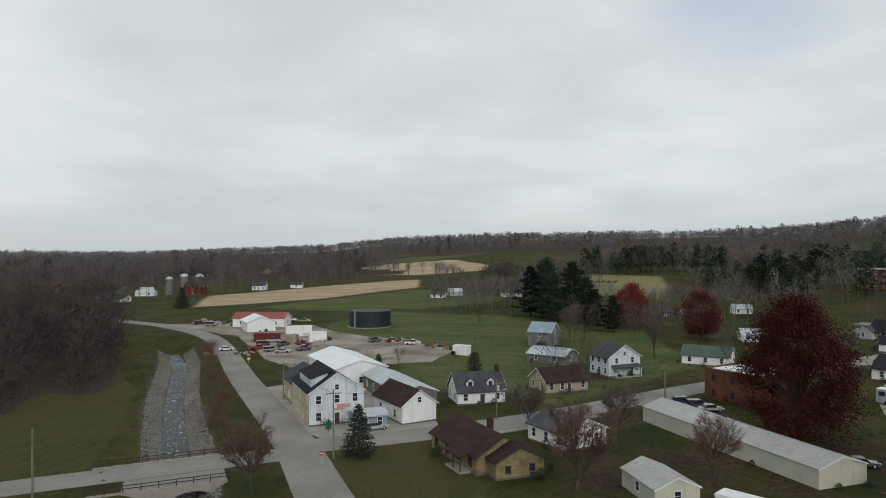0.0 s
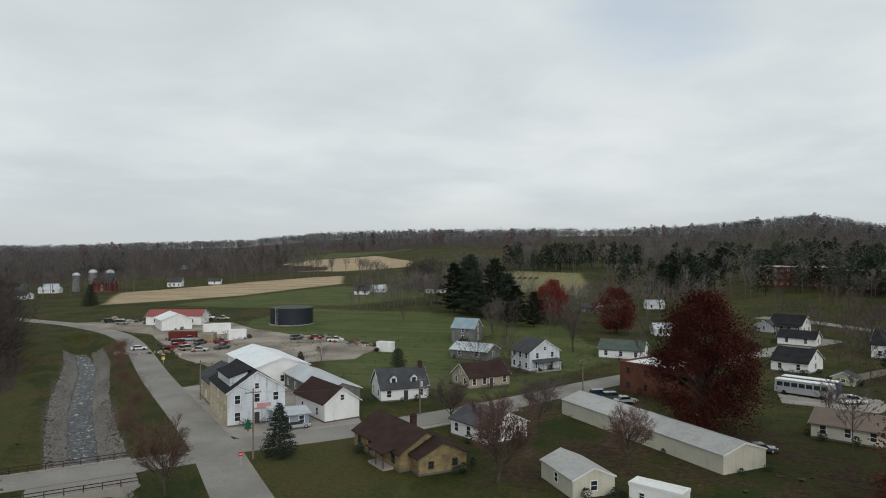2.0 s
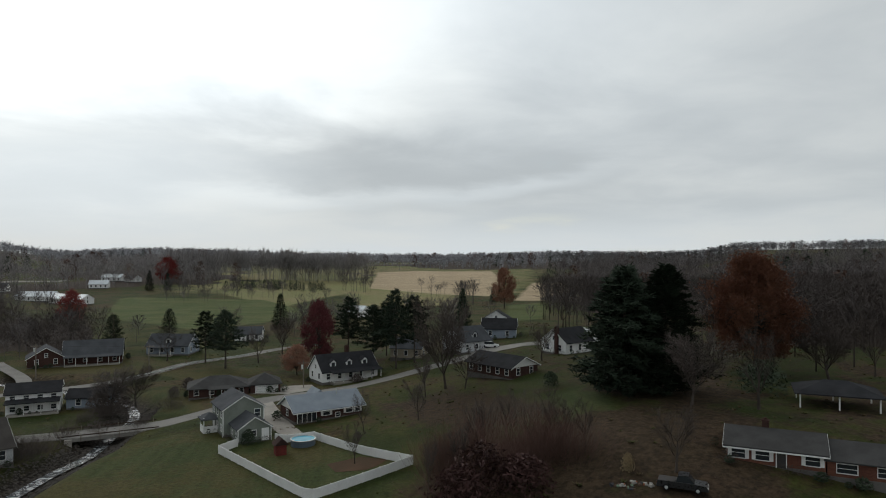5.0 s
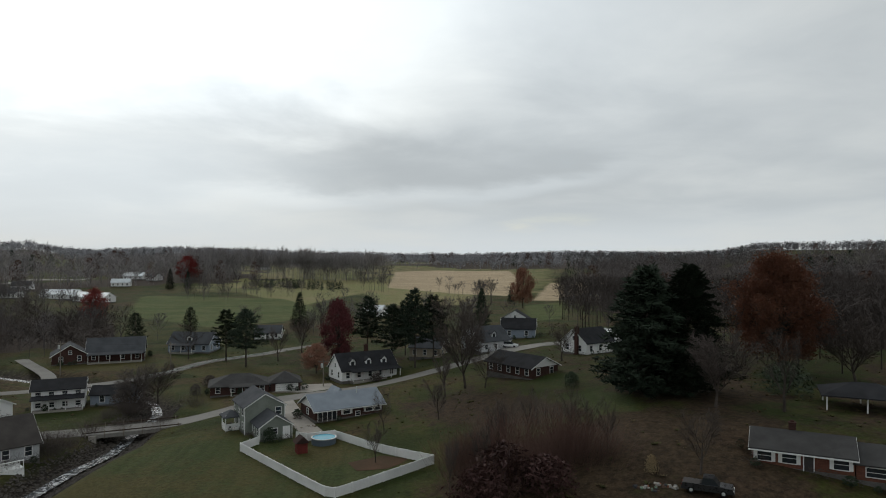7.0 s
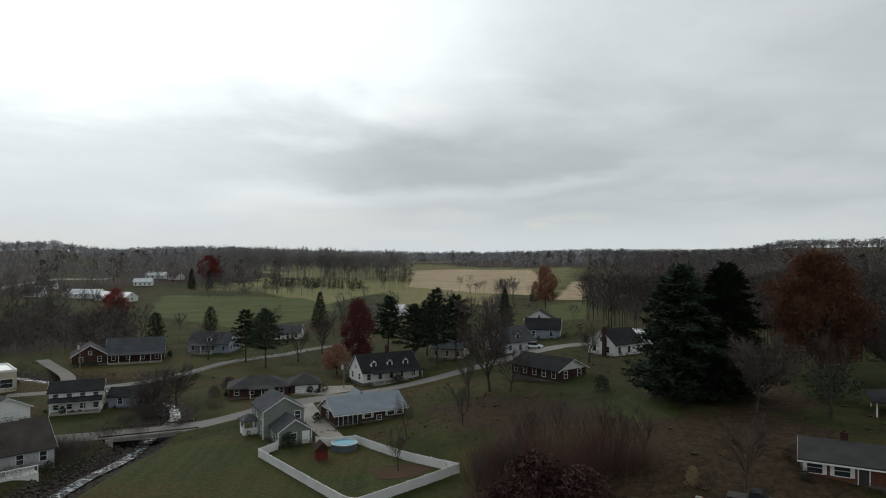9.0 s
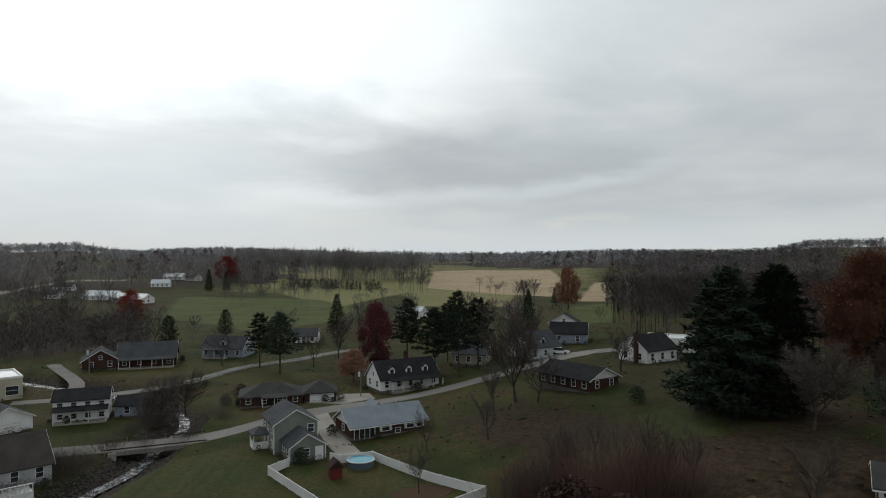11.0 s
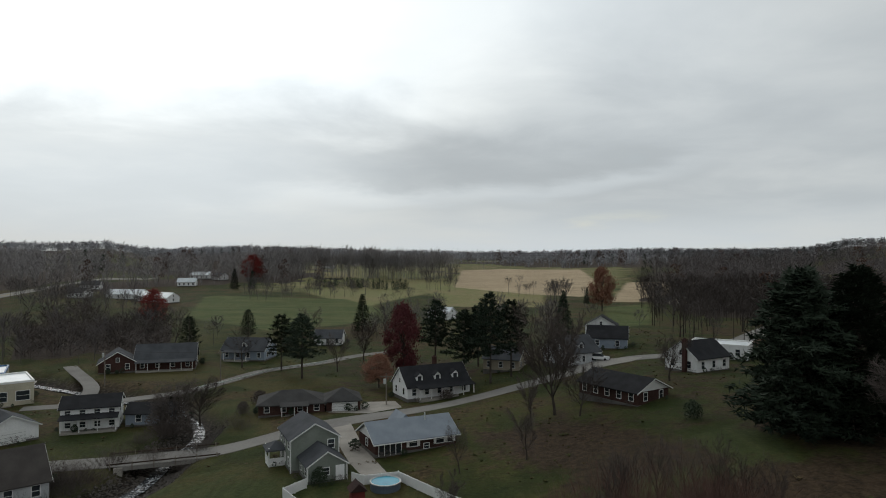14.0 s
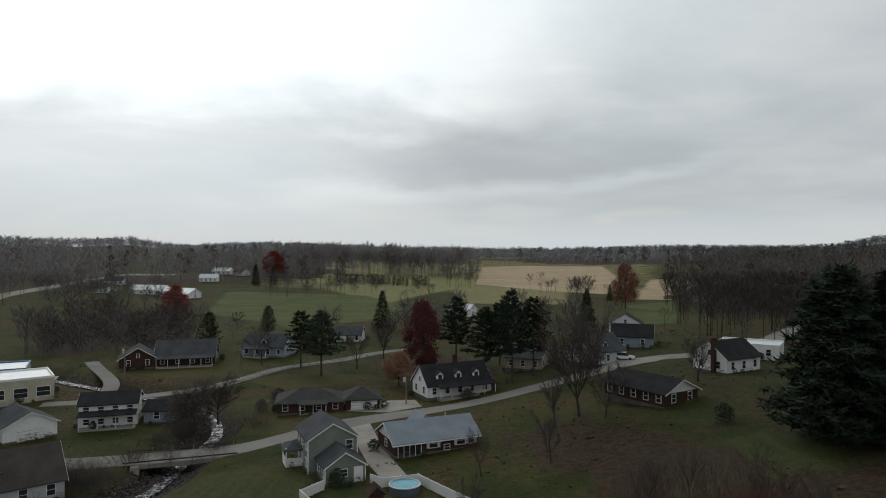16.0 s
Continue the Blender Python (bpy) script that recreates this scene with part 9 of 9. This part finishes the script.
# ---- buses, cars behind the main street ----
for i, (x, y, c) in enumerate(((46.5, 159.5, C_SILVER), (48.8, 163.2, C_BLUE))):
    b = thing("coach", x, y, -33, "long-distance coach parked on the pad", "bus", "parked coaches", float(land(x, y, False)) + 0.06)
    part("body", Build().prism([(-5.8, 0.5), (5.8, 0.5), (5.9, 2.2), (5.6, 3.2), (-5.7, 3.2), (-5.8, 1.6)], "y", -1.25, 1.25), glossy("coach_%d" % i, c, 0.3, 0.2 if i == 0 else 0, 0.4), b)
    part("roof", Build().box(-5.7, -1.2, 3.2, 5.6, 1.2, 3.35), TRIM, b)
    for j in range(7):
        part("pane", Build().box(-5.3 + j * 1.5, -1.28, 1.9, -4.1 + j * 1.5, 1.28, 2.8), GLASS, b)
    for u in (-3.8, 3.8):
        part("wheel", Build().prism([(u + 0.5 * math.cos(math.pi * k / 6), 0.5 + 0.5 * math.sin(math.pi * k / 6)) for k in range(12)], "y", -1.27, 1.27), TYRE, b)
for x, y, t, k, c in ((69.5, 108, 80, "suv", C_GREY), (75, 96.5, -20, "pickup", C_GREY), (81, 99, -20, "suv", C_SILVER), (85.4, 111, 0, "pickup", C_WHITE), (96, 116.5, 10, "saloon", C_BLACK), (160, 188.6, -50, "saloon", C_WHITE),
                      (151.5, 195, -50, "saloon", C_GREY), (149, 184, -50, "suv", C_RED), (133, 204.4, -50, "saloon", C_BLACK), (168, 176, -50, "saloon", C_WHITE), (232, 55, 40, "suv", C_GREY), (228, 50, 40, "saloon", C_WHITE),
                      (222, 50, 40, "saloon", C_SILVER), (240, 46, 40, "suv", C_BLACK), (200, 28, 40, "suv", C_WHITE), (140, -48, 20, "pickup", C_WHITE), (146, -44, 20, "suv", C_WHITE), (152, -38, 30, "saloon", C_SILVER),
                      (165, -30, 30, "saloon", C_WHITE), (280, -58, 10, "saloon", C_WHITE), (288, -64, 10, "suv", C_GREY), (295, -72, 10, "saloon", C_WHITE)):
    car(x, y, t, c, k, "car parked behind the houses", group="cars behind the houses")

# ---- street trees, hedges, stones ----
for i, (x, y, h) in enumerate(((98, 63.8, 5.5), (110, 72, 5), (122, 80.5, 6), (128, 84, 5.5))):
    leafy(x, y, h, h * 0.62, RUST_LEAVES, "street_tree", "small brown-leaved street tree on the pavement", 5000, 0.3, 0.2, 31)
for i, (x, y, h, w) in enumerate(((112, 58, 3.4, 3), (118, 52, 2.2, 2.4), (135.2, 33, 6, 5.5), (131, 36, 5, 5), (152, 47, 5, 6), (158, 42, 5, 6), (165, 92, 3, 4), (150, 74, 3, 4), (200, 88, 4, 5), (232, 92, 4, 5), (246, 84, 4, 6))):
    bush(x, y, h, w, HEDGE, "dense dark evergreen bush beside the houses", "ever")
for i, (x, y, h, w) in enumerate(((103, 30, 5, 8), (107, 26, 4, 7), (98, 24, 4.5, 6))):
    brush(x, y, h, w, leaves("olive_twigs", (0.07, 0.06, 0.02), (0.12, 0.10, 0.04)), "olive-brown leafless shrub by the houses", "olive")
for i in range(16):
    t = i / 15
    brush(-149 + 80 * t + rnd.uniform(-1.5, 1.5), 190 - 96 * t + rnd.uniform(-1.5, 1.5), rnd.uniform(2.2, 4.5), 4, TWIGS_RED, "leafless russet brush along the road bank", "bank" + str(i % 2))
for i in range(20):
    brush(rnd.uniform(85, 118), rnd.uniform(-52, -26), rnd.uniform(0.6, 1.3), 3.5, DRY_GRASS if i % 3 == 0 else TWIGS_RED, "clump of dead weeds on the green", "weeds" + str(i % 2), "weed_clump", "weed clumps")
for i in range(10):
    brush(rnd.uniform(40, 62), rnd.uniform(-150, -118), rnd.uniform(1.5, 3.5), 3.5, TWIGS, "leafless brush beside the creek", "creek" + str(i % 2))
for x, y, h, w in ((57, -143, 4, 6), (52, -141, 3.5, 5), (45, -163, 3, 4), (46, -155, 2.5, 3), (30, -128, 2.4, 2), (29, -131, 2.2, 2), (6, -166, 2, 4), (12, -170, 2, 4)):
    bush(x, y, h, w, TWIGS, "rounded leafless shrub near the creek", "leafless")
for i in range(34):
    t = rnd.random()
    brush(56 + 14 * t + rnd.uniform(-5, 5), -124 + 38 * t + rnd.uniform(-5, 4), rnd.uniform(1.2, 3.4), 4.5, TWIGS_RED if i % 2 else TWIGS, "leafless brush on the creek bank", "creek" + str(i % 2))
g6 = np.random.RandomState(8)
tx, ty = g6.uniform(-58, -6, 420), g6.uniform(405, 500, 420)
stone = Build().box(-0.5, -0.12, -0.3, 0.5, 0.12, 1.0)
scatter("gravestones", "rows of small grey gravestones on the cemetery lawn", stone, np.stack([np.round(tx / 4) * 4, np.round(ty / 6) * 6, land(tx, ty) + 0.2, g6.uniform(-0.2, 0.2, 420), g6.uniform(0.4, 0.8, 420),
                                                                                         g6.uniform(0.5, 1.1, 420)], -1), STONE_GREY, "gravestones")
sign(-49.9, 90.5, 30, 2.2, 0.75, 0.75, (0.45, 0.02, 0.02), "red octagonal stop sign at the junction", "stop_sign", True)
sign(-115, 165.7, 30, 2.0, 0.9, 0.9, (0.6, 0.35, 0.02), "orange-yellow warning sign by the road")
sign(86.5, -107.2, -150, 2.6, 0.8, 0.8, (0.45, 0.02, 0.02), "red round-fronted road sign at the junction", "stop_sign", True)
sign(66.9, -74.6, -150, 2.4, 0.6, 1.2, (0.4, 0.03, 0.03), "red marker board on the bridge end")
wall_line("garden_wall", ((137, 205.5), (153, 186), (170, 164)), 1.6, 0.3, BRICK, "low red-brick convent garden wall")
wall_line("board_fence", ((56, 172), (75, 190), (98, 212)), 1.6, 0.08, WOOD_GREY, "grey board fence behind the gardens", category="fence")
for i in range(13):
    k = i / 12
    x, y = 113 + 78 * k, -136 - 116 * k
    strip("line_parking", ((x + 3.4, y + 2.2), (x + 6.0, y + 3.6)), 0.14, WHITE_LINE, "white roadside hatching stripe", lift=0.09, depth=0.01)

# ---- overhead cables ----
for a, b, sag in (((-49.9, 94.2, 10.2), (-31.6, 126.2, 7.2), 0.8), ((-31.6, 126.2, 7.2), (-0.8, 151.3, 8.0), 0.8), ((-49.9, 94.2, 10.2), (-80.5, 128.8, 8.2), 0.8), ((96, 66, 9), (150, 105, 9.2), 1.2),
                  ((150, 105, 9.2), (200, 142, 10.6), 1.2), ((80, 36, 8.6), (96, 66, 9), 0.8), ((77, -66, 9), (120, -130, 8.8), 1.2), ((60.5, -184, 8), (88, -183, 8.6), 0.6)):
    wire(a, b, sag)
for z in (38, 36.5):
    wire((-20, -620, z - 8), (-420, -560, z), 3, "thin high-voltage line far off", 0.08)

# ---- garden shrubs, weeds and street decorations ----
ROADS = (HIGHWAY, MAIN_STREET, SIDE_STREET, SOUTH_ROAD)
shrub_rng = np.random.RandomState(91)
shrub_rows, low_rows = [], []
for hx, hy, ht, hw, hd, hz in HOUSES:
    if math.hypot(hx, hy) > 330:
        continue
    c, s = math.cos(radians(ht)), math.sin(radians(ht))
    for _ in range(7):
        side = shrub_rng.randint(0, 4)
        along = shrub_rng.uniform(-0.5, 0.5)
        u, v = (along * hw, -hd / 2 - shrub_rng.uniform(0.7, 1.6)) if side < 2 else ((hw / 2 + shrub_rng.uniform(0.7, 1.6)) * (1 if side == 2 else -1), along * hd)
        sx, sy = hx + c * u - s * v, hy + s * u + c * v
        if min(float(line_distance(np.array(sx), np.array(sy), q)) for q in ROADS) < 6.5:
            continue
        h = shrub_rng.uniform(0.7, 1.8)
        (shrub_rows if shrub_rng.rand() < 0.6 else low_rows).append((sx, sy, float(land(sx, sy, False)) - 0.1, shrub_rng.uniform(0, 6.28), h * shrub_rng.uniform(1.0, 1.7), h))
scatter("garden_shrubs", "small clipped evergreen shrubs beside the house walls", leaf_template(92, 170, 0.085), shrub_rows, HEDGE, "shrubs")
scatter("garden_shrubs", "leafless garden shrubs beside the house walls", wood_template(93, 9, 4, 4, 0.9, 0.03, 0.014, 0.2, 0.011), low_rows, TWIGS, "shrubs")
tuft = Build()
for i in range(9):
    a, w = i * 2.4, 0.1 + 0.03 * (i % 4)
    x, y = 0.35 * math.cos(a) * (i / 9), 0.35 * math.sin(a) * (i / 9)
    tuft.face((x - w * math.sin(a), y + w * math.cos(a), 0), (x + w * math.sin(a), y - w * math.cos(a), 0), (x + 0.3 * math.cos(a), y + 0.3 * math.sin(a), 0.6 + 0.1 * (i % 5)))
grassy = lambda x, y: (np.min([line_distance(x, y, q) for q in ROADS], axis=0) > 7.5) & (zones(x, y, LAWNS, 2) < 0.3) & (line_distance(x, y, STREAM) > 8) & (np.sin(x / 7 + 2 * np.sin(y / 13)) * np.sin(y / 9 + np.sin(x / 11)) > -0.15)
tufts = spots_in(grassy, 0, 62, 240, 95, 3.6, (0.12, 0.34), (2.0, 4.5))
clear = np.ones(len(tufts), bool)
for hx, hy, ht, hw, hd, hz in HOUSES:
    clear &= np.hypot(tufts[:, 0] - hx, tufts[:, 1] - hy) > 0.55 * math.hypot(hw, hd)
tufts = tufts[clear]
scatter("grass_tufts", "tufts of rough brown grass", tuft, tufts[::2], leaves("brown_grass", (0.055, 0.040, 0.020), (0.12, 0.088, 0.044)), "grass")
scatter("grass_tufts", "tufts of dull green grass", tuft, tufts[1::2], leaves("olive_grass", (0.032, 0.040, 0.010), (0.075, 0.072, 0.024)), "grass")


def decoration(x, y, z, turn):
    """A lit-tree shaped garland that hangs on a street pole; unlit by day."""
    ob = thing("street_decoration", x, y, turn, "green tinsel tree decoration fixed to a street pole", "decoration", "street decorations", z)
    g = Build()
    for k, (w, lo, hi) in enumerate(((0.62, 0.0, 0.75), (0.5, 0.45, 1.15), (0.36, 0.85, 1.6))):
        g.prism([(0.15 - 0.0, lo), (0.15 + 2 * w, lo), (0.15 + w + 0.62 - w, hi)] if k == 0 else [(0.77 - w, lo), (0.77 + w, lo), (0.77, hi)], "y", -0.06 + 0.01 * k, 0.06 - 0.01 * k)
    part("garland", g, leaves("green_tinsel", (0.005, 0.07, 0.03), (0.01, 0.12, 0.05)), ob)
    part("bow", Build().box(0.62, -0.1, -0.3, 0.92, 0.1, 0.0), surface("red_bow", (0.4, 0.02, 0.02), None, 0.5), ob)


for x, y, t in ((-49.9, 94.2, 210), (96, 66, 35), (150, 105, 35), (80, 36, 35), (112, 76, 35), (130, 70, -145), (120, 62, -145)):
    decoration(x, y, 4.6, t)
for x, y in ((112, 76), (130, 70), (120, 62), (165, 116), (180, 105)):
    pole(x, y, 7.5, 35, False, 7.0, "slim grey street lamp post")
